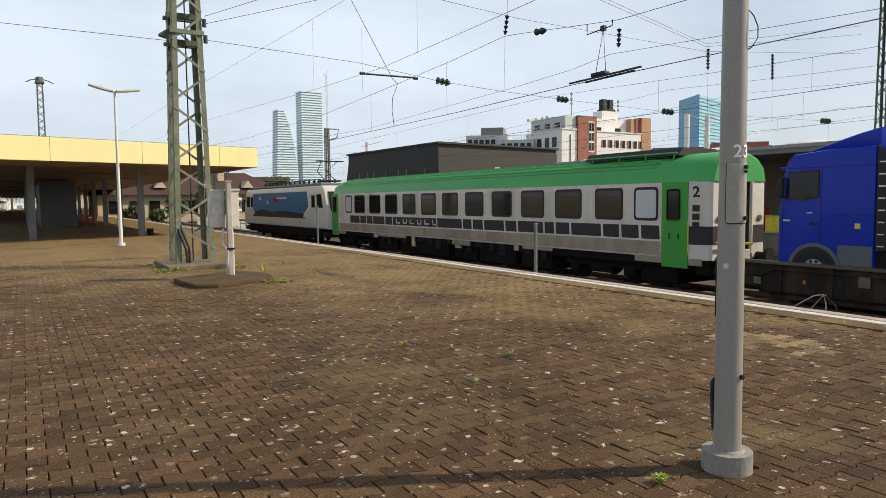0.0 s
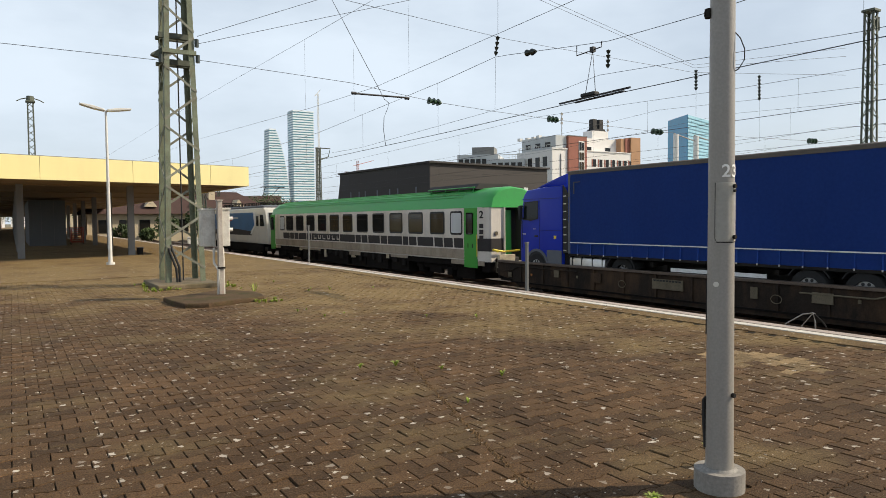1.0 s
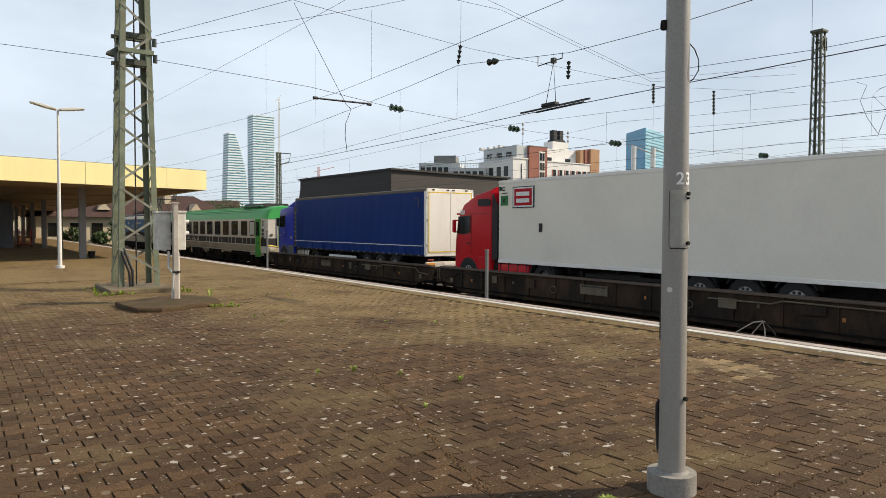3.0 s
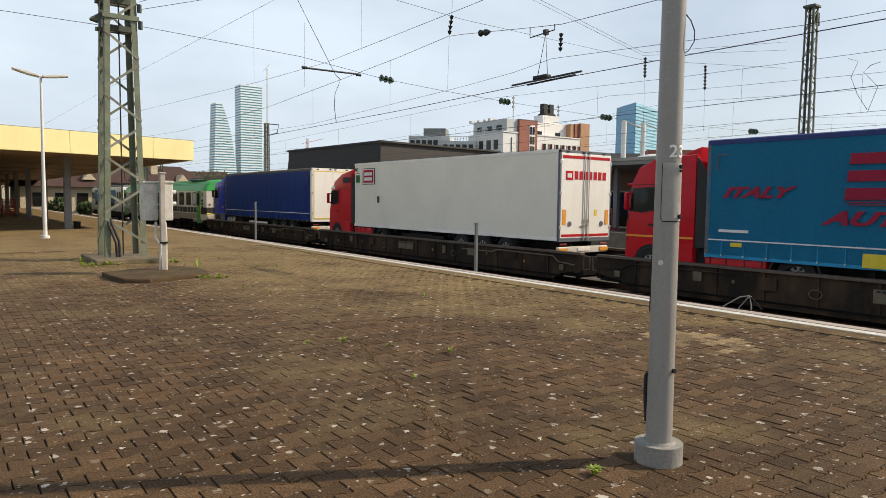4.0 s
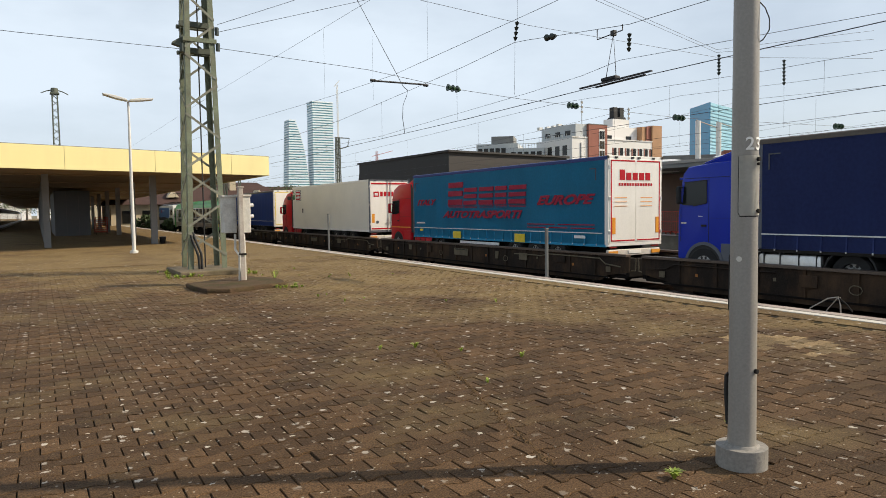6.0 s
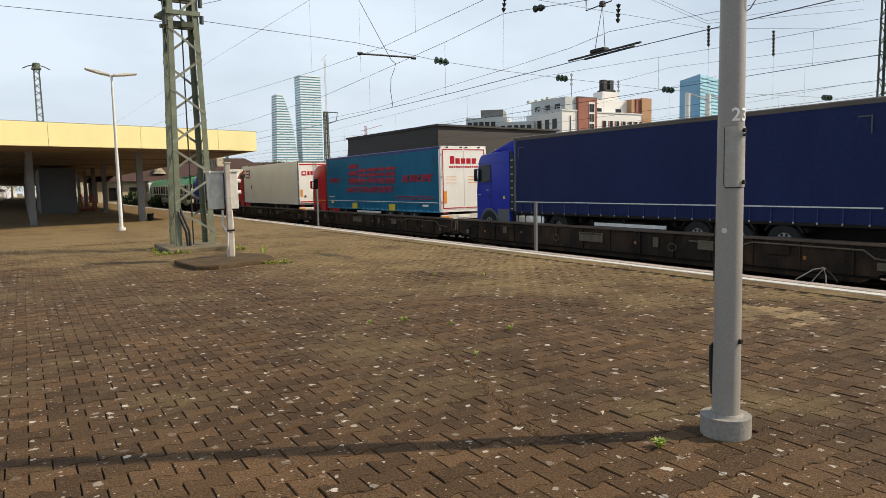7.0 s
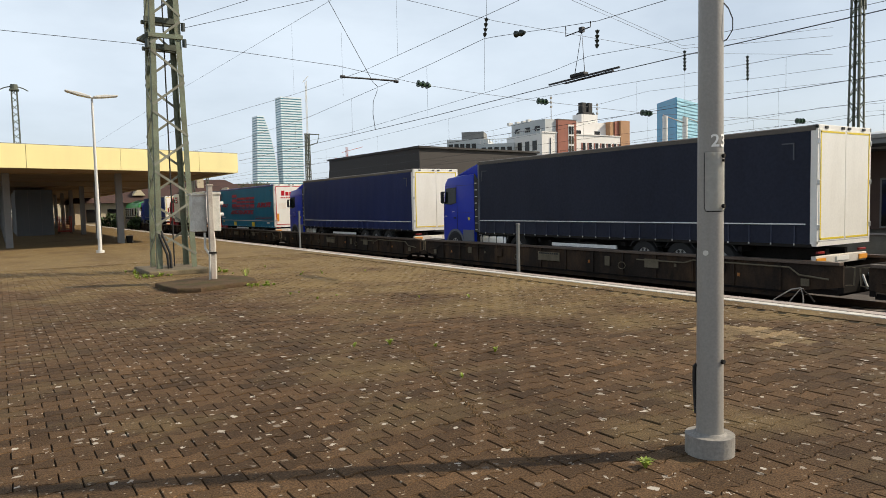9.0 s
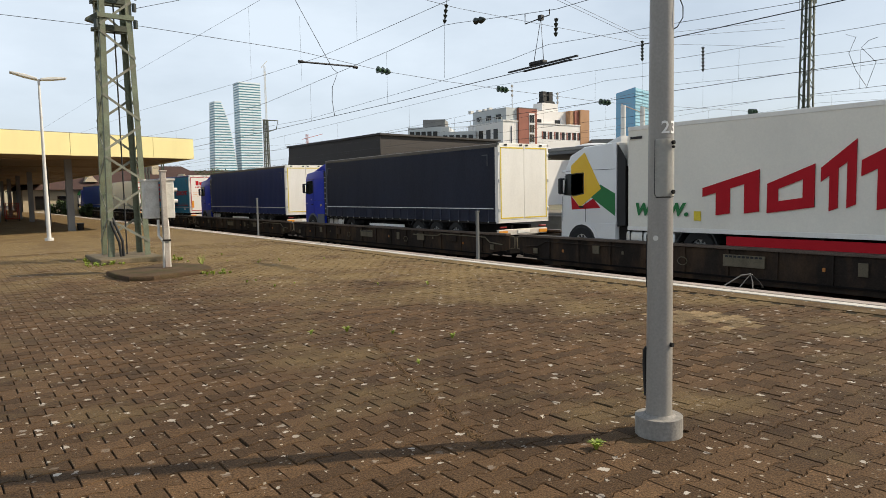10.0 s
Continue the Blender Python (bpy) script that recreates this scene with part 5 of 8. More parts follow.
def coach():
    c = thing("passenger_coach", "green and grimy white passenger coach with a dark band", "railway coach", "vehicles of the train")
    ln = 26.3
    prof = [(-1.38, 1.0), (-1.41, 1.1), (-1.41, 3.0), (-1.385, 3.2)]
    for k in range(0, 9):
        a = math.pi * k / 8
        prof.append((-1.36 * math.cos(a), 3.24 + 0.84 * math.sin(a) ** 0.8))
    prof += [(1.385, 3.2), (1.41, 3.0), (1.41, 1.1), (1.38, 1.0)]
    b = nb()
    prism(b, prof[:4] + [(-1.38, 3.21), (1.38, 3.21)] + prof[-4:], "y", -0.02, ln)
    part("body", b, M["coach_white"], c, "grimy white coach side walls")
    b = nb()
    roof = [p for p in prof if p[1] >= 3.2]
    # roof with rounded ends
    rings = []
    for y, s, d in ((-0.66, 0.7, -0.1), (-0.6, 0.77, -0.04), (-0.4, 0.88, -0.01), (0.02, 1.0, 0), (ln - 1.1, 1.0, 0), (ln - 0.5, 0.99, -0.04), (ln - 0.12, 0.94, -0.16), (ln, 0.86, -0.32)):
        rings.append([b.verts.new((px * (1.006 if s == 1 else 0.5 + s / 2), y, 3.19 + (pz - 3.19) * (1 + d))) for px, pz in roof])
    for r0, r1 in zip(rings[:-1], rings[1:]):
        for i in range(len(roof) - 1):
            b.faces.new((r0[i], r0[i + 1], r1[i + 1], r1[i]))
    b.faces.new(rings[0])
    b.faces.new(list(reversed(rings[-1])))
    rf_ = part("roof", b, M["coach_green"], c, "bright green rounded roof", smooth=True)
    for k in range(5):
        a = radians(24 + k * 11)
        b = nb()
        bar(b, (-1.37 * math.cos(a), 1.3, 3.25 + 0.84 * math.sin(a) ** 0.8), (-1.37 * math.cos(a), ln - 1.3, 3.25 + 0.84 * math.sin(a) ** 0.8), 0.03, 0.03)
        part("roof_rib", b, M["coach_green"], rf_)
    b = nb()
    prism(b, [(-0.95, 4.0), (-0.75, 4.24), (0.75, 4.24), (0.95, 4.0)], "y", 0.75, 4.7)
    part("roof_unit", b, M["belt"], c, "dark roof air-conditioning cover")
    b = nb()
    for y in (0.9, 2.0, 3.1, 4.3):
        rod(b, (-1.0, y, 3.85), (-0.9, y, 4.1), 0.025, 6)
    rod(b, (-0.95, 0.8, 4.08), (-0.95, 4.6, 4.08), 0.025, 6)
    part("roof_rail", b, M["coach_green"], c)
    windows = [(1.11, 2.0), (2.51, 3.69), (4.38, 5.68), (6.33, 7.62), (8.26, 9.53), (10.16, 11.47), (12.09, 13.36), (13.95, 15.26), (15.86, 17.12), (17.73, 19.05), (19.65, 20.96), (21.58, 22.9), (23.32, 24.18)]
    for s in (-1, 1):
        for k, (y0, y1) in enumerate(windows):
            ends = k in (0, len(windows) - 1)
            b = nb()
            x0, x1 = sorted((s * 1.418, s * 1.38))
            prism(b, rounded(y0 - 0.03, y1 + 0.03, 2.07, 3.08, 0.13), "x", x0, x1)
            fr = part("window", b, M["black"], c, "rubber-framed coach window")
            b = nb()
            x0, x1 = sorted((s * 1.424, s * 1.4))
            prism(b, rounded(y0 + 0.05, y1 - 0.05, 2.15, 3.0, 0.09), "x", x0, x1)
            # five panes carry a painted amber reflection in their colour
            part("pane", b, M["glass_white" if ends else ("glass_amber" if k in (1, 2, 3, 6, 7) else "glass")], fr, "frosted white pane" if ends else "dark reflecting pane")
            if not ends:
                b = nb()
                x0, x1 = sorted((s * 1.43, s * 1.42))
                box(b, (x0, y0 + 0.06, 2.78), (x1, y1 - 0.06, 2.8))
                part("transom", b, M["black"], fr)
        breaks = [0.96, 1.77, 2.58, 3.38, 4.9, 5.7, 6.31, 7.88, 8.68, 10.13, 10.96, 11.72, 13.85, 18.26, 19.11, 20.55, 21.37, 22.22, 23.59]
        for k, (y0, y1) in enumerate(zip(breaks[:-1], breaks[1:])):
            b = nb()
            x0, x1 = sorted((s * 1.417, s * 1.39))
            prism(b, [(y0 + 0.05, 1.52), (y1 - 0.06, 1.52), (y1 - 0.03, 1.93), (y0 + 0.08, 1.93)], "x", x0, x1)
            part("band_block", b, M["belt"], c, "dark panel of the waist band")
        # the operator's sign as plain pale strokes
        if s < 0:
            for k in range(6):
                y = 17.85 - k * 0.72
                b = nb()
                box(b, (-1.424, y - 0.42, 1.6), (-1.414, y, 1.67))
                box(b, (-1.424, y - 0.07, 1.6), (-1.414, y, 1.84))
                if k % 2:
                    box(b, (-1.424, y - 0.42, 1.6), (-1.414, y - 0.35, 1.84))
                part("sign_stroke", b, M["coach_white"], c, "pale stroke of the operator's sign")
        b = nb()
        x0, x1 = sorted((s * 1.426, s * 1.37))
        box(b, (x0, 0.0, 0.72), (x1, 0.95, 3.2), 0.015)
        d = part("entrance_door", b, M["coach_door"], c, "green folding entrance door")
        b = nb()
        x0, x1 = sorted((s * 1.436, s * 1.42))
        box(b, (x0, 0.28, 2.1), (x1, 0.72, 3.0), 0.06)
        part("door_window", b, M["glass"], d)
        b = nb()
        for y in (0.3, 0.62):
            box(b, (x0, y, 1.55), (x1, y + 0.05, 1.72))
        part("door_handle", b, M["black"], d)
        b = nb()
        x0, x1 = sorted((s * 1.426, s * 1.37))
        box(b, (x0, ln - 1.0, 0.72), (x1, ln - 0.05, 3.2), 0.015)
        d = part("entrance_door", b, M["coach_door"], c, "green folding entrance door")
        b = nb()
        x0, x1 = sorted((s * 1.436, s * 1.42))
        box(b, (x0, ln - 0.72, 2.1), (x1, ln - 0.28, 3.0), 0.06)
        part("door_window", b, M["glass"], d)
        b = nb()
        rod(b, (s * 1.45, -0.03, 1.2), (s * 1.45, -0.03, 2.1), 0.018, 6)
        part("grab_rail", b, M["yellow_tape"], c)
        b = nb()
        box(b, (min(s * 1.3, s * 1.2), 1.1, 0.74), (max(s * 1.3, s * 1.2), 25.2, 1.02), 0.02)
        part("sole_bar", b, M["wagon_black"], c, "grimy sole bar")
        for ya, yb, zs in ((-0.45, 2.0, 0.82), (5.9, 7.6, 0.88), (11.2, 12.6, 0.8), (16.9, 20.2, 0.88), (24.3, 26.2, 0.82)):
            b = nb()
            x0, x1 = sorted((s * 1.395, s * 1.35))
            box(b, (x0, ya, zs), (x1, yb, 1.015), 0.01)
            part("skirt_panel", b, M["coach_low"], c, "brown-stained white skirt panel")
        b = nb()
        box(b, (min(s * 1.414, s * 1.38), 0.98, 1.06), (max(s * 1.414, s * 1.38), 25.2, 1.46))
        part("lower_panel", b, M["coach_low"], c, "brown-stained lower side panel")
        # rows of small dark hangers and pipes under the floor
        for k in range(18):
            y = 6.3 + k * 0.82
            b = nb()
            x0, x1 = sorted((s * 1.33, s * 1.24))
            box(b, (x0, y, 0.52 + 0.13 * (k % 3)), (x1, y + 0.28 + 0.16 * (k % 2), 0.98), 0.02)
            part("hanger", b, M["cream_plate"] if k % 5 == 2 else M["chassis"], c)
    # tapering end walls either side of an open gangway
    for s in (-1, 1):
        b = nb()
        prism(b, [(s * 1.405, -0.021), (s * 1.23, -0.56), (s * 1.16, -0.63), (s * 0.52, -0.63), (s * 0.52, -0.021)], "z", 0.98, 3.21)
        part("end_wall", b, M["coach_white"], c, "white end wall beside the gangway")
        b = nb()
        prism(b, [(s * 1.413, -0.025), (s * 1.237, -0.563), (s * 1.163, -0.637), (s * 0.53, -0.637), (s * 0.53, -0.6), (s * 1.1, -0.5), (s * 1.25, -0.025)], "z", 1.42, 1.94)
        part("end_band", b, M["belt"], c, "dark band round the coach end")
        b = nb()
        box(b, (s * 0.52 - 0.03, -0.7, 0.95), (s * 0.52 + 0.03, -0.6, 3.2), 0.015)
        part("gangway_jamb", b, M["coach_white"], c)
    b = nb()
    box(b, (-0.5, -0.09, 0.95), (0.5, -0.03, 3.18))
    part("gangway_wall", b, M["belt"], c, "dark gangway interior")
    b = nb()
    box(b, (-0.515, -0.5, 1.0), (-0.46, -0.1, 3.15), 0.01)
    box(b, (-0.48, -0.2, 1.0), (0.2, -0.13, 3.1), 0.01)
    part("gangway_door", b, M["coach_green"], c, "green gangway door")
    b = nb()
    box(b, (0.49, -0.62, 0.98), (0.516, -0.1, 3.19))
    part("gangway_lining", b, M["belt"], c, "dark inner side of the gangway")
    b = nb()
    box(b, (-0.53, -0.72, 0.92), (0.53, -0.1, 0.99), 0.01)
    part("gangway_plate", b, M["cream_plate"], c, "worn footplate under the gangway")
    b = nb()
    box(b, (-1.25, -0.6, 0.55), (1.25, -0.1, 0.95), 0.04)
    part("end_gear", b, M["wagon_black"], c, "sooty gear under the coach end")
    for s in (-1, 1):
        b = nb()
        rod(b, (s * 0.93, -0.66, 2.15), (s * 0.93, -0.6, 2.15), 0.1, 16)
        lp = part("end_lamp", b, M["chrome"], c, "round end lamp")
        b = nb()
        rod(b, (s * 0.93, -0.68, 2.15), (s * 0.93, -0.655, 2.15), 0.075, 14)
        part("lens", b, M["wagon_plate"], lp)
    buffers(c, -0.6, -1)
    buffers(c, ln, 1)
    for y0, y1, w in ((0.6, 2.0, 1.1), (6.1, 7.9, 1.2), (8.2, 10.7, 1.25), (11.0, 12.8, 1.15), (13.1, 16.2, 1.25), (16.5, 18.0, 1.1), (18.2, 20.4, 1.2), (24.4, 25.6, 1.1)):
        b = nb()
        box(b, (-w, y0, 0.2), (w, y1, 0.95), 0.03)
        part("underfloor_box", b, M["wagon_black"], c, "grimy underfloor equipment box")
    bogie(c, 3.7)
    bogie(c, 22.7)
    lettering("class_number", "2", 0.42, M["black"], c, Matrix.Translation((-1.35, -0.21, 2.9)) @ pose(0, 0, 0, 90, 0, -72), 0.006, 0, 0.01)
    for k in range(3):
        b = nb()
        box(b, (-0.1, -0.09, 0), (0.1, 0.09, 0.01))
        pm = part("pictogram", b, M["belt"], c)
        pm.matrix_basis = Matrix.Translation((-1.35, -0.21, 2.45 - k * 0.24)) @ pose(0, 0, 0, 90, 0, -72)
    return c


joined(coach(), 18.85)


# -- locomotive --
def locomotive():
    c = thing("electric_locomotive", "silver electric locomotive with blue side panels and raised pantograph", "locomotive", "vehicles of the train")
    ln = 18.6
    b = nb()
    prism(b, [(0.0, 1.0), (ln, 1.0), (ln, 1.9), (ln - 0.55, 3.5), (ln - 0.9, 3.75), (0.9, 3.75), (0.55, 3.5), (0.0, 1.9)], "x", -1.46, 1.46, 0.12)
    part("body", b, M["loco_silver"], c, "silver locomotive body", smooth=True)
    for s in (-1, 1):
        b = nb()
        prism(b, [(4.2, 1.95), (15.7, 1.95), (16.2, 2.3), (15.9, 3.42), (3.3, 3.42), (3.0, 2.5)], "x", *sorted((s * 1.472, s * 1.44)))
        pn = part("side_panel", b, M["loco_blue"], c, "blue picture panel on the side")
        b = nb()
        prism(b, [(3.9, 1.62), (16.1, 1.62), (15.2, 2.0), (13.4, 2.22), (11, 2.0), (8.5, 2.12), (4.3, 1.95)], "x", *sorted((s * 1.482, s * 1.45)))
        part("panel_ridge", b, M["belt"], pn, "dark ridge shapes on the panel")
        b = nb()
        box(b, (min(s * 1.486, s * 1.45), 9.6, 2.75), (max(s * 1.486, s * 1.45), 10.3, 3.15), 0.05)
        part("panel_badge", b, M["red_sign"], pn, "red badge on the panel")
        b = nb()
        prism(b, [(2.9, 2.4), (4.0, 1.7), (4.3, 1.7), (3.2, 2.45), (3.45, 3.42), (3.15, 3.42)], "x", *sorted((s * 1.484, s * 1.45)))
        part("panel_swoosh", b, M["ice_white"], pn, "white swoosh at the panel's end")
        for k, (py, pz, pw) in enumerate(((13.4, 2.9, 1.0), (11.6, 2.6, 0.7), (7.6, 2.95, 2.4))):
            b = nb()
            prism(b, [(py, pz), (py + pw, pz + 0.05), (py + pw * 0.6, pz + 0.3), (py + pw * 0.5, pz + 0.12)] if k < 2 else [(py, pz), (py + pw, pz), (py + pw, pz + 0.12), (py, pz + 0.12)], "x", *sorted((s * 1.488, s * 1.45)))
            part("panel_shape", b, M["galv_light"], pn, "pale shape on the panel")
        b = nb()
        box(b, (min(s * 1.40, s * 1.2), 1.2, 0.42), (max(s * 1.40, s * 1.2), ln - 1.2, 1.0), 0.03)
        part("underframe_skirt", b, M["wagon_black"], c, "dark grimy underframe gear")
        for y in (2.0, ln - 2.7):
            b = nb()
            box(b, (min(s * 1.475, s * 1.44), y, 1.1), (max(s * 1.475, s * 1.44), y + 0.72, 3.3), 0.02)
            d = part("cab_door", b, M["loco_silver"], c, "cab door")
            b = nb()
            box(b, (min(s * 1.485, s * 1.46), y + 0.1, 2.35), (max(s * 1.485, s * 1.46), y + 0.62, 3.15), 0.04)
            part("door_window", b, M["glass"], d)
        for ya, yb in ((0.75, 1.75), (ln - 1.75, ln - 0.75)):
            b = nb()
            prism(b, [(ya, 2.35), (yb, 2.35), (yb, 3.2), (ya + (0.25 if ya < 5 else 0), 3.2)], "x", *sorted((s * 1.476, s * 1.44)))
            part("cab_window", b, M["glass"], c, "dark cab side window")
    for y, sg in ((0.0, -1), (ln, 1)):
        b = nb()
        prism(b, [(y + sg * -0.1, 2.15), (y - sg * 0.5, 3.35), (y - sg * 0.44, 3.37), (y - sg * 0.04 + sg * 0.02, 2.17)], "x", -1.2, 1.2)
        part("windscreen", b, M["glass"], c, "dark sloping windscreen")
        for s in (-1, 1):
            b = nb()
            rod(b, (s * 1.05, y - sg * 0.05, 1.55), (s * 1.05, y + sg * 0.05, 1.55), 0.14, 14)
            part("headlight", b, M["taillamp"] if sg < 0 else M["chrome"], c, "round lamp")
        buffers(c, y, sg)
    b = nb()
    box(b, (-1.25, 1.6, 3.75), (1.25, ln - 1.6, 3.95), 0.08)
    part("roof_cover", b, M["cab_grey"], c, "grey roof cover")
    b = nb()
    for y in range(3, 16):
        rod(b, (-0.7, y, 3.95), (-0.7, y, 4.2), 0.06, 8)
        rod(b, (0.5, y + 0.4, 3.95), (0.5, y + 0.4, 4.25), 0.05, 8)
    rod(b, (-0.7, 3, 4.2), (-0.7, 15, 4.2), 0.03, 6)
    part("roof_gear", b, M["chassis"], c, "dark roof gear with insulators and bus bars")
    for y, up in ((3.0, 1.25), (14.6, 0.25)):
        b = nb()
        for s in (-0.35, 0.35):
            tube(b, [(s, y, 4.15), (s, y + 1.4, 4.15 + up * 0.52), (s * 1.6, y + 0.1, 4.15 + up)], 0.03, 6)
        rod(b, (-0.95, y + 0.1, 4.15 + up), (0.95, y + 0.1, 4.15 + up), 0.03, 6)
        rod(b, (-0.9, y - 0.2, 4.15 + up), (0.9, y - 0.2, 4.15 + up), 0.03, 6)
        box(b, (-0.6, y - 0.5, 4.05), (0.6, y + 0.8, 4.14))
        part("pantograph", b, M["chassis"], c, "raised pantograph" if up > 1 else "folded pantograph")
    b = nb()
    box(b, (-1.3, 6.9, 0.25), (1.3, 11.7, 0.85), 0.05)
    part("underframe", b, M["wagon_black"], c, "dark transformer housing")
    b = nb()
    box(b, (-1.4, 0.1, 0.5), (1.4, 1.0, 0.8), 0.04)
    box(b, (-1.4, ln - 1.0, 0.5), (1.4, ln - 0.1, 0.8), 0.04)
    part("bufferbeam", b, M["chassis"], c)
    bogie(c, 4.2)
    bogie(c, ln - 4.2)
    return c


joined(locomotive(), 45.75)


# ---- things on the platform ----
def lattice(name, label, x, y, z0, top, base_w, top_w, group, material="mast", bays=9, leg=0.13, brace=0.06, deep=None, first=0.0):
    """A four-legged lattice mast that narrows upwards."""
    t = thing(name, label, "lattice mast", group, m=pose(x, y, z0))
    h = top - z0
    dp = deep or base_w

    def corner(sx, sy, z):
        f = z / h
        w = base_w + (top_w - base_w) * f
        d = dp + (top_w * dp / base_w - dp) * f
        return Vector((sx * w / 2, sy * d / 2, z))
    for sx in (-1, 1):
        for sy in (-1, 1):
            b = nb()
            ix, iy = Vector((-sx * leg / 2, 0, 0)), Vector((0, -sy * leg / 2, 0))
            bar(b, corner(sx, sy, 0) + ix, corner(sx, sy, h) + ix, leg, 0.016, (0, 1, 0))
            bar(b, corner(sx, sy, 0) + iy, corner(sx, sy, h) + iy, leg, 0.016, (1, 0, 0))
            part("leg", b, M[material], t, "rust-flecked angle iron leg")
    rise = (h - first) / bays
    gap = rise * 0.1
    for i in range(bays):
        za, zb = first + rise * i + gap, first + rise * (i + 1) - gap
        flip = 1 if i % 2 else -1
        for sy in (-1, 1):
            b = nb()
            f = flip * -sy
            off = Vector((0, sy * 0.015, 0))
            bar(b, corner(-f, sy, za) + off, corner(f, sy, zb) + off, brace, 0.012, (0, 1, 0))
            part("brace", b, M["mast_brace" if material == "mast" else material], t)
        for sx in (-1, 1):
            b = nb()
            f = flip * sx
            off = Vector((sx * 0.015, 0, 0))
            bar(b, corner(sx, f, za) + off, corner(sx, -f, zb) + off, brace, 0.012, (1, 0, 0))
            part("brace", b, M["mast_brace" if material == "mast" else material], t)
    return t


# slab under the near mast and mast itself
b = nb()
box(b, (2.95, 19.4, -0.02), (4.6, 21.8, 0.13), 0.03)
tagged(part("mast_foundation", b, M["foundation"]), "weathered concrete foundation slab under the lattice mast", "foundation")
mast = lattice("lattice_mast", "tall green-painted steel lattice mast with rust, on a concrete slab", 3.86, 20.77, 0.125, 14.0, 1.07, 0.53, "lattice masts", bays=16, leg=0.14, brace=0.065, first=0.3)
b = nb()
box(b, (-0.46, -0.46, 6.5), (0.46, -0.37, 6.62))
part("cross_bar", b, M["mast"], mast, "bolted cross bar")
for z in (6.25, 7.0):
    b = nb()
    box(b, (-0.48, -0.06, z), (0.48, 0.06, z + 0.16), 0.01)
    box(b, (-0.5, 0.3, z + 0.02), (0.5, 0.42, z + 0.12), 0.01)
    part("cross_bar", b, M["mast_far"], mast, "dark cross beam inside the mast")
b = nb()
prism(b, [(-0.44, 6.35), (-0.72, 6.42), (-0.72, 6.47), (-0.44, 6.66)], "y", -0.3, -0.1)
part("bracket", b, M["mast_far"], mast, "dark bracket plate")
for wx, wz in ((-0.5, 6.2), (0.5, 6.3), (0.48, 6.75)):
    b = nb()
    rod(b, (wx, -0.42, wz), (wx, -0.42, wz + 0.22), 0.06, 10)
    part("wire_clamp", b, M["insulator"], mast, "dark wire clamp")
b = nb()
tube(b, [(0.05, 0.1, 0.0), (0.05, 0.1, 9.0)], 0.02, 8)
tube(b, [(-0.25, -0.6, 0.0), (-0.28, -0.62, 0.4), (-0.42, -0.55, 0.85), (-0.5, -0.4, 1.3)], 0.035, 8)
tube(b, [(-0.18, -0.6, 0.0), (-0.2, -0.62, 0.45), (-0.35, -0.55, 0.9), (-0.45, -0.4, 1.35)], 0.035, 8)
part("cable", b, M["black"], mast, "black cables running up inside the mast")

# concrete kerb block in front of the mast
b = nb()
prism(b, [(2.75, 15.0), (3.2, 14.85), (3.9, 15.13), (4.6, 15.35), (4.72, 15.9), (4.75, 16.6), (4.2, 17.6), (3.4, 17.05), (2.6, 16.6), (2.62, 15.8)], "z", -0.02, 0.1, 0.03)
for v in b.verts:
    v.co += 0.035 * Vector((noise.noise(v.co * 3), noise.noise(v.co * 3 + Vector((9, 0, 0))), 0.5 * noise.noise(v.co * 2)))
tagged(part("kerb_island", b, M["kerb_dark"]), "low mossy concrete kerb island round a cable post", "kerb")

# switch cabinets on a post
cabp = thing("switch_cabinet", "two weathered grey switch cabinets on a concrete post", "cabinet", m=pose(3.88, 16.45, 0.1))
b = nb()
box(b, (-0.06, -0.06, 0), (0.06, 0.06, 2.25), 0.015)
part("post", b, M["cab_post"], cabp, "rust-stained pale square post")
for x0, x1, y, z0, z1 in ((-0.38, -0.06, 0.2, 1.15, 2.04), (0.02, 0.26, 0.12, 1.15, 2.06)):
    b = nb()
    box(b, (x0, y - 0.06, z0), (x1, y + 0.26, z1), 0.02)
    bx = part("housing", b, M["cabinet"], cabp, "stained grey steel housing")
    b = nb()
    box(b, (x0 - 0.02, y - 0.09, z1 - 0.03), (x1 + 0.02, y + 0.29, z1 + 0.02), 0.01)
    part("lid", b, M["cabinet"], bx)
    b = nb()
    box(b, (x0 + 0.05, y - 0.066, z0 + 0.08), (x1 - 0.05, y - 0.058, z1 - 0.1))
    part("door_panel", b, M["cabinet"], bx)
for z in (1.55, 1.82):
    b = nb()
    rod(b, (0.26, 0.2, z), (0.36, 0.2, z), 0.045, 10)
    part("cable_gland", b, M["galv_light"], cabp, "white cable gland")
b = nb()
tube(b, [(-0.12, 0.12, 1.12), (-0.14, 0.06, 0.75), (-0.07, -0.06, 0.6), (-0.07, 0.0, 0.0)], 0.03, 8)
tube(b, [(0.09, 0.12, 1.12), (0.09, 0.06, 0.8), (0.07, 0.0, 0.0)], 0.025, 8)
part("conduit", b, M["cabinet"], cabp)
b = nb()
box(b, (-0.09, -0.09, 0.62), (0.09, 0.09, 0.66))
part("clamp", b, M["chassis"], cabp)
b = nb()
box(b, (-0.08, -0.08, 2.235), (0.08, 0.08, 2.27), 0.01)
part("post_cap", b, M["cab_post"], cabp, "rusty post cap")

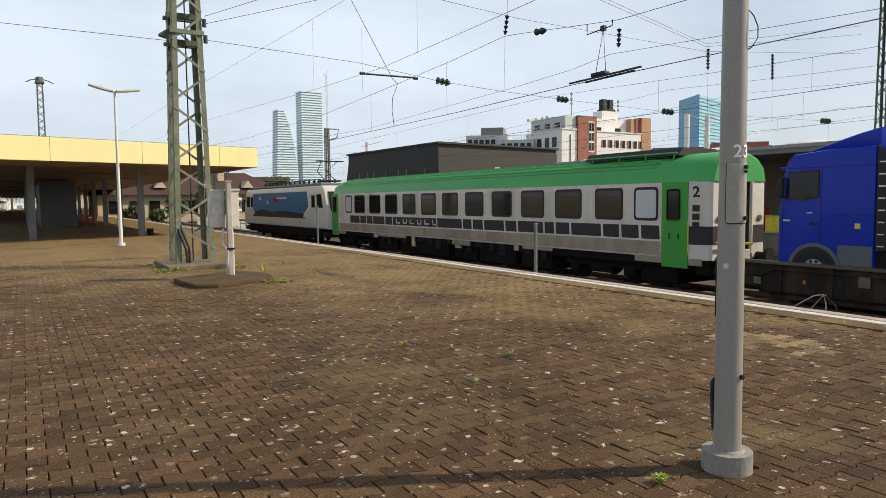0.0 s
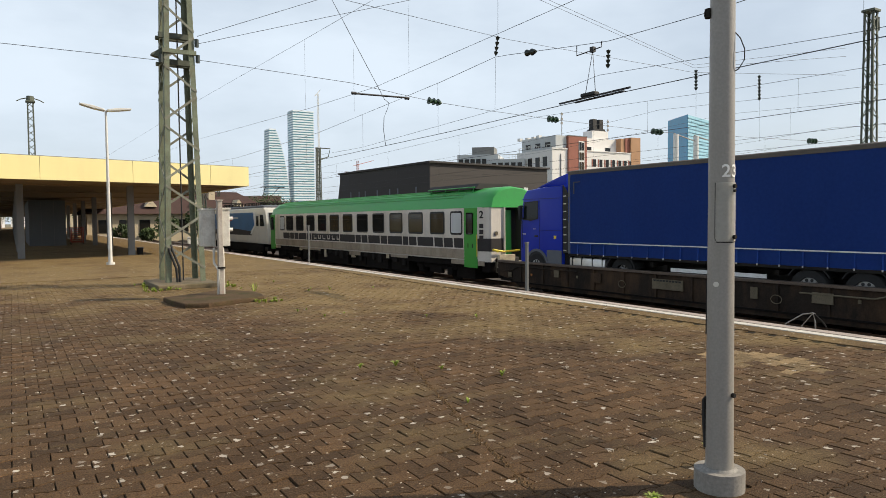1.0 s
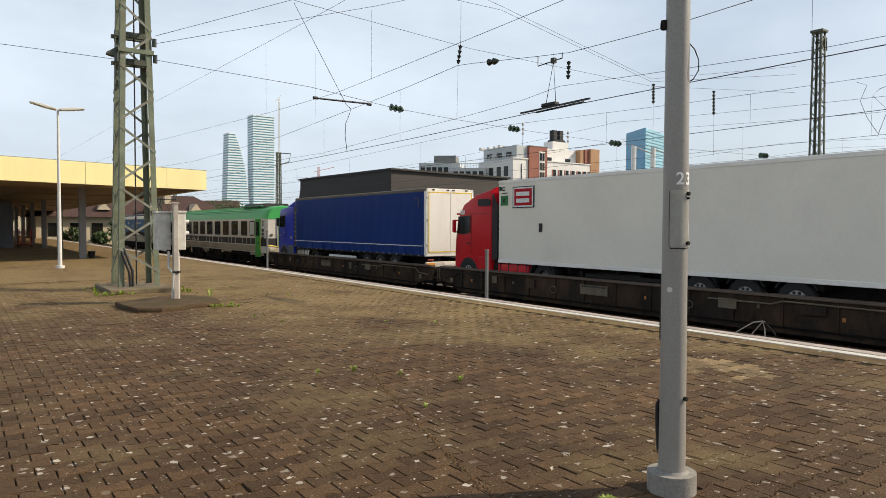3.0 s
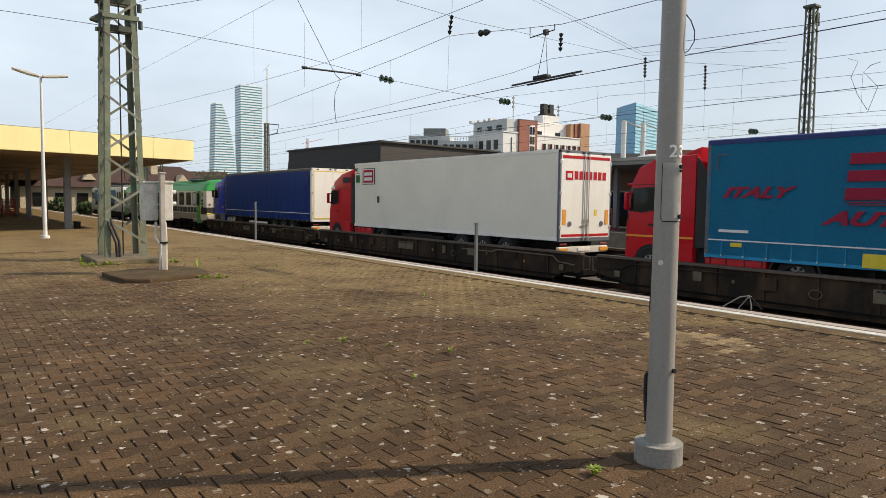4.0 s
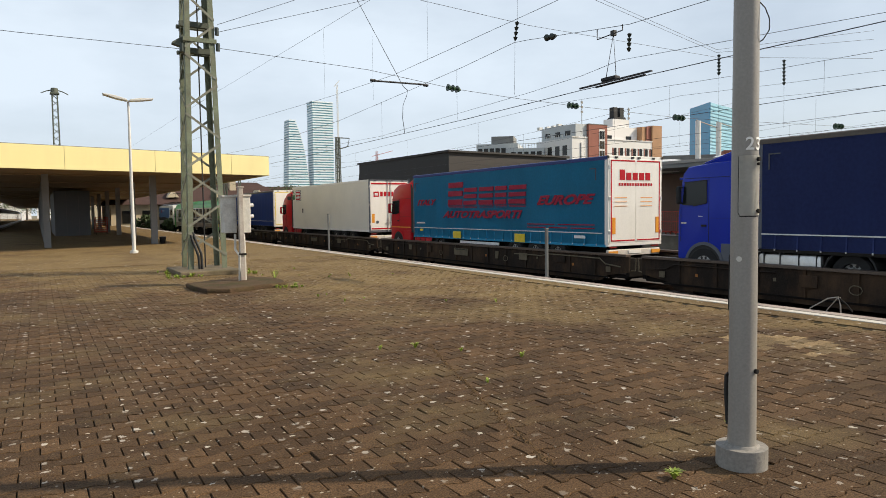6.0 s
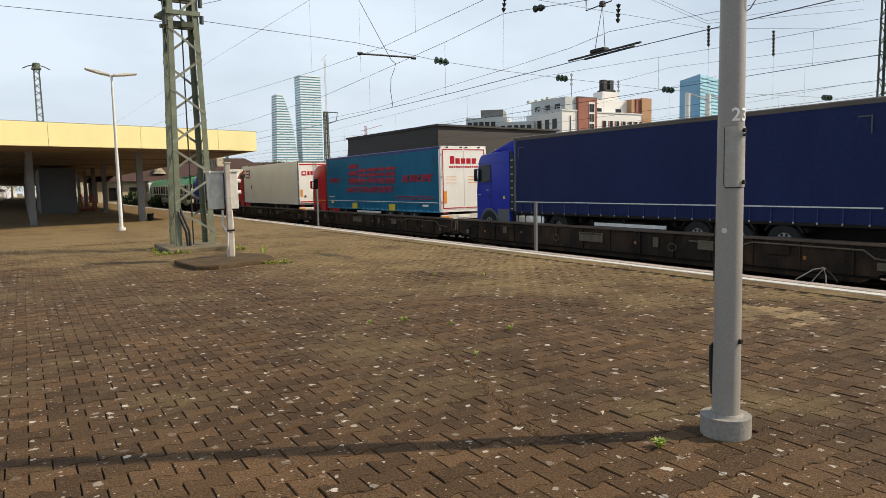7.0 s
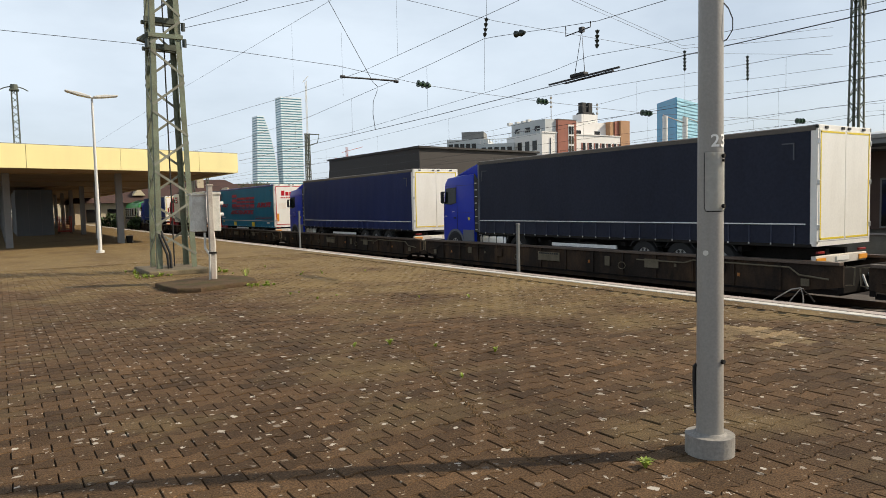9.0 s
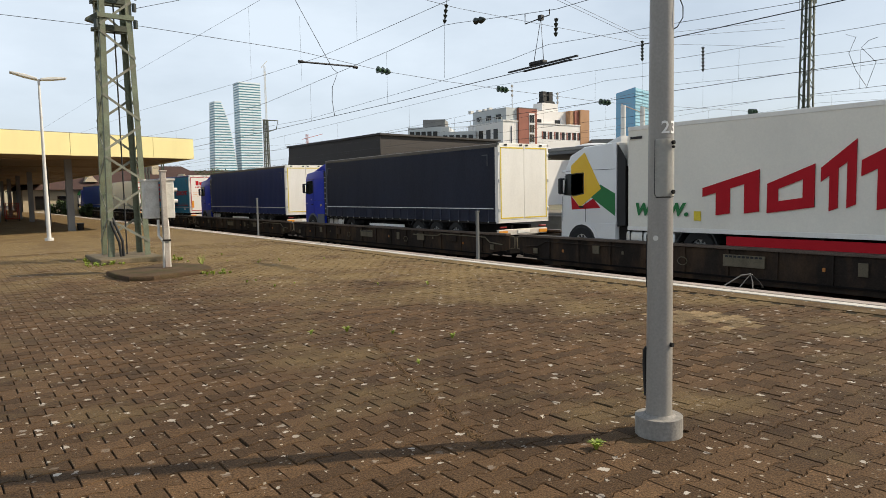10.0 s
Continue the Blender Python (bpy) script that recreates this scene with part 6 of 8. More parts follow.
# double-armed lamp post
lp = thing("platform_lamp", "slim white lamp post with two flat lamp heads", "lamp post", m=pose(3.29, 32.85, 0))
b = nb()
rod(b, (0, 0, 0), (0, 0, 6.72), 0.085, 14, 0.045)
part("pole", b, M["galv_light"], lp, "slender white pole", smooth=True)
b = nb()
rod(b, (0, 0, 0), (0, 0, 0.12), 0.17, 16)
part("foot", b, M["galv_light"], lp)
b = nb()
tube(b, [(-0.85, 0, 6.86), (0, 0, 6.7), (0.85, 0, 6.82)], 0.03, 8)
part("arm", b, M["galv_light"], lp)
for s in (-1, 1):
    b = nb()
    rise = 0.22 if s < 0 else 0.12
    prism(b, [(s * 0.06, 6.68), (s * 0.5, 6.68 + rise * 0.35), (s * 1.0, 6.68 + rise), (s * 1.02, 6.74 + rise), (s * 0.5, 6.79 + rise * 0.45), (s * 0.06, 6.76)], "y", -0.2, 0.2, 0.02)
    part("lamp_head", b, M["galv_light"], lp, "flat pale lamp head")

# near pole with the number
np_ = thing("numbered_pole", "thick grey steel pole with stencilled number on a concrete base", "pole", m=pose(3.693, 2.642, 0))
b = nb()
rod(b, (0, 0, -0.02), (0, 0, 0.135), 0.164, 40)
part("base", b, M["pole_base"], np_, "round grey concrete base with a chipped rim", smooth=True)
b = nb()
rod(b, (0, 0, 0.13), (0, 0, 0.15), 0.12, 32, 0.1)
part("collar", b, M["pole_base"], np_, smooth=True)
b = nb()
rod(b, (0, 0, 0.13), (0, 0, 8.5), 0.09, 48, 0.06)
part("shaft", b, M["galv"], np_, "dull grey tapered shaft", smooth=True)
eye_dir = Vector((-0.35 - 3.68, -0.25 - 2.66, 0)).normalized()
right = Vector((-eye_dir.y, eye_dir.x, 0))


def on_shaft(angle, z, out):
    """A point of the shaft's skin: angle in degrees from the side of the platform's middle, to the right."""
    d = eye_dir * math.cos(radians(angle)) + right * math.sin(radians(angle))
    r = 0.09 + (0.06 - 0.09) * (z - 0.13) / 8.37
    return d * (r + out) + Vector((0, 0, z))


# curved cover plate
b = nb()
cols = []
for k in range(13):
    a = -24 + k * 8.5
    col = []
    for z in (1.685, 1.705, 1.9, 2.055, 2.075):
        inset = 0.0 if z in (1.705, 1.9, 2.055) else 1.5 * (1 if k == 0 else (-1 if k == 12 else 0))
        col.append(b.verts.new(on_shaft(a + inset, z, 0.006)))
    cols.append(col)
for c0, c1 in zip(cols[:-1], cols[1:]):
    for k in range(4):
        b.faces.new((c0[k], c1[k], c1[k + 1], c0[k + 1]))
bmesh.ops.solidify(b, geom=b.faces[:], thickness=0.005)
cv = part("cover_plate", b, M["plate"], np_, "curved steel inspection cover", smooth=True)
b = nb()
edge = [on_shaft(-25, 2.07, 0.004), on_shaft(-25.5, 1.9, 0.004), on_shaft(-25, 1.705, 0.004), on_shaft(-18, 1.68, 0.004), on_shaft(10, 1.68, 0.004), on_shaft(50, 1.68, 0.004), on_shaft(78, 1.685, 0.004)]
tube(b, edge, 0.0035, 5)
part("shadow_gap", b, M["black"], cv)
for z in (1.715, 2.05):
    b = nb()
    rod(b, on_shaft(58, z, 0.0), on_shaft(58, z, 0.022), 0.014, 8)
    part("bolt", b, M["chassis"], cv, "dark hex bolt")
b = nb()
rod(b, on_shaft(58, 2.02, 0.0), on_shaft(58, 2.02, 0.02), 0.009, 8)
part("bolt", b, M["chassis"], cv)
b = nb()
rod(b, on_shaft(58, 0.655, 0.0), on_shaft(58, 0.655, 0.02), 0.016, 8)
part("bolt", b, M["chassis"], np_, "dark bolt")
for z, a in ((3.2, -80),):
    b = nb()
    rod(b, on_shaft(a, z, -0.005), on_shaft(a, z, 0.035), 0.02, 8)
    rod(b, on_shaft(a, z - 0.03, 0.01), on_shaft(a, z + 0.03, 0.01), 0.025, 8)
    part("cable_fitting", b, M["chassis"], np_, "rusty cable fitting")
b = nb()
tube(b, [on_shaft(80, 3.06, 0.0), on_shaft(84, 3.02, 0.03), on_shaft(86, 2.95, 0.055), on_shaft(86, 2.88, 0.055), on_shaft(82, 2.82, 0.02), on_shaft(80, 2.81, 0.0)], 0.004, 6)
part("cable_loop", b, M["black"], np_, "thin black cable loop")
b = nb()
tube(b, [on_shaft(-80, 0.62, 0.0), on_shaft(-92, 0.6, 0.012), on_shaft(-96, 0.5, 0.014), on_shaft(-94, 0.38, 0.008), on_shaft(-90, 0.27, 0.0)], 0.013, 8)
part("earth_cable", b, M["black"], np_, "black cable at the pole's foot")
b = nb()
tube(b, [on_shaft(-93, 1.42, 0.003), on_shaft(-93, 1.05, 0.003)], 0.005, 6)
part("seam", b, M["black"], np_)
b = nb()
rod(b, on_shaft(-20, 1.4, -0.002), on_shaft(-20, 1.4, 0.003), 0.018, 14)
part("sticker", b, M["plate"], np_, "round pale paint mark")
# stencilled digits, bent round the shaft
for digit, a0 in (("2", 20), ("3", 64)):
    cu = bpy.data.curves.new("digit", "FONT")
    cu.body, cu.size, cu.align_x, cu.align_y, cu.offset = digit, 0.116, "CENTER", "CENTER", 0.002
    tmp = new("digit", cu)
    me = bpy.data.meshes.new_from_object(tmp.evaluated_get(bpy.context.evaluated_depsgraph_get()))
    bpy.data.objects.remove(tmp)
    bb = nb()
    bb.from_mesh(me)
    bmesh.ops.subdivide_edges(bb, edges=bb.edges[:], cuts=1)
    for v in bb.verts:
        v.co = on_shaft(a0 + math.degrees(v.co.x / 0.083), 2.148 + v.co.y, 0.004)
    part("stencilled_digit", bb, M["digit"], np_, "white stencilled digit")

# slim posts behind the platform edge
for i, (y, z1, rnd) in enumerate(((28.5, 1.59, True), (13.35, 1.2, False))):
    po = thing("edge_post", "slim grey steel marker post standing beside the platform edge", "post", "posts beside the platform edge", m=pose(10.78, y, RAIL - 0.3))
    b = nb()
    box(b, (-0.035, -0.035, 0), (0.035, 0.035, z1 - RAIL + 0.3), 0.01)
    part("post", b, M["post"], po)
    b = nb()
    box(b, (-0.045, -0.045, z1 - RAIL + 0.3), (0.045, 0.045, z1 - RAIL + 0.34), 0.01)
    part("cap", b, M["post"], po)
# bent white hose or cable handle rising at the edge
hk = thing("bent_hose", "bent whitish hoses rising beside the platform edge", "hose", m=pose(10.8, 6.1, 0))
for pts, r in (([(0, 0.5, -0.5), (0, 0.35, 0.0), (0, 0.05, 0.2), (0, -0.12, 0.24), (0.02, -0.15, 0.1), (0.02, -0.18, -0.5)], 0.016), ([(0.03, 0.12, -0.5), (0.03, 0.08, 0.0), (0.03, -0.08, 0.2), (0.03, -0.14, 0.23)], 0.013), ([(0.02, -0.13, 0.22), (0.02, -0.26, 0.12), (0.02, -0.34, 0.02)], 0.02)):
    b = nb()
    tube(b, pts, r * 0.7, 8)
    part("hose", b, M["galv"] if r < 0.02 else M["chassis"], hk)

# ---- canopy ----
CY = 39.2


def front_y(x):
    """The canopy's front runs askew across the platform."""
    return CY - (11.35 - x) * 0.27


canopy = thing("canopy", "flat platform canopy with a bright yellow fascia and brown soffit", "canopy", kind="structure")
b = nb()
prism(b, [(-5.45, front_y(-5.45) + 0.06), (11.28, CY + 0.06), (11.28, 260), (-5.45, 260)], "z", 3.92, 4.88)
part("soffit", b, M["soffit"], canopy, "brown canopy soffit")
joints = [-5.5, -3.2, 0.85, 4.95, 9.05, 11.35]
for x0, x1 in zip(joints[:-1], joints[1:]):
    b = nb()
    xa, xb = x0 + 0.008, x1 - 0.008
    prism(b, [(xa, front_y(xa)), (xb, front_y(xb)), (xb, front_y(xb) + 0.05), (xa, front_y(xa) + 0.05)], "z", 3.86, 4.95)
    part("fascia_panel", b, M["yellow_fascia"], canopy, "bright yellow fascia panel")
for xx in (-5.5, 11.3):
    for k in range(14):
        b = nb()
        ya = front_y(xx) + 0.07 + k * 16
        box(b, (xx, ya, 3.86), (xx + 0.05, ya + 15.98, 4.95), 0.004)
        part("fascia_panel", b, M["yellow_fascia"], canopy)
b = nb()
prism(b, [(-5.55, front_y(-5.55) + 0.02), (11.36, CY + 0.02), (11.36, 260), (-5.55, 260)], "z", 4.94, 4.98)
part("roof_edge", b, M["roof_felt"], canopy, "grey roof felt and flashing")
for y in range(42, 200, 10):
    for x in (0.06, 5.4):
        b = nb()
        box(b, (x - 0.17, y - 0.17, -0.01), (x + 0.17, y + 0.17, 3.93), 0.02)
        col = part("column", b, M["column"], canopy, "square grey canopy column")
b = nb()
for y in range(42, 200, 10):
    box(b, (-5.0, y - 0.15, 3.87), (10.9, y + 0.15, 3.93))
part("beam", b, M["soffit"], canopy)
# waiting room block under the canopy
kiosk = thing("waiting_room", "plain grey panelled waiting room under the canopy", "kiosk")
b = nb()
box(b, (0.85, 64, -0.01), (3.45, 82, 3.7))
part("wall", b, M["kiosk"], kiosk)
for x in (0.85, 1.7, 2.6, 3.42):
    b = nb()
    box(b, (x, 63.96, 0.0), (x + 0.04, 64.02, 3.7))
    part("wall_joint", b, M["column"], kiosk)
# red luggage cage trolley
trolley = thing("luggage_trolley", "red wire cage luggage trolley under the canopy", "trolley", m=pose(4.4, 66.5, 0))
for x in (-0.45, 0.45):
    for y in (-0.8, 0.8):
        b = nb()
        rod(b, (x, y, 0.15), (x, y, 1.5), 0.04, 6)
        part("upright", b, M["red_paint"], trolley)
        b = nb()
        disc_wheel(b, (x, y, 0.1), 0.1, 0.05, 12)
        part("wheel", b, M["black"], trolley)
for k in range(8):
    b = nb()
    z = 0.25 + k * 0.17
    for x in (-0.45, 0.45):
        rod(b, (x, -0.8, z), (x, 0.8, z), 0.02, 5)
    for y in (-0.8, 0.8):
        rod(b, (-0.45, y, z), (0.45, y, z), 0.02, 5)
    part("cage_bar", b, M["red_paint"], trolley)
b = nb()
box(b, (-0.45, -0.8, 0.18), (0.45, 0.8, 0.23))
part("floor", b, M["red_paint"], trolley)
# litter bin by the column
bn = thing("litter_bin", "small dark litter bin beside a canopy column", "bin", m=pose(5.85, 42.1, 0))
b = nb()
rod(b, (0, 0, 0.0), (0, 0, 0.38), 0.14, 16, 0.19)
part("body", b, M["chassis"], bn, smooth=True)
b = nb()
rod(b, (0, 0, 0.38), (0, 0, 0.41), 0.2, 16)
part("rim", b, M["cab_grey"], bn)
# ---- standing white express train at the far side of the platform ----
ex = thing("express_train", "white express train with a dark windscreen, standing at the platform", "train", m=pose(TRACKS[3] + 0.12, 84.0, RAIL))
b = nb()
rings = []
for y, hw, z0, z1 in ((0.0, 1.05, 0.55, 1.75), (0.1, 1.2, 0.42, 2.0), (0.55, 1.3, 0.35, 2.75), (1.3, 1.38, 0.3, 3.55), (2.4, 1.43, 0.3, 3.85), (190, 1.45, 0.3, 3.85)):
    ring = []
    for k in range(16):
        a = 2 * math.pi * (k + 0.5) / 16
        cx, cz = math.cos(a), math.sin(a)
        px = math.copysign(abs(cx) ** 0.45, cx) * hw
        pz = (z0 + z1) / 2 + math.copysign(abs(cz) ** 0.55, cz) * (z1 - z0) / 2
        ring.append(b.verts.new((px, y, pz)))
    rings.append(ring)
for r0, r1 in zip(rings[:-1], rings[1:]):
    for k in range(16):
        b.faces.new((r0[k], r0[(k + 1) % 16], r1[(k + 1) % 16], r1[k]))
b.faces.new(rings[0])
part("body", b, M["ice_white"], ex, "smooth white body with rounded nose", smooth=True)
b = nb()
quad = [b.verts.new(p) for p in ((-0.78, 0.28, 2.42), (0.78, 0.28, 2.42), (0.62, 1.02, 3.36), (-0.62, 1.02, 3.36))]
b.faces.new(quad)
bmesh.ops.solidify(b, geom=b.faces[:], thickness=0.05)
part("windscreen", b, M["glass"], ex, "dark wide windscreen")
b = nb()
box(b, (-1.2, 0.05, 0.55), (1.2, 0.35, 0.72), 0.03)
part("red_stripe", b, M["red_sign"], ex, "red line under the nose")
for s in (-1, 1):
    b = nb()
    rod(b, (s * 0.85, -0.02, 1.5), (s * 0.85, 0.2, 1.5), 0.06, 14)
    part("headlight", b, M["headlamp"], ex, "lit headlight")
    # windows drawn taller than glazed: the extra black paints the side's shade
    for k in range(6):
        b = nb()
        x0, x1 = sorted((s * 1.46, s * 1.4))
        box(b, (x0, 3.2 + k * 27, 1.25), (x1, 29.6 + k * 27, 3.0), 0.02)
        part("window_band", b, M["glass"], ex, "dark window band, enlarged to paint in the shaded body side")


# ---- far platform behind the train ----
FX = 31.6
far_platform = thing("far_platform", "second island platform with a low grey wall", "platform", kind="structure")
b = nb()
box(b, (FX, -60, RAIL - 0.4), (FX + 9.5, 62, 0.02))
part("platform_body", b, M["concrete"], far_platform, "weathered concrete platform edge wall")
b = nb()
box(b, (FX - 0.08, -60, 0.02), (FX + 0.4, 62, 0.08), 0.01)
part("edge_course", b, M["edge"], far_platform)
far_canopy = thing("far_canopy", "grey flat canopy over the second platform with white rooflights", "canopy", kind="structure")
b = nb()
box(b, (FX - 0.3, -60, 3.95), (FX + 10, 36, 4.3), 0.02)
part("roof_slab", b, M["roof_felt"], far_canopy, "dark grey canopy roof")
b = nb()
box(b, (FX - 0.36, -60, 4.18), (FX - 0.28, 36, 4.36), 0.01)
part("gutter", b, M["galv"], far_canopy, "pale metal gutter")
for y in range(-20, 36, 5):
    b = nb()
    bmesh.ops.create_uvsphere(b, u_segments=16, v_segments=8, radius=1.0, matrix=Matrix.Translation((FX + 2.6, y, 4.3)) @ Matrix.Diagonal((1.4, 1.7, 0.42, 1)))
    part("rooflight", b, M["dome"], far_canopy, "white domed rooflight", smooth=True)
for y in range(-20, 36, 8):
    b = nb()
    box(b, (FX + 2.4, y - 0.15, 0.0), (FX + 2.7, y + 0.15, 3.97), 0.02)
    part("column", b, M["column"], far_canopy)
b = nb()
box(b, (FX + 5.2, -40, 0.0), (FX + 5.6, 34, 3.97))
structure("wall_far_platform", b, mat("brown_tiled_wall", (0.12, 0.07, 0.05), 0.6, 0, 0.25, 1.2, 0.1), "brown wall of the rooms on the second platform", "wall")
for y in (-9.0, 3.5, 14.5, 20.0, 29.0):
    dr = thing("wall_window", "dark glazed door in the brown wall", "door", "doors in the brown wall", "structure")
    b = nb()
    box(b, (FX + 5.12, y, 0.1), (FX + 5.2, y + 2.0, 2.6), 0.01)
    part("frame", b, M["galv"], dr)
    b = nb()
    box(b, (FX + 5.09, y + 0.1, 0.2), (FX + 5.13, y + 0.95, 2.5))
    part("pane", b, M["tower_blue"] if y == 20.0 else M["glass"], dr)
    b = nb()
    box(b, (FX + 5.09, y + 1.05, 0.2), (FX + 5.13, y + 1.9, 2.5))
    part("pane", b, M["glass"], dr)
for (y, mt, h) in ((21.75, "red_paint", 1.25), (21.2, "yellow_tape", 0.8), (20.75, "yellow_tape", 0.78), (20.95, "green_sign", 1.2)):
    rb = thing("recycling_bin", "coloured recycling bin on the second platform", "bin", "recycling bins", m=pose(33.0 + (0.6 if mt == "green_sign" else 0), y, 0.02))
    b = nb()
    box(b, (-0.25, -0.24, 0), (0.25, 0.2, h), 0.03)
    part("body", b, M[mt], rb)
    b = nb()
    box(b, (-0.27, -0.26, h), (0.27, 0.22, h + 0.06), 0.02)
    part("lid", b, M[mt], rb)
for y0 in (19.4, 27.4, 28.6):
    fence = thing("red_cage_trolley", "red cage trolley on the second platform", "trolley", "red trolleys", m=pose(33.0, y0, 0.02))
    for k in range(8):
        b = nb()
        rod(b, (0, k * 0.15, 0.2), (0, k * 0.15, 1.4), 0.02, 5)
        part("cage_bar", b, M["red_paint"], fence)
    b = nb()
    for z in (0.2, 0.8, 1.4):
        rod(b, (0, -0.02, z), (0, 1.08, z), 0.025, 5)
    part("frame", b, M["red_paint"], fence)
    b = nb()
    box(b, (0, 0, 0.12), (0.7, 1.05, 0.2))
    for wy in (0.12, 0.92):
        for wx in (0.1, 0.6):
            rod(b, (wx, wy, 0), (wx, wy, 0.14), 0.05, 6)
    part("floor", b, M["red_paint"], fence)


# ---- buildings ----
def windows_on(parent, origin, along, out, cols, z_list, w, h, material="glass"):
    """Set-in windows in a row: origin on the wall, along and out as unit vectors."""
    o, a, n = Vector(origin), Vector(along), Vector(out)
    for z in z_list:
        for c in cols:
            p = o + a * c + Vector((0, 0, z))
            b = nb()
            for s0, s1, d0, d1, zz0, zz1 in ((-w / 2, w / 2, -0.05, 0.06, -h / 2, h / 2),):
                vs = [p + a * s + n * d + Vector((0, 0, k)) for s in (s0, s1) for d in (d0, d1) for k in (zz0, zz1)]
                v = [b.verts.new(q) for q in vs]
                for q in ((0, 1, 3, 2), (4, 6, 7, 5), (0, 4, 5, 1), (2, 3, 7, 6), (0, 2, 6, 4), (1, 5, 7, 3)):
                    b.faces.new([v[i] for i in q])
            part("window", b, M[material], parent)


dk = thing("dark_clad_building", "long low flat-roofed building clad in dark brown panels", "building")
b = nb()
v = [(42.3, 70.0), (63.0, 72.7), (61.5, 97.0), (41.6, 94.5)]
prism(b, v, "z", RAIL - 0.5, 8.6)
part("wall", b, M["brown_clad"], dk, "dark brown cladding")
# thin sheet over the side wall, its shade painted in by the darker copy
b = nb()
prism(b, [(42.2, 69.9), (42.26, 69.94), (41.5, 94.6), (41.44, 94.6)], "z", RAIL - 0.5, 8.6)
part("side_wall", b, M["dark_clad"], dk, "end cladding in a darker copy, its shade painted in")
b = nb()
prism(b, [(94.4, RAIL - 0.5), (97.5, RAIL - 0.5), (94.4, 8.55)], "x", 41.5, 61.0)
part("sloping_end", b, M["dark_clad"], dk)
b = nb()
prism(b, [(42.0, 69.6), (63.3, 72.4), (61.8, 97.2), (41.2, 94.8)], "z", 8.6, 8.82)
part("parapet", b, M["dark_clad"], dk, "thin dark parapet")
al = Vector((-0.7, 24.5, 0)).normalized()
windows_on(dk, (42.2, 70.0, 0), al, (-1, -0.03, 0), (3.0, 7.5, 9.6, 13.0, 16.5, 18.4, 21.0), (4.9,), 0.3, 1.9, "cab_grey")
al2 = Vector((20.7, 2.7, 0)).normalized()
windows_on(dk, (42.3, 70.0, 0), al2, Vector((0.13, -1, 0)).normalized(), (9.6, 13.2, 16.6), (5.2,), 0.8, 1.6, "grey_render")

# white and brick complex: laid out along u, with depth w away from the platform
BO, BU, BW = Vector((94.2, 100.1, 0)), Vector((0.728, -0.686, 0)), Vector((0.686, 0.728, 0))


def slab(parent, name, mt, u0, u1, w0, w1, z0, z1, label=""):
    b = nb()
    c = [BO + BU * u + BW * w for u, w in ((u0, w0), (u1, w0), (u1, w1), (u0, w1))]
    prism(b, [(p.x, p.y) for p in c], "z", z0, z1)
    return part(name, b, M[mt], parent, label)


wb = thing("white_office_block", "white rendered office complex with a brick stair tower", "building")


def block(parent, name, mt, x0, x1, y0, y1, z0, z1, label=""):
    b = nb()
    box(b, (x0, y0, z0), (x1, y1, z1))
    return part(name, b, M[mt], parent, label)


G0 = RAIL - 0.5
block(wb, "wall", "white_render", 87.8, 91.7, 99.7, 110.5, G0, 15.1, "white rendered block")
block(wb, "upper_floor", "grey_render", 88.9, 91.7, 99.95, 110.2, 15.1, 17.8, "set-back pale upper floor")
block(wb, "brick_tower", "brick_red", 91.75, 96.6, 99.4, 104.5, G0, 17.75, "red brick stair tower")
block(wb, "wall", "white_render", 96.65, 111.2, 99.7, 112, G0, 15.0, "white rendered wing")
block(wb, "upper_floor", "white_render", 96.9, 108.9, 101.5, 110, 15.0, 17.9, "white set-back upper floor")
block(wb, "end_tower", "ochre", 107.0, 108.1, 100.2, 106, 15.0, 18.1, "brown end tower")
block(wb, "end_panel", "brick_red", 108.15, 109.4, 100.0, 106, 15.0, 18.2, "red panel of the end tower")
block(wb, "end_tower", "ochre", 109.45, 112.2, 99.6, 106, G0, 18.4, "ochre end tower")
st = block(wb, "chimney_base", "white_render", 100.6, 105.2, 102.0, 104.6, 17.9, 19.6, "white chimney stack")
b = nb()
prism(b, [(101.2, 19.6), (104.8, 19.6), (104.4, 20.1), (101.6, 20.1)], "y", 102.3, 104.3)
part("flue_cap", b, M["black"], st, "black sloping flue cap")
for x in (102.1, 103.9):
    b = nb()
    box(b, (x - 0.55, 102.7, 20.05), (x + 0.55, 103.9, 22.1), 0.05)
    part("flue", b, M["black"], st, "black square chimney flue")
block(wb, "parapet", "white_render", 87.7, 91.7, 99.55, 99.8, 15.1, 15.35)
block(wb, "parapet", "white_render", 96.65, 109.4, 99.55, 99.8, 15.0, 15.2)
block(wb, "coping", "roof_felt", 91.7, 96.65, 99.35, 104.5, 17.75, 17.9)
EX, EY = Vector((1, 0, 0)), Vector((0, 1, 0))
windows_on(wb, (96.65, 99.7, 0), EX, -EY, (2.3, 4.1, 5.9, 7.7, 9.5, 11.1, 12.7), (12.75, 9.4), 0.75, 1.5)
windows_on(wb, (96.65, 99.7, 0), EX, -EY, (1.7, 3.4, 5.2, 7.0, 8.8, 10.5, 12.1), (12.75,), 0.3, 1.5, "brick_red")
windows_on(wb, (87.8, 99.7, 0), EY, -EX, (2.1, 4.3, 6.6, 9.2), (12.8, 9.4), 1.25, 1.9)
windows_on(wb, (88.9, 100.2, 0), EY, -EX, (2.0, 5.0, 8.0), (16.2,), 1.5, 0.9)
windows_on(wb, (91.75, 99.4, 0), EX, -EY, (3.4,), (13.9,), 1.5, 6.0, "white_render")
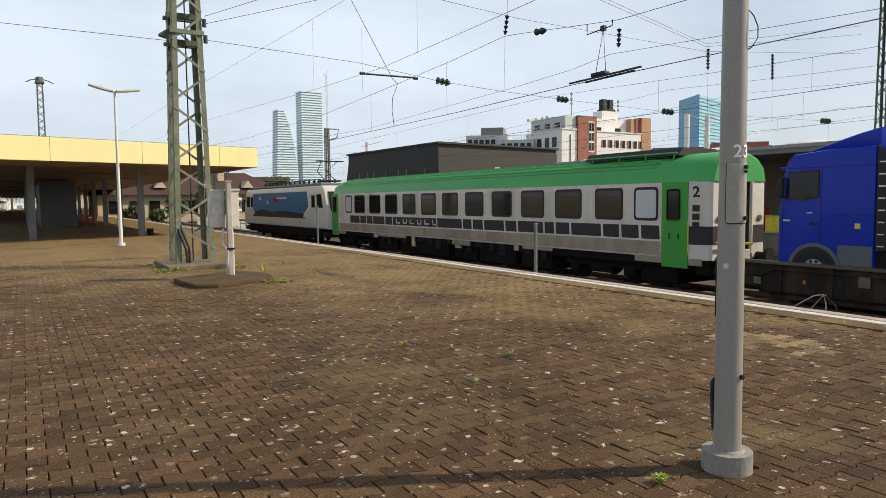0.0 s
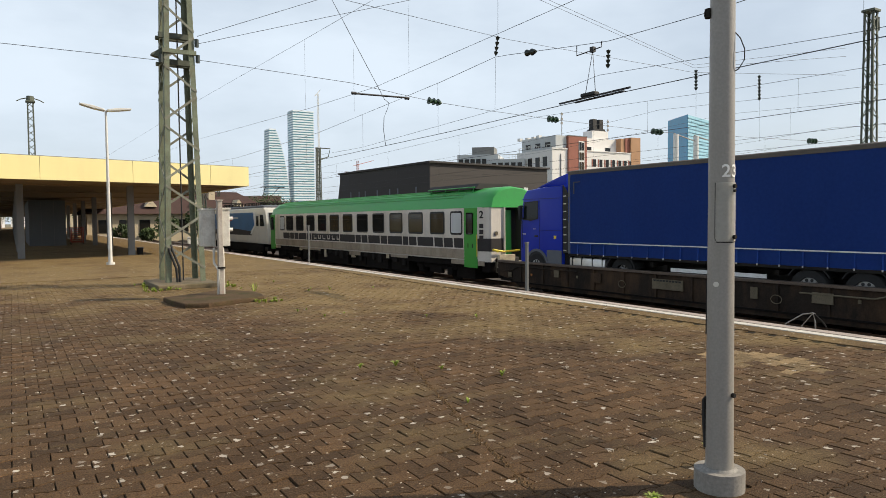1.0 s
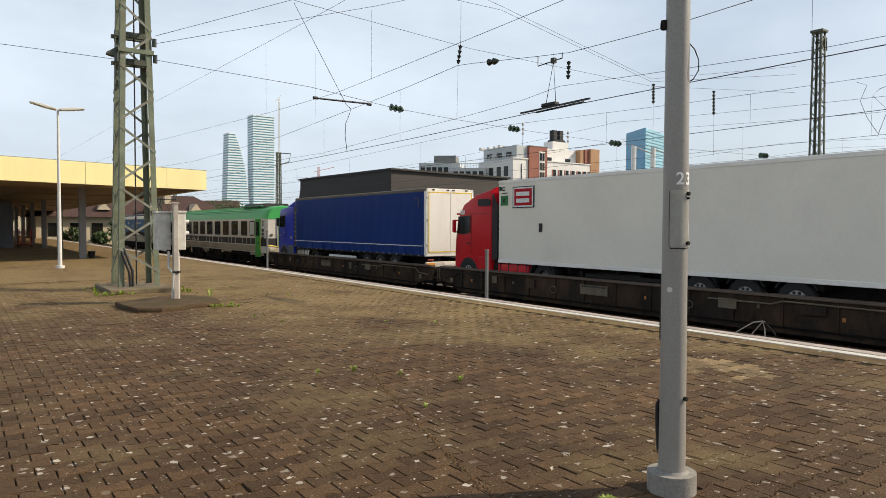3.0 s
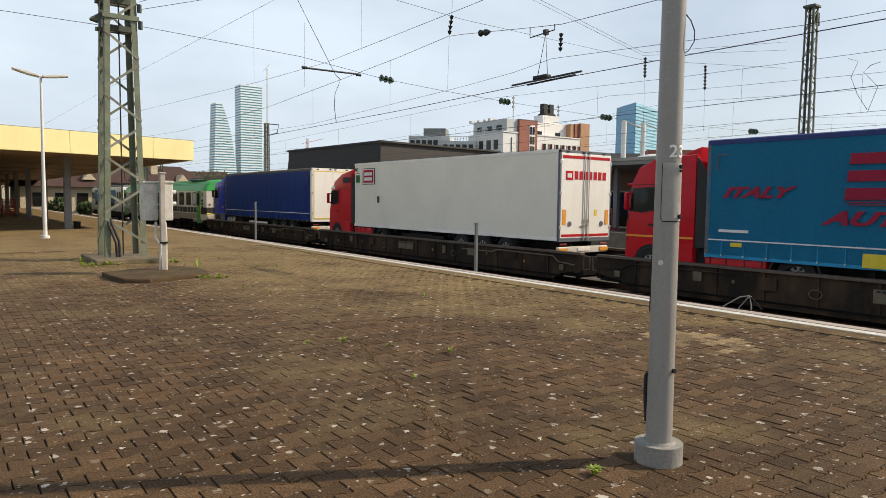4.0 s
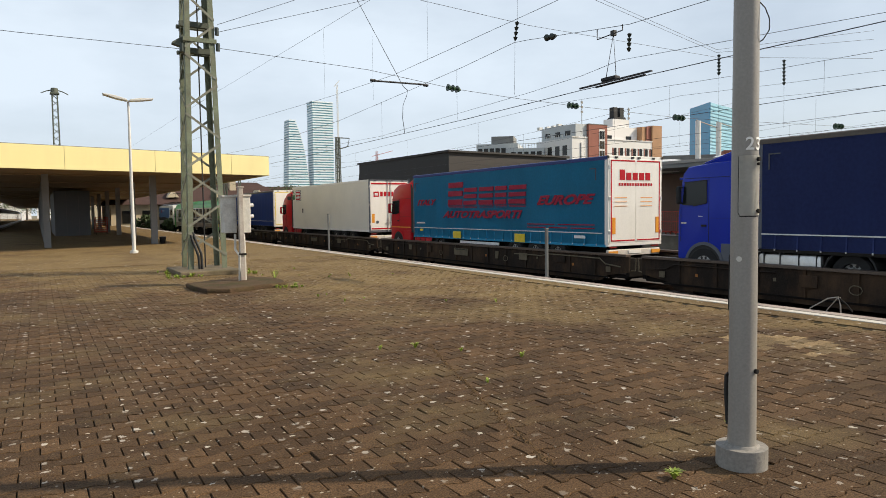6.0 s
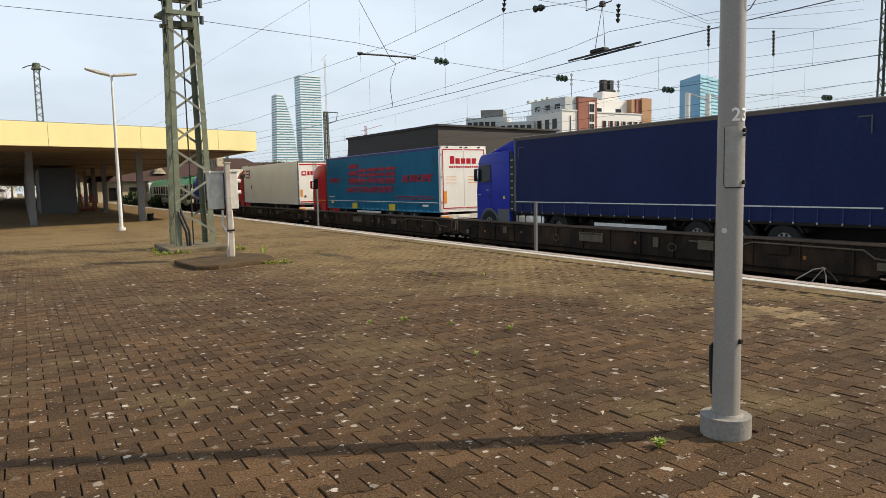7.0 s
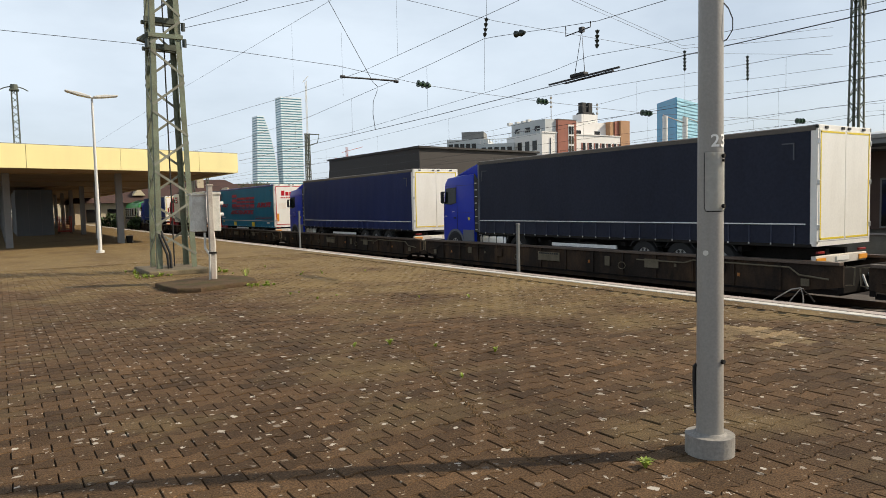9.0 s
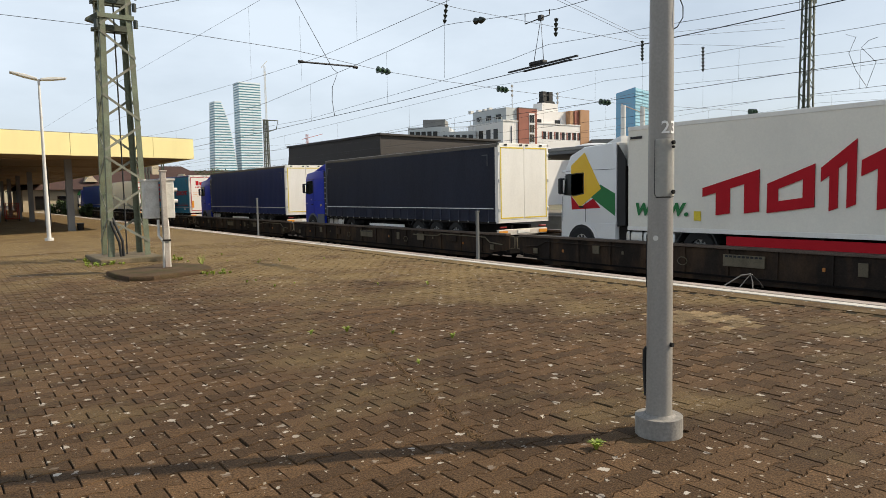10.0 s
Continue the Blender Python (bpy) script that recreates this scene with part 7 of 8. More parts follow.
for z in (15.8, 13.9, 12.0):
    windows_on(wb, (91.75, 99.33, 0), EX, -EY, (3.05, 3.75), (z,), 0.5, 1.5, "glass" if z > 14 else "glass_amber")
windows_on(wb, (96.9, 101.5, 0), EX, -EY, (2.2, 7.6), (15.8,), 1.5, 0.7)
block(wb, "drain_pipe", "cab_grey", 89.9, 90.0, 99.55, 99.68, 6.0, 14.2)
for y0, y1, z in ((107.0, 110.3, 12.2), (104.0, 106.5, 15.1)):
    block(wb, "balcony_rail", "galv_light", 87.5, 87.56, y0, y1, z + 1.0, z + 1.08)
    for k in range(6):
        yy = y0 + (y1 - y0) * k / 5
        block(wb, "balcony_post", "galv_light", 87.5, 87.56, yy, yy + 0.06, z, z + 1.0)
for y in (104, 105.5, 107, 109, 111.5):
    block(wb, "roof_duct", "galv_light", 89.4, 90.3, y, y + 0.8, 17.8, 18.0 + 0.25 * (y % 2))
for k in range(9):
    block(wb, "rail_post", "galv_light", 87.9, 87.96, 100.2 + k * 1.2, 100.26 + k * 1.2, 15.1, 16.0)
block(wb, "rail", "galv_light", 87.9, 87.96, 100.2, 110.3, 15.95, 16.02)
for x, z in ((92.8, 22.8), (105.6, 22.2)):
    b = nb()
    rod(b, (x, 102.5, 15), (x, 102.5, z), 0.07, 6)
    for k in range(3):
        box(b, (x - 0.22, 102.4, z - 0.6 - k * 0.9), (x + 0.22, 102.6, z - 0.2 - k * 0.9))
    part("antenna", b, M["galv"], wb, "slim roof antenna")
gb = thing("grey_flat_block", "pale grey flat-roofed block with railings", "building")
slab(gb, "wall", "grey_render", -24.0, -15.5, 2, 14, RAIL - 0.5, 15.0, "pale grey wall")
slab(gb, "wing", "grey_render", -17.0, -10.0, 0.5, 12, RAIL - 0.5, 13.8)
slab(gb, "roof_room", "roof_felt", -21.2, -16.6, 4, 10, 15.0, 16.7, "dark roof room")
windows_on(gb, BO + BW * 2, BU, -BW, (-23.2, -22.0, -20.8, -19.6, -18.4), (13.6,), 0.9, 1.0)
windows_on(gb, BO + BW * 0.5, BU, -BW, (-16.2, -14.9, -13.6, -12.3, -11.0), (12.6,), 0.9, 1.0)
for k in range(12):
    u = -16.9 + k * 0.62
    slab(gb, "rail_post", "galv_light", u, u + 0.06, 0.6, 0.66, 13.8, 14.7)
slab(gb, "rail", "galv_light", -16.9, -10.1, 0.6, 0.66, 14.65, 14.75)
lb = thing("low_brick_hall", "low hall with a red brick wing behind the far platform", "building")
slab(lb, "wall", "roof_felt", 13.5, 36, 8, 20, RAIL - 0.5, 12.0)
slab(lb, "brick_wing", "brick_red", 24, 34, 2, 6, RAIL - 0.5, 12.3, "red brick wing")
slab(lb, "wall", "brick_red", 36.5, 80, 2, 20, RAIL - 0.5, 11.0)

# blue glass tower
bt = thing("blue_glass_tower", "tall office tower in blue reflective glass", "tower")
b = nb()
prism(b, [(499.3, 390), (566, 410), (583, 445), (516.6, 425)], "z", -20, 90)
part("core", b, M["tower_cyan"], bt, "cyan glass face")
b = nb()
prism(b, [(498.7, 390.3), (499.3, 390.0), (516.6, 425), (516.0, 425.3)], "z", -20, 90.3)
part("side_face", b, M["tower_blue"], bt, "deep blue glass face")
for k in range(24):
    z = 18 + k * 3.0
    b = nb()
    prism(b, [(499.4, 389.6), (566, 409.6), (566, 410), (499.4, 390)], "z", z, z + 0.5)
    part("floor_line", b, M["tower_glass"], bt)
# two banded white towers
for name, x0, x1, z1, sl in (("stepped_white_tower", 341.5, 377.5, 144.5, True), ("tall_white_tower", 379.5, 414.5, 176, False)):
    tw = thing(name, "very tall slender tower banded in white and glass", "tower", "white banded towers")
    n = int(z1 / 3.9)
    for k in range(n):
        z = z1 - (k + 1) * 3.9
        f = k / n
        xr = x1 if not sl else x0 + (x1 - x0) * (0.25 + 0.75 * (1 - math.exp((z - z1) / 60)))
        b = nb()
        xl = x0 - (0.0 if not sl else 5.0 * (z1 - z) / z1)
        box(b, (xl, 1040, z + 1.7), (xr, 1066, z + 3.9))
        part("white_band", b, M["tower_band"], tw)
        b = nb()
        box(b, (xl + 0.6, 1040.6, z), (xr - 0.6, 1065, z + 1.7))
        part("glass_band", b, M["tower_glass"], tw)
    b = nb()
    box(b, (x0, 1040, -6), (x1, 1066, z))
    part("base", b, M["tower_glass"], tw)
# cranes
for x, y, z, jib, mt in ((406, 1000, 196, 0, "galv_light"), (330, 700, 68, 1, "crane_red"), (312, 690, 55, 1, "crane_red")):
    cr = thing("tower_crane", "slender tower crane on the skyline", "crane", "tower cranes", m=pose(x, y, -5))
    b = nb()
    for s in (-0.9, 0.9):
        for q in (-0.9, 0.9):
            rod(b, (s, q, 0), (s, q, z + 5), 0.25, 5)
    for k in range(int(z / 5)):
        bar(b, (-0.9, -0.9, k * 5), (0.9, -0.9, k * 5 + 5), 0.3, 0.3)
    part("mast", b, M[mt], cr)
    b = nb()
    if jib:
        bar(b, (-6, 0, z - 1), (20, 0, z + 6), 0.6, 0.6)
    else:
        bar(b, (-5, 0, z + 2), (4, 0, z + 12), 0.9, 0.9)
    part("jib", b, M[mt], cr)
# distant town strip
for k in range(26):
    random.seed(100 + k)
    a = radians(-8 + k * 3.1)
    d = random.uniform(320, 480)
    x, y = math.sin(a) * d, math.cos(a) * d
    hgt = random.uniform(6, 13)
    w = random.uniform(14, 26)
    tb = thing("town_house", "distant pale town house with a low roof", "house", "distant town houses", m=pose(x, y, RAIL - 0.5, 0, 0, -math.degrees(a)))
    b = nb()
    box(b, (-w / 2, -6, 0), (w / 2, 6, hgt))
    part("wall", b, M[random.choice(("cream", "grey_render", "white_render"))], tb)
    b = nb()
    prism(b, [(-6.5, hgt), (6.5, hgt), (0, hgt + 3.5)], "x", -w / 2 - 0.4, w / 2 + 0.4)
    part("roof", b, M["tile_roof"], tb)
    for wx in range(int(w / 3)):
        b = nb()
        box(b, (-w / 2 + 1 + wx * 3, -6.08, hgt - 3.2), (-w / 2 + 2.2 + wx * 3, -5.98, hgt - 1.5))
        part("window", b, M["glass"], tb)

# station hall with a brown tiled roof
hs = thing("station_hall", "long cream hall with a red-brown hipped tile roof", "building")
b = nb()
box(b, (9, 112, RAIL - 0.5), (36, 128, 3.2))
part("wall", b, M["cream"], hs, "cream rendered walls")
b = nb()
v = [b.verts.new(p) for p in ((8, 111, 3.1), (37.6, 111, 3.1), (37.6, 129, 3.1), (8, 129, 3.1), (14, 120, 6.9), (33.0, 120, 6.9))]
for f in ((0, 1, 5, 4), (2, 3, 4, 5), (1, 2, 5), (3, 0, 4), (3, 2, 1, 0)):
    b.faces.new([v[i] for i in f])
part("roof", b, M["tile_roof"], hs, "red-brown tiled hip roof")
for k in range(9):
    b = nb()
    box(b, (10.5 + k * 2.8, 111.9, 0.3), (12.0 + k * 2.8, 112.05, 2.2))
    part("window", b, M["glass"], hs)
for x in (20.0, 27.5):
    b = nb()
    box(b, (x, 116.5, 5.0), (x + 1.0, 117.4, 7.6))
    part("chimney", b, M["cream"], hs)
for x in (17, 24, 30.5):
    b = nb()
    prism(b, [(x, 4.2), (x + 1.8, 4.2), (x + 0.9, 5.4)], "y", 112.6, 116)
    part("dormer", b, M["cream"], hs)


# canopy of the neighbouring platform beyond the express train
TX = TRACKS[3]
nc = thing("platform_canopy", "flat canopy on posts over the neighbouring platform", "canopy")
b = nb()
box(b, (TX - 11.0, 74, 3.1), (TX - 2.2, 250, 3.3), 0.02)
part("roof_slab", b, M["soffit"], nc, "brown canopy soffit")
b = nb()
box(b, (TX - 2.2, 74, 3.08), (TX - 2.12, 250, 3.4))
part("fascia", b, M["cream"], nc, "pale cream fascia")
for k in range(12):
    b = nb()
    box(b, (TX - 5.2, 78 + k * 14, -0.05), (TX - 4.9, 78.3 + k * 14, 3.11), 0.02)
    part("post", b, M["column"], nc)
b = nb()
box(b, (TX - 11.0, 70, RAIL - 0.4), (TX - 1.75, 252, 0.0), 0.02)
tagged(part("platform_west", b, M["concrete"]), "weathered concrete side platform", "platform", kind="structure")
# added block that closes off the bright distance under this canopy
b = nb()
box(b, (TX - 9.6, 90, 0.0), (TX - 6.4, 246, 3.05), 0.02)
tagged(part("platform_building", b, M["kiosk"]), "plain grey block added as a dark backdrop on the neighbouring platform", "building")


# ---- trees ----
def tree(x, y, h, r, seed):
    random.seed(seed)
    t = thing("tree", "leafy green broadleaf tree beyond the tracks", "tree", "trees beyond the tracks", m=pose(x, y, RAIL - 0.45))
    b = nb()
    rod(b, (0, 0, 0), (0.1, 0, h * 0.55), h * 0.035, 8, h * 0.018)
    for k in range(6):
        a = k * 1.05 + random.random()
        rod(b, (0.05, 0, h * (0.35 + 0.04 * k)), (math.cos(a) * r * 0.6, math.sin(a) * r * 0.6, h * (0.6 + 0.05 * k)), h * 0.012, 5, 0.01)
    part("trunk", b, M["bark"], t)
    verts, faces = [], []
    for k in range(1500):
        u = Vector((random.gauss(0, 1), random.gauss(0, 1), random.gauss(0, 1))).normalized() * random.random() ** 0.45
        p = Vector((u.x * r, u.y * r, h * 0.63 + u.z * h * 0.36))
        if noise.noise(p * 0.9 + Vector((seed, 0, 0))) < -0.12:
            continue
        s = random.uniform(0.12, 0.28)
        e1 = Vector((random.gauss(0, 1), random.gauss(0, 1), random.gauss(0, 1))).normalized() * s
        e2 = e1.cross(Vector((random.gauss(0, 1), random.gauss(0, 1), random.gauss(0, 1)))).normalized() * s * 0.6
        i = len(verts)
        verts += [p - e1, p + e2, p + e1, p - e2]
        faces.append((i, i + 1, i + 2, i + 3))
    me = bpy.data.meshes.new("crown")
    me.from_pydata(verts, [], faces)
    me.materials.append(M["leaf"])
    ob = new("crown", me)
    ob.parent = t
    return t


# the last three are added only to darken the gap beyond the express train
for k, (x, y, h, r) in enumerate(((23.5, 104, 5.6, 2.6), (27.0, 108, 4.8, 2.2), (19.5, 109, 4.4, 1.8), (46, 150, 9, 4), (52, 160, 10, 4.5), (60, 170, 9, 4), (8, 170, 10, 5), (32, 135, 8.5, 3.0), (15.5, 100, 2.4, 1.3), (13.0, 107, 3.0, 1.6), (-9.5, 268, 10, 6), (-3.5, 272, 11, 6.5), (2.5, 270, 10, 6))):
    tree(x, y, h, r, 11 + k)

# low fence and hut by the far tracks
for k in range(10):
    fp = thing("white_fence_panel", "low white fence panel beside the far tracks", "fence", "white fence panels", m=pose(19.8 - 0.02 * k, 66 + k * 3.0, RAIL - 0.42))
    for j in range(6):
        b = nb()
        box(b, (-0.05, j * 0.48, 0), (0.05, j * 0.48 + 0.1, 1.15), 0.01)
        part("picket", b, M["galv_light"], fp)
    b = nb()
    box(b, (-0.03, 0, 0.85), (0.03, 2.7, 0.97))
    part("rail", b, M["galv_light"], fp)


# ---- overhead line ----
lattice("lattice_mast", "slim dark lattice mast rising behind the yellow canopy", 1.55, 76.0, -0.02, 13.5, 0.72, 0.52, "lattice masts", "mast_far", 20, 0.1, 0.06)
west_mast = bpy.data.objects["lattice_mast.001"]
b = nb()
rod(b, (0, 0, 13.45), (0, 0, 13.95), 0.36, 12, 0.3)
box(b, (-0.4, -0.4, 13.35), (0.4, 0.4, 13.5), 0.03)
part("mast_head", b, M["mast_far"], west_mast, "dark round mast head")
for s in (-1, 1):
    b = nb()
    tube(b, [(s * 0.3, 0, 13.75), (s * 0.75, 0, 13.62), (s * 1.15, 0, 13.4)], 0.05, 6)
    part("arm", b, M["mast_far"], west_mast, "short drooping arm")
far_mast = lattice("lattice_mast", "tall dark lattice mast on the second platform", 34.05, 16.4, 0.02, 11.35, 0.62, 0.42, "lattice masts", "mast_far", 18, 0.09, 0.05)
b = nb()
box(b, (-0.3, -0.3, 11.3), (0.3, 0.3, 11.42), 0.02)
rod(b, (0.25, 0, 10.6), (0.45, -0.1, 11.1), 0.08, 8)
rod(b, (0.45, -0.1, 11.1), (0.5, -0.1, 10.5), 0.06, 8)
part("mast_head", b, M["mast_far"], far_mast, "dark head frame")
mid_mast = lattice("lattice_mast", "distant slim lattice mast beside the tracks", 26.5, 66.0, RAIL - 0.3, 9.3, 0.55, 0.4, "lattice masts", "mast_far", 16, 0.1, 0.06)
b = nb()
tube(b, [(-0.3, 0, 10.45), (1.3, 0, 10.45), (1.1, 0, 9.6), (0.2, 0, 9.3)], 0.06, 6)
part("bracket", b, M["mast_far"], mid_mast)
for x, y in ((29.5, 118.0), (36.0, 165.0), (21.8, 95.0)):
    lattice("lattice_mast", "distant slim lattice mast beside the tracks", x, y, RAIL - 0.45, 8.6, 0.5, 0.36, "lattice masts", "mast_far", 12, 0.1, 0.06)


def wire(name, label, pts, r=0.012, group="overhead wires"):
    b = nb()
    tube(b, pts, r * 0.6, 6)
    return tagged(part(name, b, M["wire"]), label, "wire", group)


def sag(p, q, d, n=10):
    p, q = Vector(p), Vector(q)
    return [p.lerp(q, k / n) - Vector((0, 0, d * 4 * (k / n) * (1 - k / n))) for k in range(n + 1)]


def chain_insulator(name, p, q, r, discs, material="insulator", label="dark ribbed insulator in the overhead line"):
    p, q = Vector(p), Vector(q)
    d = (q - p) / discs
    b = nb()
    rod(b, p, q, r * 0.35, 8)
    for k in range(discs):
        c = p + d * (k + 0.5)
        rod(b, c - d * 0.3, c + d * 0.3, r, 12, r * 0.55)
    return tagged(part(name, b, M[material], smooth=True), label, "insulator", "insulators")


X1, X2 = TRACKS[0], TRACKS[1]
CW = "contact_wire"
# near track
wire(CW, "contact wire over the platform track", [(X1, -30, 4.87), (X1, 5.6, 4.87), (X1, 9.1, 4.88), (X1, 13.7, 4.88), (X1, 19.5, 4.8), (X1, 30.8, 4.75), (X1, 160, 4.7)], 0.016)
wire("messenger_wire", "messenger wire over the platform track", [(X1, -20, 6.9), (X1, 0, 6.45), (X1, 9.1, 6.17), (X1, 12.0, 6.21), (X1, 13.2, 6.35), (X1, 16.0, 6.7), (X1, 16.7, 6.77), (X1, 19.65, 6.57), (X1, 23.9, 6.37), (X1, 30.8, 6.07), (X1, 45, 6.0), (X1, 66, 6.6), (X1, 130, 6.0)])
wire("feeder_wire", "upper feeder wire along the platform track", [(X1, -10, 8.3), (X1, 13.5, 7.53), (X1, 16.5, 7.44), (X1, 24.9, 7.22), (X1, 32.1, 7.39), (X1, 54.7, 8.28), (X1, 120, 9.5)])
wire("feeder_wire", "upper feeder wire along the platform track", [(X1, 0, 11.0), (X1, 24.8, 10.72), (X1, 32.8, 10.86), (X1, 54.9, 11.3), (X1, 120, 12.0)])
for y, z0, z1 in ((20.0, 4.8, 6.55), (26.0, 4.78, 6.28), (32.5, 4.75, 6.05), (9.0, 4.88, 6.15), (39, 4.74, 6.02), (46, 4.74, 6.0), (6.0, 4.87, 6.25)):
    wire("dropper", "thin dropper wire between messenger and contact wire", [(X1, y, z0), (X1, y, z1)], 0.006)
for y, z0, z1 in ((32.5, 7.4, 10.85), (22.0, 7.25, 9.8), (26.8, 6.5, 9.2)):
    wire("dropper", "thin dropper wire between upper wires", [(X1, y, z0), (X1, y, z1)], 0.006)
# train's track
wire(CW, "contact wire over the train", [(X2, -30, 4.56), (X2, 12, 4.56), (X2, 30, 4.6), (X2, 160, 4.6)], 0.014)
wire("messenger_wire", "messenger wire over the train", [(X2, -25, 6.9), (X2, -5, 6.1), (X2, 8.46, 6.27), (X2, 12.7, 6.53), (X2, 17.15, 6.81), (X2, 19.1, 6.61), (X2, 22.3, 6.47), (X2, 36.35, 6.09), (X2, 66, 6.6), (X2, 130, 6.0)])
wire("messenger_wire", "second messenger wire over the train", [(X2, -25, 5.2), (X2, 6.9, 5.36), (X2, 11.6, 5.46), (X2, 20.5, 5.8), (X2, 45, 5.3), (X2, 66, 5.8), (X2, 130, 5.4)], 0.009)
for y, z1 in ((0, 5.25), (5, 5.33), (10, 5.43), (15, 5.6), (26, 5.7), (33, 5.55), (40, 5.4)):
    wire("dropper", "thin dropper wire between messenger and contact wire", [(X2, y, 4.57), (X2, y, z1)], 0.006)
# far tracks
for x, zc, zm in ((24.2, 4.86, 6.6), (28.9, 4.9, 6.75), (38.5, 4.9, 6.7), (44.0, 4.95, 6.8)):
    wire(CW, "contact wire over a far track", [(x, -30, zc), (x, 160, zc)], 0.012)
    for p, q in (((x, -30, zm), (x, 20.5, zm)), ((x, 20.5, zm), (x, 66, zm)), ((x, 66, zm), (x, 120, zm))):
        wire("messenger_wire", "messenger wire over a far track", sag(p, q, 0.75), 0.01)
    for k in range(10):
        y = -12 + k * 7.3
        lo, hi = (-30, 20.5) if y < 20.5 else (20.5, 66)
        f = (y - lo) / (hi - lo)
        wire("dropper", "thin dropper wire between messenger and contact wire", [(x, y, zc), (x, y, zm - 0.75 * 4 * f * (1 - f))], 0.006)
# cross spans from the mast
SY = 20.5
wire("cross_span", "lower cross-span wire between masts", [(4.35, SY, 6.55), (9.2, SY, 6.36), (12.45, SY, 6.0), (15.1, SY, 5.86), (18.0, SY, 5.76), (24.1, SY, 5.63), (34.0, SY - 2, 5.5)], 0.012)
wire("cross_span", "upper cross-span wire between masts", [(4.35, SY, 6.99), (11.6, SY, 9.43), (14.0, SY, 10.3), (17.3, SY, 10.35), (26.6, SY, 8.72), (34, SY - 3, 9.5)], 0.012)
wire("cross_span", "middle cross-span wire between masts", [(4.3, SY, 9.4), (9.0, SY, 9.02), (15.8, SY, 8.61), (26.6, SY, 8.51), (34.0, SY - 3, 8.6)], 0.012)
wire("cross_span", "high cross-span wire between masts", [(4.3, SY, 12.5), (17.3, SY, 10.5), (26.6, SY, 8.85), (34.0, SY - 3, 9.9)], 0.012)
wire("cross_span", "steep stay wire rising from the mast", [(4.39, SY, 7.22), (16.39, SY, 12.50)], 0.012)
wire("cross_span", "cross-span wire running from the mast past the canopy", [(3.4, SY, 6.42), (-0.6, SY, 6.42), (-12.0, SY, 6.6)], 0.012)
chain_insulator("insulator", (12.2, SY, 6.03), (12.75, SY, 5.98), 0.13, 3, "ins_green")
chain_insulator("insulator", (17.75, SY, 5.77), (18.3, SY, 5.75), 0.13, 3, "ins_green", "green ribbed insulator in the cross span")
chain_insulator("insulator", (23.8, SY, 5.64), (24.5, SY, 5.62), 0.14, 3, "ins_green", "green ribbed insulator in the cross span")
chain_insulator("insulator", (33.0, SY - 1.8, 5.51), (33.6, SY - 1.9, 5.5), 0.14, 3, "ins_green", "green ribbed insulator in the cross span")
chain_insulator("insulator", (X1, 16.53, 7.37), (X1, 16.65, 6.81), 0.07, 4)
chain_insulator("insulator", (X1, 12.0, 6.0), (X1, 12.02, 5.55), 0.06, 4)
chain_insulator("insulator", (X1, 15.2, 6.58), (X1, 14.75, 6.54), 0.1, 2)
chain_insulator("insulator", (26.76, SY, 8.65), (26.77, SY, 7.71), 0.085, 6, "insulator", "hanging dark ribbed insulator")
chain_insulator("insulator", (31.67, SY, 8.9), (31.7, SY, 7.65), 0.085, 7, "insulator", "hanging dark ribbed insulator")
wire("dropper", "thin hanger wire below an insulator", [(26.77, SY, 7.71), (26.78, SY, 5.6)], 0.008)
wire("dropper", "thin hanger wire below an insulator", [(31.7, SY, 7.65), (31.73, SY, 5.55)], 0.008)
wire("dropper", "thin hanger wire above the insulator", [(X1, 16.5, 9.9), (X1, 16.53, 7.37)], 0.008)
wire("dropper", "thin hanger wire below the insulator", [(X1, 16.65, 6.8), (X1, 16.7, 5.2)], 0.006)
wire("jumper", "looped jumper cable from the messenger wire", [(X1, 29.03, 11.89), (X1, 24.0, 6.62), (X1, 23.6, 6.39), (X1, 23.75, 6.2), (X1, 24.05, 5.9), (X1, 24.1, 5.4), (X1, 23.94, 4.79)], 0.02)
b = nb()
rod(b, (9.35, SY, 6.02), (11.35, SY, 6.05), 0.03, 8)
for x in (9.35, 11.35):
    rod(b, (x - 0.08, SY, 6.03), (x + 0.08, SY, 6.03), 0.05, 8)
tagged(part("steady_rod", b, M["wire"]), "dark steady rod in the cross span", "steady rod")
# section insulator with its triangular hanger
si = thing("section_insulator", "black section insulator hanging from a triangular wire hanger", "insulator")
b = nb()
bar(b, (X1 - 0.12, 13.65, 4.9), (X1 - 0.12, 11.18, 4.93), 0.05, 0.04)
bar(b, (X1 + 0.12, 13.3, 4.9), (X1 + 0.12, 11.6, 4.93), 0.05, 0.04)
part("runner", b, M["wire"], si)
b = nb()
box(b, (X1 - 0.1, 12.4, 4.95), (X1 + 0.1, 12.9, 5.05), 0.03)
part("body", b, M["black"], si)
b = nb()
tube(b, [(X1, 12.8, 5.05), (X1, 12.54, 6.1), (X1, 12.45, 5.05)], 0.01, 6)
tube(b, [(X1, 13.12, 6.33), (X1, 13.12, 6.08), (X1, 12.23, 6.12), (X1, 12.23, 6.26)], 0.014, 6)
box(b, (X1 - 0.05, 12.48, 6.05), (X1 + 0.05, 12.6, 6.18))
part("hanger", b, M["wire"], si)
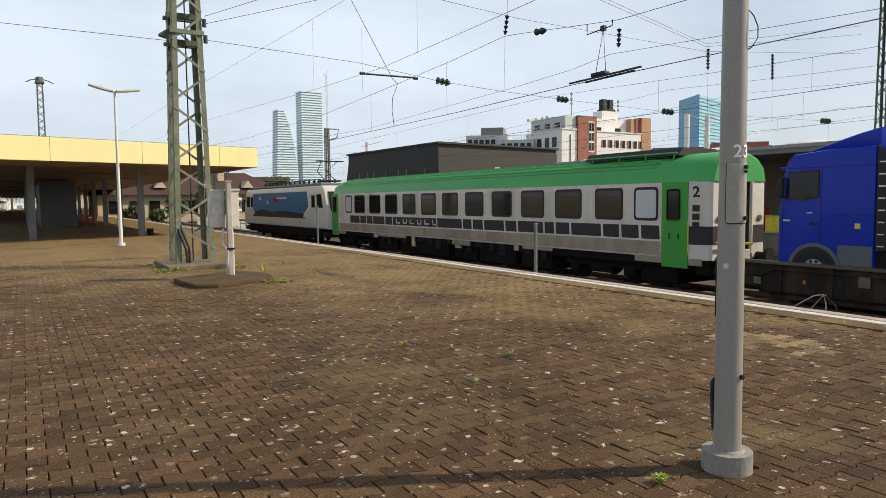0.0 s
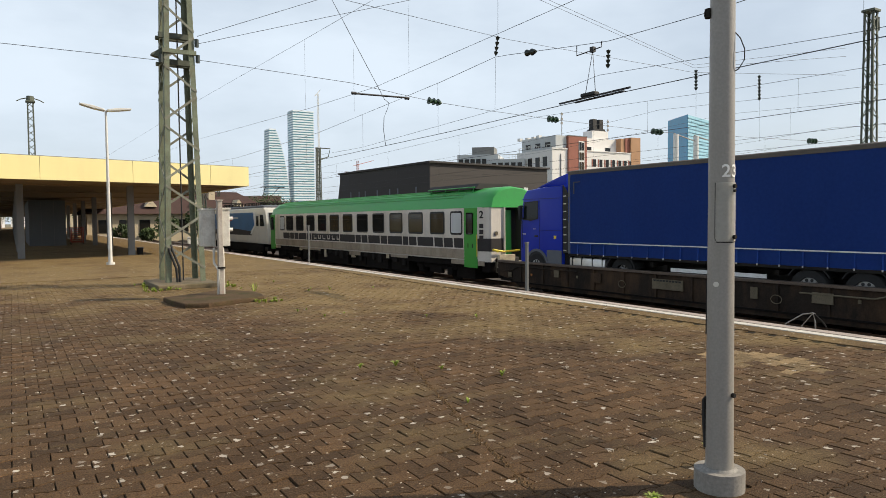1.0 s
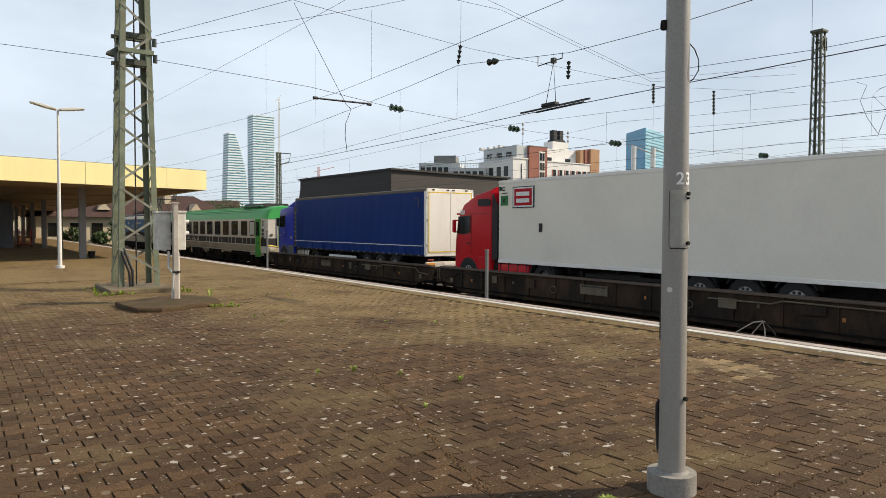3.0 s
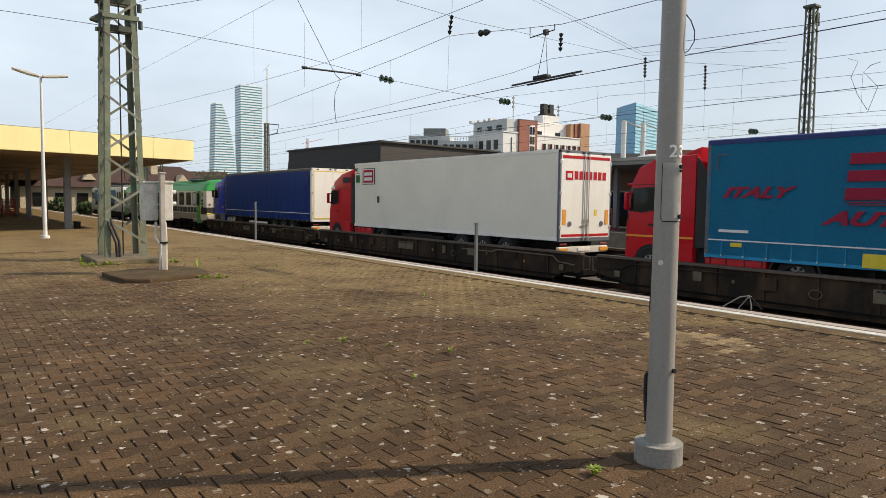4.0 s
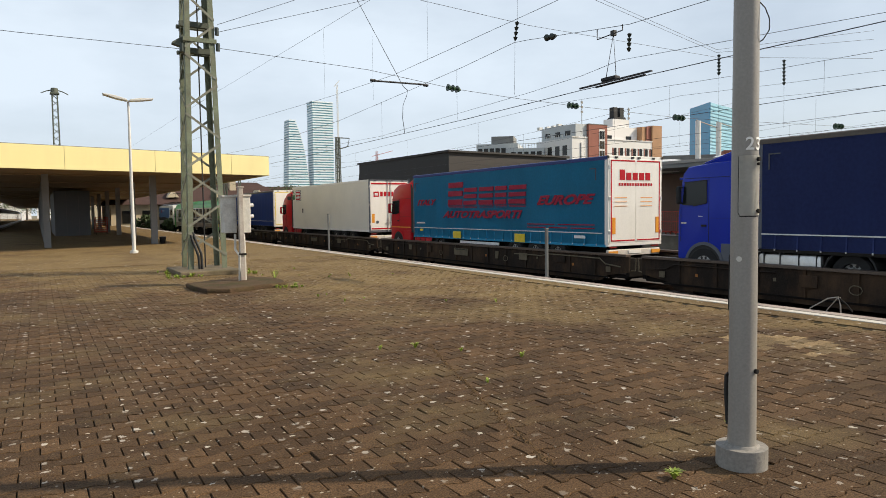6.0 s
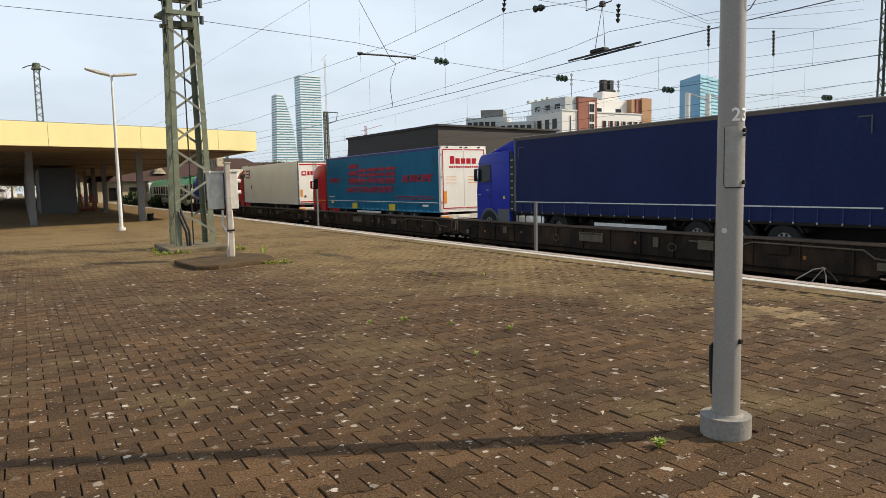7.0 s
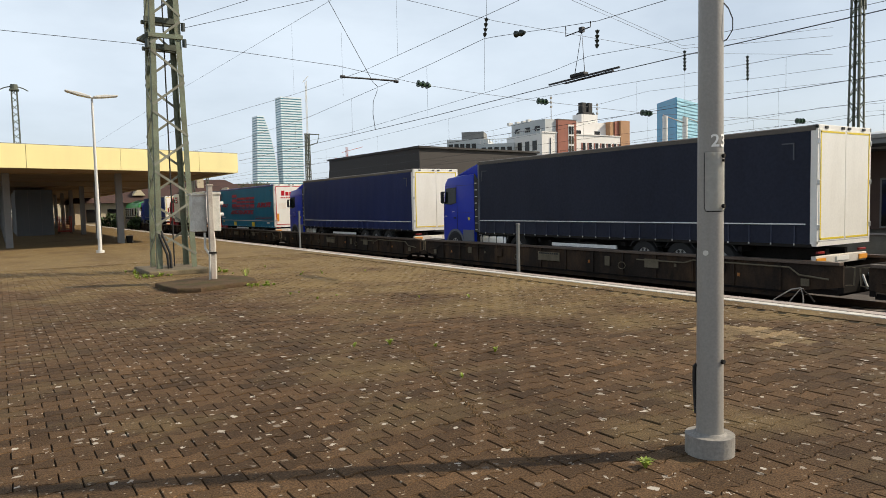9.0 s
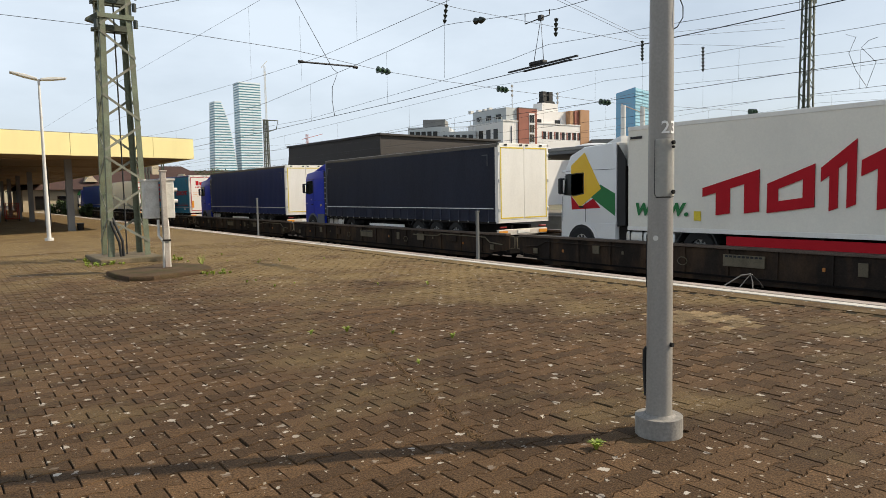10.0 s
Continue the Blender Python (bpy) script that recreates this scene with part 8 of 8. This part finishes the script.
# jumpers near the second mast
for pts in (((10.37, 6.68), (10.06, 6.54), (10.26, 6.05), (10.03, 5.46), (9.71, 4.93)), ((9.39, 6.42), (9.67, 6.36), (9.88, 6.17), (9.43, 5.64), (9.71, 4.82))):
    wire("jumper", "looped jumper cable near the far mast", [(24.2, y, z) for y, z in pts], 0.014)
# cantilever arms seen over the far roof
for x, y, reach, drop in ((37.16, 30.0, 2.1, 0.42), (39.22, 30.0, 1.9, 0.36)):
    ca = thing("cantilever_post", "pale post with a cantilever arm on the far canopy roof", "post", "cantilever posts", m=pose(x, y, 4.29))
    b = nb()
    rod(b, (0, 0, 0), (0, 0, 3.02), 0.17, 12)
    part("post", b, M["galv_light"], ca)
    b = nb()
    rod(b, (-0.2, 0, 3.06), (reach, 0, 3.06 - drop), 0.04, 6)
    part("arm", b, M["galv"], ca)

# ---- weeds in the joints ----
def weed(x, y, h, n, seed, flower=False, z=0.0):
    random.seed(seed)
    t = thing("weed", "small green weed growing from a paving joint", "weed", "weeds in the joints", m=pose(x, y, z))
    verts, faces = [], []
    for k in range(n):
        a, lean = random.uniform(0, 6.28), random.uniform(0.3, 1.0)
        w = random.uniform(0.006, 0.014)
        hh = h * random.uniform(0.5, 1.0)
        d = Vector((math.cos(a), math.sin(a), 0))
        s = Vector((-d.y, d.x, 0)) * w
        i = len(verts)
        verts += [Vector((0, 0, -0.01)) - s * 0.5, Vector((0, 0, -0.01)) + s * 0.5, d * hh * lean * 0.5 + Vector((0, 0, hh * 0.6)) + s, d * hh * lean * 0.5 + Vector((0, 0, hh * 0.6)) - s, d * hh * lean + Vector((0, 0, hh * (1.0 - 0.4 * lean)))]
        faces += [(i, i + 1, i + 2, i + 3), (i + 3, i + 2, i + 4)]
    me = bpy.data.meshes.new("leaves")
    me.from_pydata(verts, [], faces)
    me.materials.append(M["weed"])
    ob = new("leaves", me)
    ob.parent = t
    if flower:
        b = nb()
        for k in range(5):
            p = Vector((random.uniform(-0.03, 0.03), random.uniform(-0.03, 0.03), h * random.uniform(0.8, 1.2)))
            bmesh.ops.create_icosphere(b, subdivisions=1, radius=0.014, matrix=Matrix.Translation(p))
            rod(b, (0, 0, 0), p, 0.002, 4)
        part("flower", b, M["flower"], t, "tiny yellow flowers")


for k, (x, y, h, n, fl) in enumerate(((3.3, 7.5, 0.09, 12, False), (3.72, 7.34, 0.1, 26, False), (4.1, 6.85, 0.08, 12, False), (4.5, 6.15, 0.1, 14, False), (3.5, 5.4, 0.07, 10, False), (3.12, 2.72, 0.1, 40, False), (4.02, 2.92, 0.2, 12, True))):
    weed(x, y, h, n, 40 + k, fl)
random.seed(5)
for k in range(56):
    side = k % 4
    if side == 0:
        x, y = random.uniform(2.55, 3.6), random.uniform(18.95, 19.4)
    elif side == 1:
        x, y = random.uniform(4.62, 5.0), random.uniform(19.0, 20.6)
    elif side == 2:
        x, y = random.uniform(4.3, 4.9), random.uniform(14.9, 15.3)
    else:
        x, y = random.uniform(2.6, 2.93), random.uniform(19.3, 21.5)
    weed(x, y, random.uniform(0.05, 0.17), 18, 60 + k)
weed(4.9, 17.2, 0.4, 10, 120)
for k in range(14):
    random.seed(200 + k)
    weed(random.uniform(4.5, 9.0), random.uniform(10, 20), random.uniform(0.05, 0.1), 10, 140 + k)

# mossy seam where two fields of paving meet
verts, faces = [], []
rm = random.Random(17)
for k in range(420):
    f = k / 419
    x, y = 2.56 + 1.4 * f ** 1.1, 3.1 + 4.3 * f
    x, y = x + rm.gauss(0, 0.014), y + rm.gauss(0, 0.02)
    s, h = rm.uniform(0.01, 0.026), rm.uniform(0.006, 0.016)
    i = len(verts)
    for j in range(5):
        a = j * 1.2566 + rm.random()
        verts.append((x + s * math.cos(a), y + s * 1.3 * math.sin(a), -0.004))
    verts.append((x, y, h))
    faces += [(i + j, i + (j + 1) % 5, i + 5) for j in range(5)]
me = bpy.data.meshes.new("moss")
me.from_pydata(verts, [], faces)
me.materials.append(M["moss"])
tagged(new("moss", me), "thin line of yellow-brown moss in a paving seam", "moss", kind="stuff")

# ---- interlocking pavers: waisted blocks, each row shifted by half a block ----
PL, PW = 0.26, 0.174           # block length across the platform, row spacing along it
GX, GY = 0.0038, 0.0025         # half joints at the ends and between the rows
OUT = [(-0.13, 0.1), (-0.085, 0.1), (-0.045, 0.074), (0.045, 0.074), (0.085, 0.1), (0.13, 0.1),
       (0.13, -0.1), (0.085, -0.1), (0.045, -0.074), (-0.045, -0.074), (-0.085, -0.1), (-0.13, -0.1)]


def paver_rings():
    base = [(x - (math.copysign(GX, x) if abs(x) > 0.1 else 0), y - math.copysign(GY, y)) for x, y in OUT]
    top = [(x - (math.copysign(0.0035, x) if abs(x) > 0.1 else 0), y - math.copysign(0.004, y)) for x, y in base]
    return base, top


def paver_faces(n):
    """Five quads for the top, then the bevel and the sides."""
    faces = [(2 * n + a, 2 * n + 11 - a, 2 * n + 10 - a, 2 * n + a + 1) for a in range(5)]
    for r in (0, n):
        for a in range(n):
            d = (a + 1) % n
            faces.append((r + d, r + a, r + n + a, r + n + d))
    return faces


def paver_mesh(name):
    base, top = paver_rings()
    verts = [(x, y, -0.045) for x, y in base] + [(x, y, -0.007) for x, y in base] + [(x, y, 0.0) for x, y in top]
    me = bpy.data.meshes.new(name)
    me.from_pydata(verts, [], paver_faces(len(base)))
    me.materials.append(M["paver"])
    return me


near_mesh = paver_mesh("paver")
near, field, pale = [], [], []
rng = random.Random(3)
for j in range(math.ceil(PAVED_Y0 / PW) + 2, math.floor(PAVED_Y1 / PW) + 1):
    for i in range(-20, 45):
        x, y = 0.124 + i * PL + (j % 2) * PL / 2, -0.154 + j * PW
        if not EDGE_L + 1.04 < x < EDGE_R - 1.0:
            continue
        if (x - 3.68) ** 2 + (y - 2.66) ** 2 < 0.1 ** 2:
            continue
        if 3.0 < x < 4.5 and 19.5 < y < 21.7:
            continue
        spot = (x, y, rng.gauss(0, 0.0022), rng.gauss(0, 0.8), rng.gauss(0, 0.012), rng.gauss(0, 0.012))
        # distance from the centre of the paler patch, made ragged by noise
        worn = ((x - 7.75) / 0.5) ** 2 + ((y - 4.9) / 0.85) ** 2 + 0.5 * noise.noise((x * 2.5, y * 2.5, 4.0))
        if worn < 0.95 and rng.random() < 0.85:
            pale.append(spot)
        else:
            (near if 1.3 < x < 4.05 and 2.9 < y < 7.2 else field).append(spot)
for x, y, z, turn, ax, ay in near[:300]:
    ob = new("paver", near_mesh)
    ob.parent = platform
    ob.matrix_basis = pose(x, y, z, math.degrees(ax), math.degrees(ay), turn)
field += near[300:]
base, top = paver_rings()
prof = np.array([(x, y, -0.02) for x, y in base] + [(x, y, -0.007) for x, y in base] + [(x, y, 0.0) for x, y in top])
nv = len(prof)
one = np.array(paver_faces(len(base)))
for spots, mt, label in ((field, "paver_field", "many interlocking dark brown pavers"), (pale, "paver_pale", "patch of paler pavers")):
    spots = np.array(spots)
    c, s = np.cos(np.radians(spots[:, 3])), np.sin(np.radians(spots[:, 3]))
    vx = spots[:, 0:1] + c[:, None] * prof[None, :, 0] - s[:, None] * prof[None, :, 1]
    vy = spots[:, 1:2] + s[:, None] * prof[None, :, 0] + c[:, None] * prof[None, :, 1]
    vz = spots[:, 2:3] + prof[None, :, 2] + spots[:, 4:5] * prof[None, :, 1] - spots[:, 5:6] * prof[None, :, 0]
    co = np.stack([vx, vy, vz], -1).reshape(-1, 3)
    faces = (one[None, :, :] + (np.arange(len(spots)) * nv)[:, None, None]).reshape(-1, 4)
    me = bpy.data.meshes.new(mt)
    me.from_pydata(co.tolist(), [], faces.tolist())
    me.materials.append(M[mt])
    fieldob = tagged(new(mt if mt != "paver_pale" else "pale_paving", me), label, "", "", "stuff")
    fieldob.parent = platform


def motions():
    """The train rolls past at an even speed, its wheels turning."""
    times = [0.0, 0.1, 0.2, 0.5] + [float(k) for k in range(1, 10)] + [9.5, 9.8, 9.9, 10.0]
    for ob, offset in TRAIN:
        walk(ob, [(t, pose(TRACK_X, START + offset + SPEED * t, RAIL)) for t in times])
    for ob, y, r in WHEELS:
        step = 2 / FPS
        walk(ob, [(k * step, pose(0, y, r, -math.degrees(SPEED * k * step / r) % 360)) for k in range(151)])


motions()
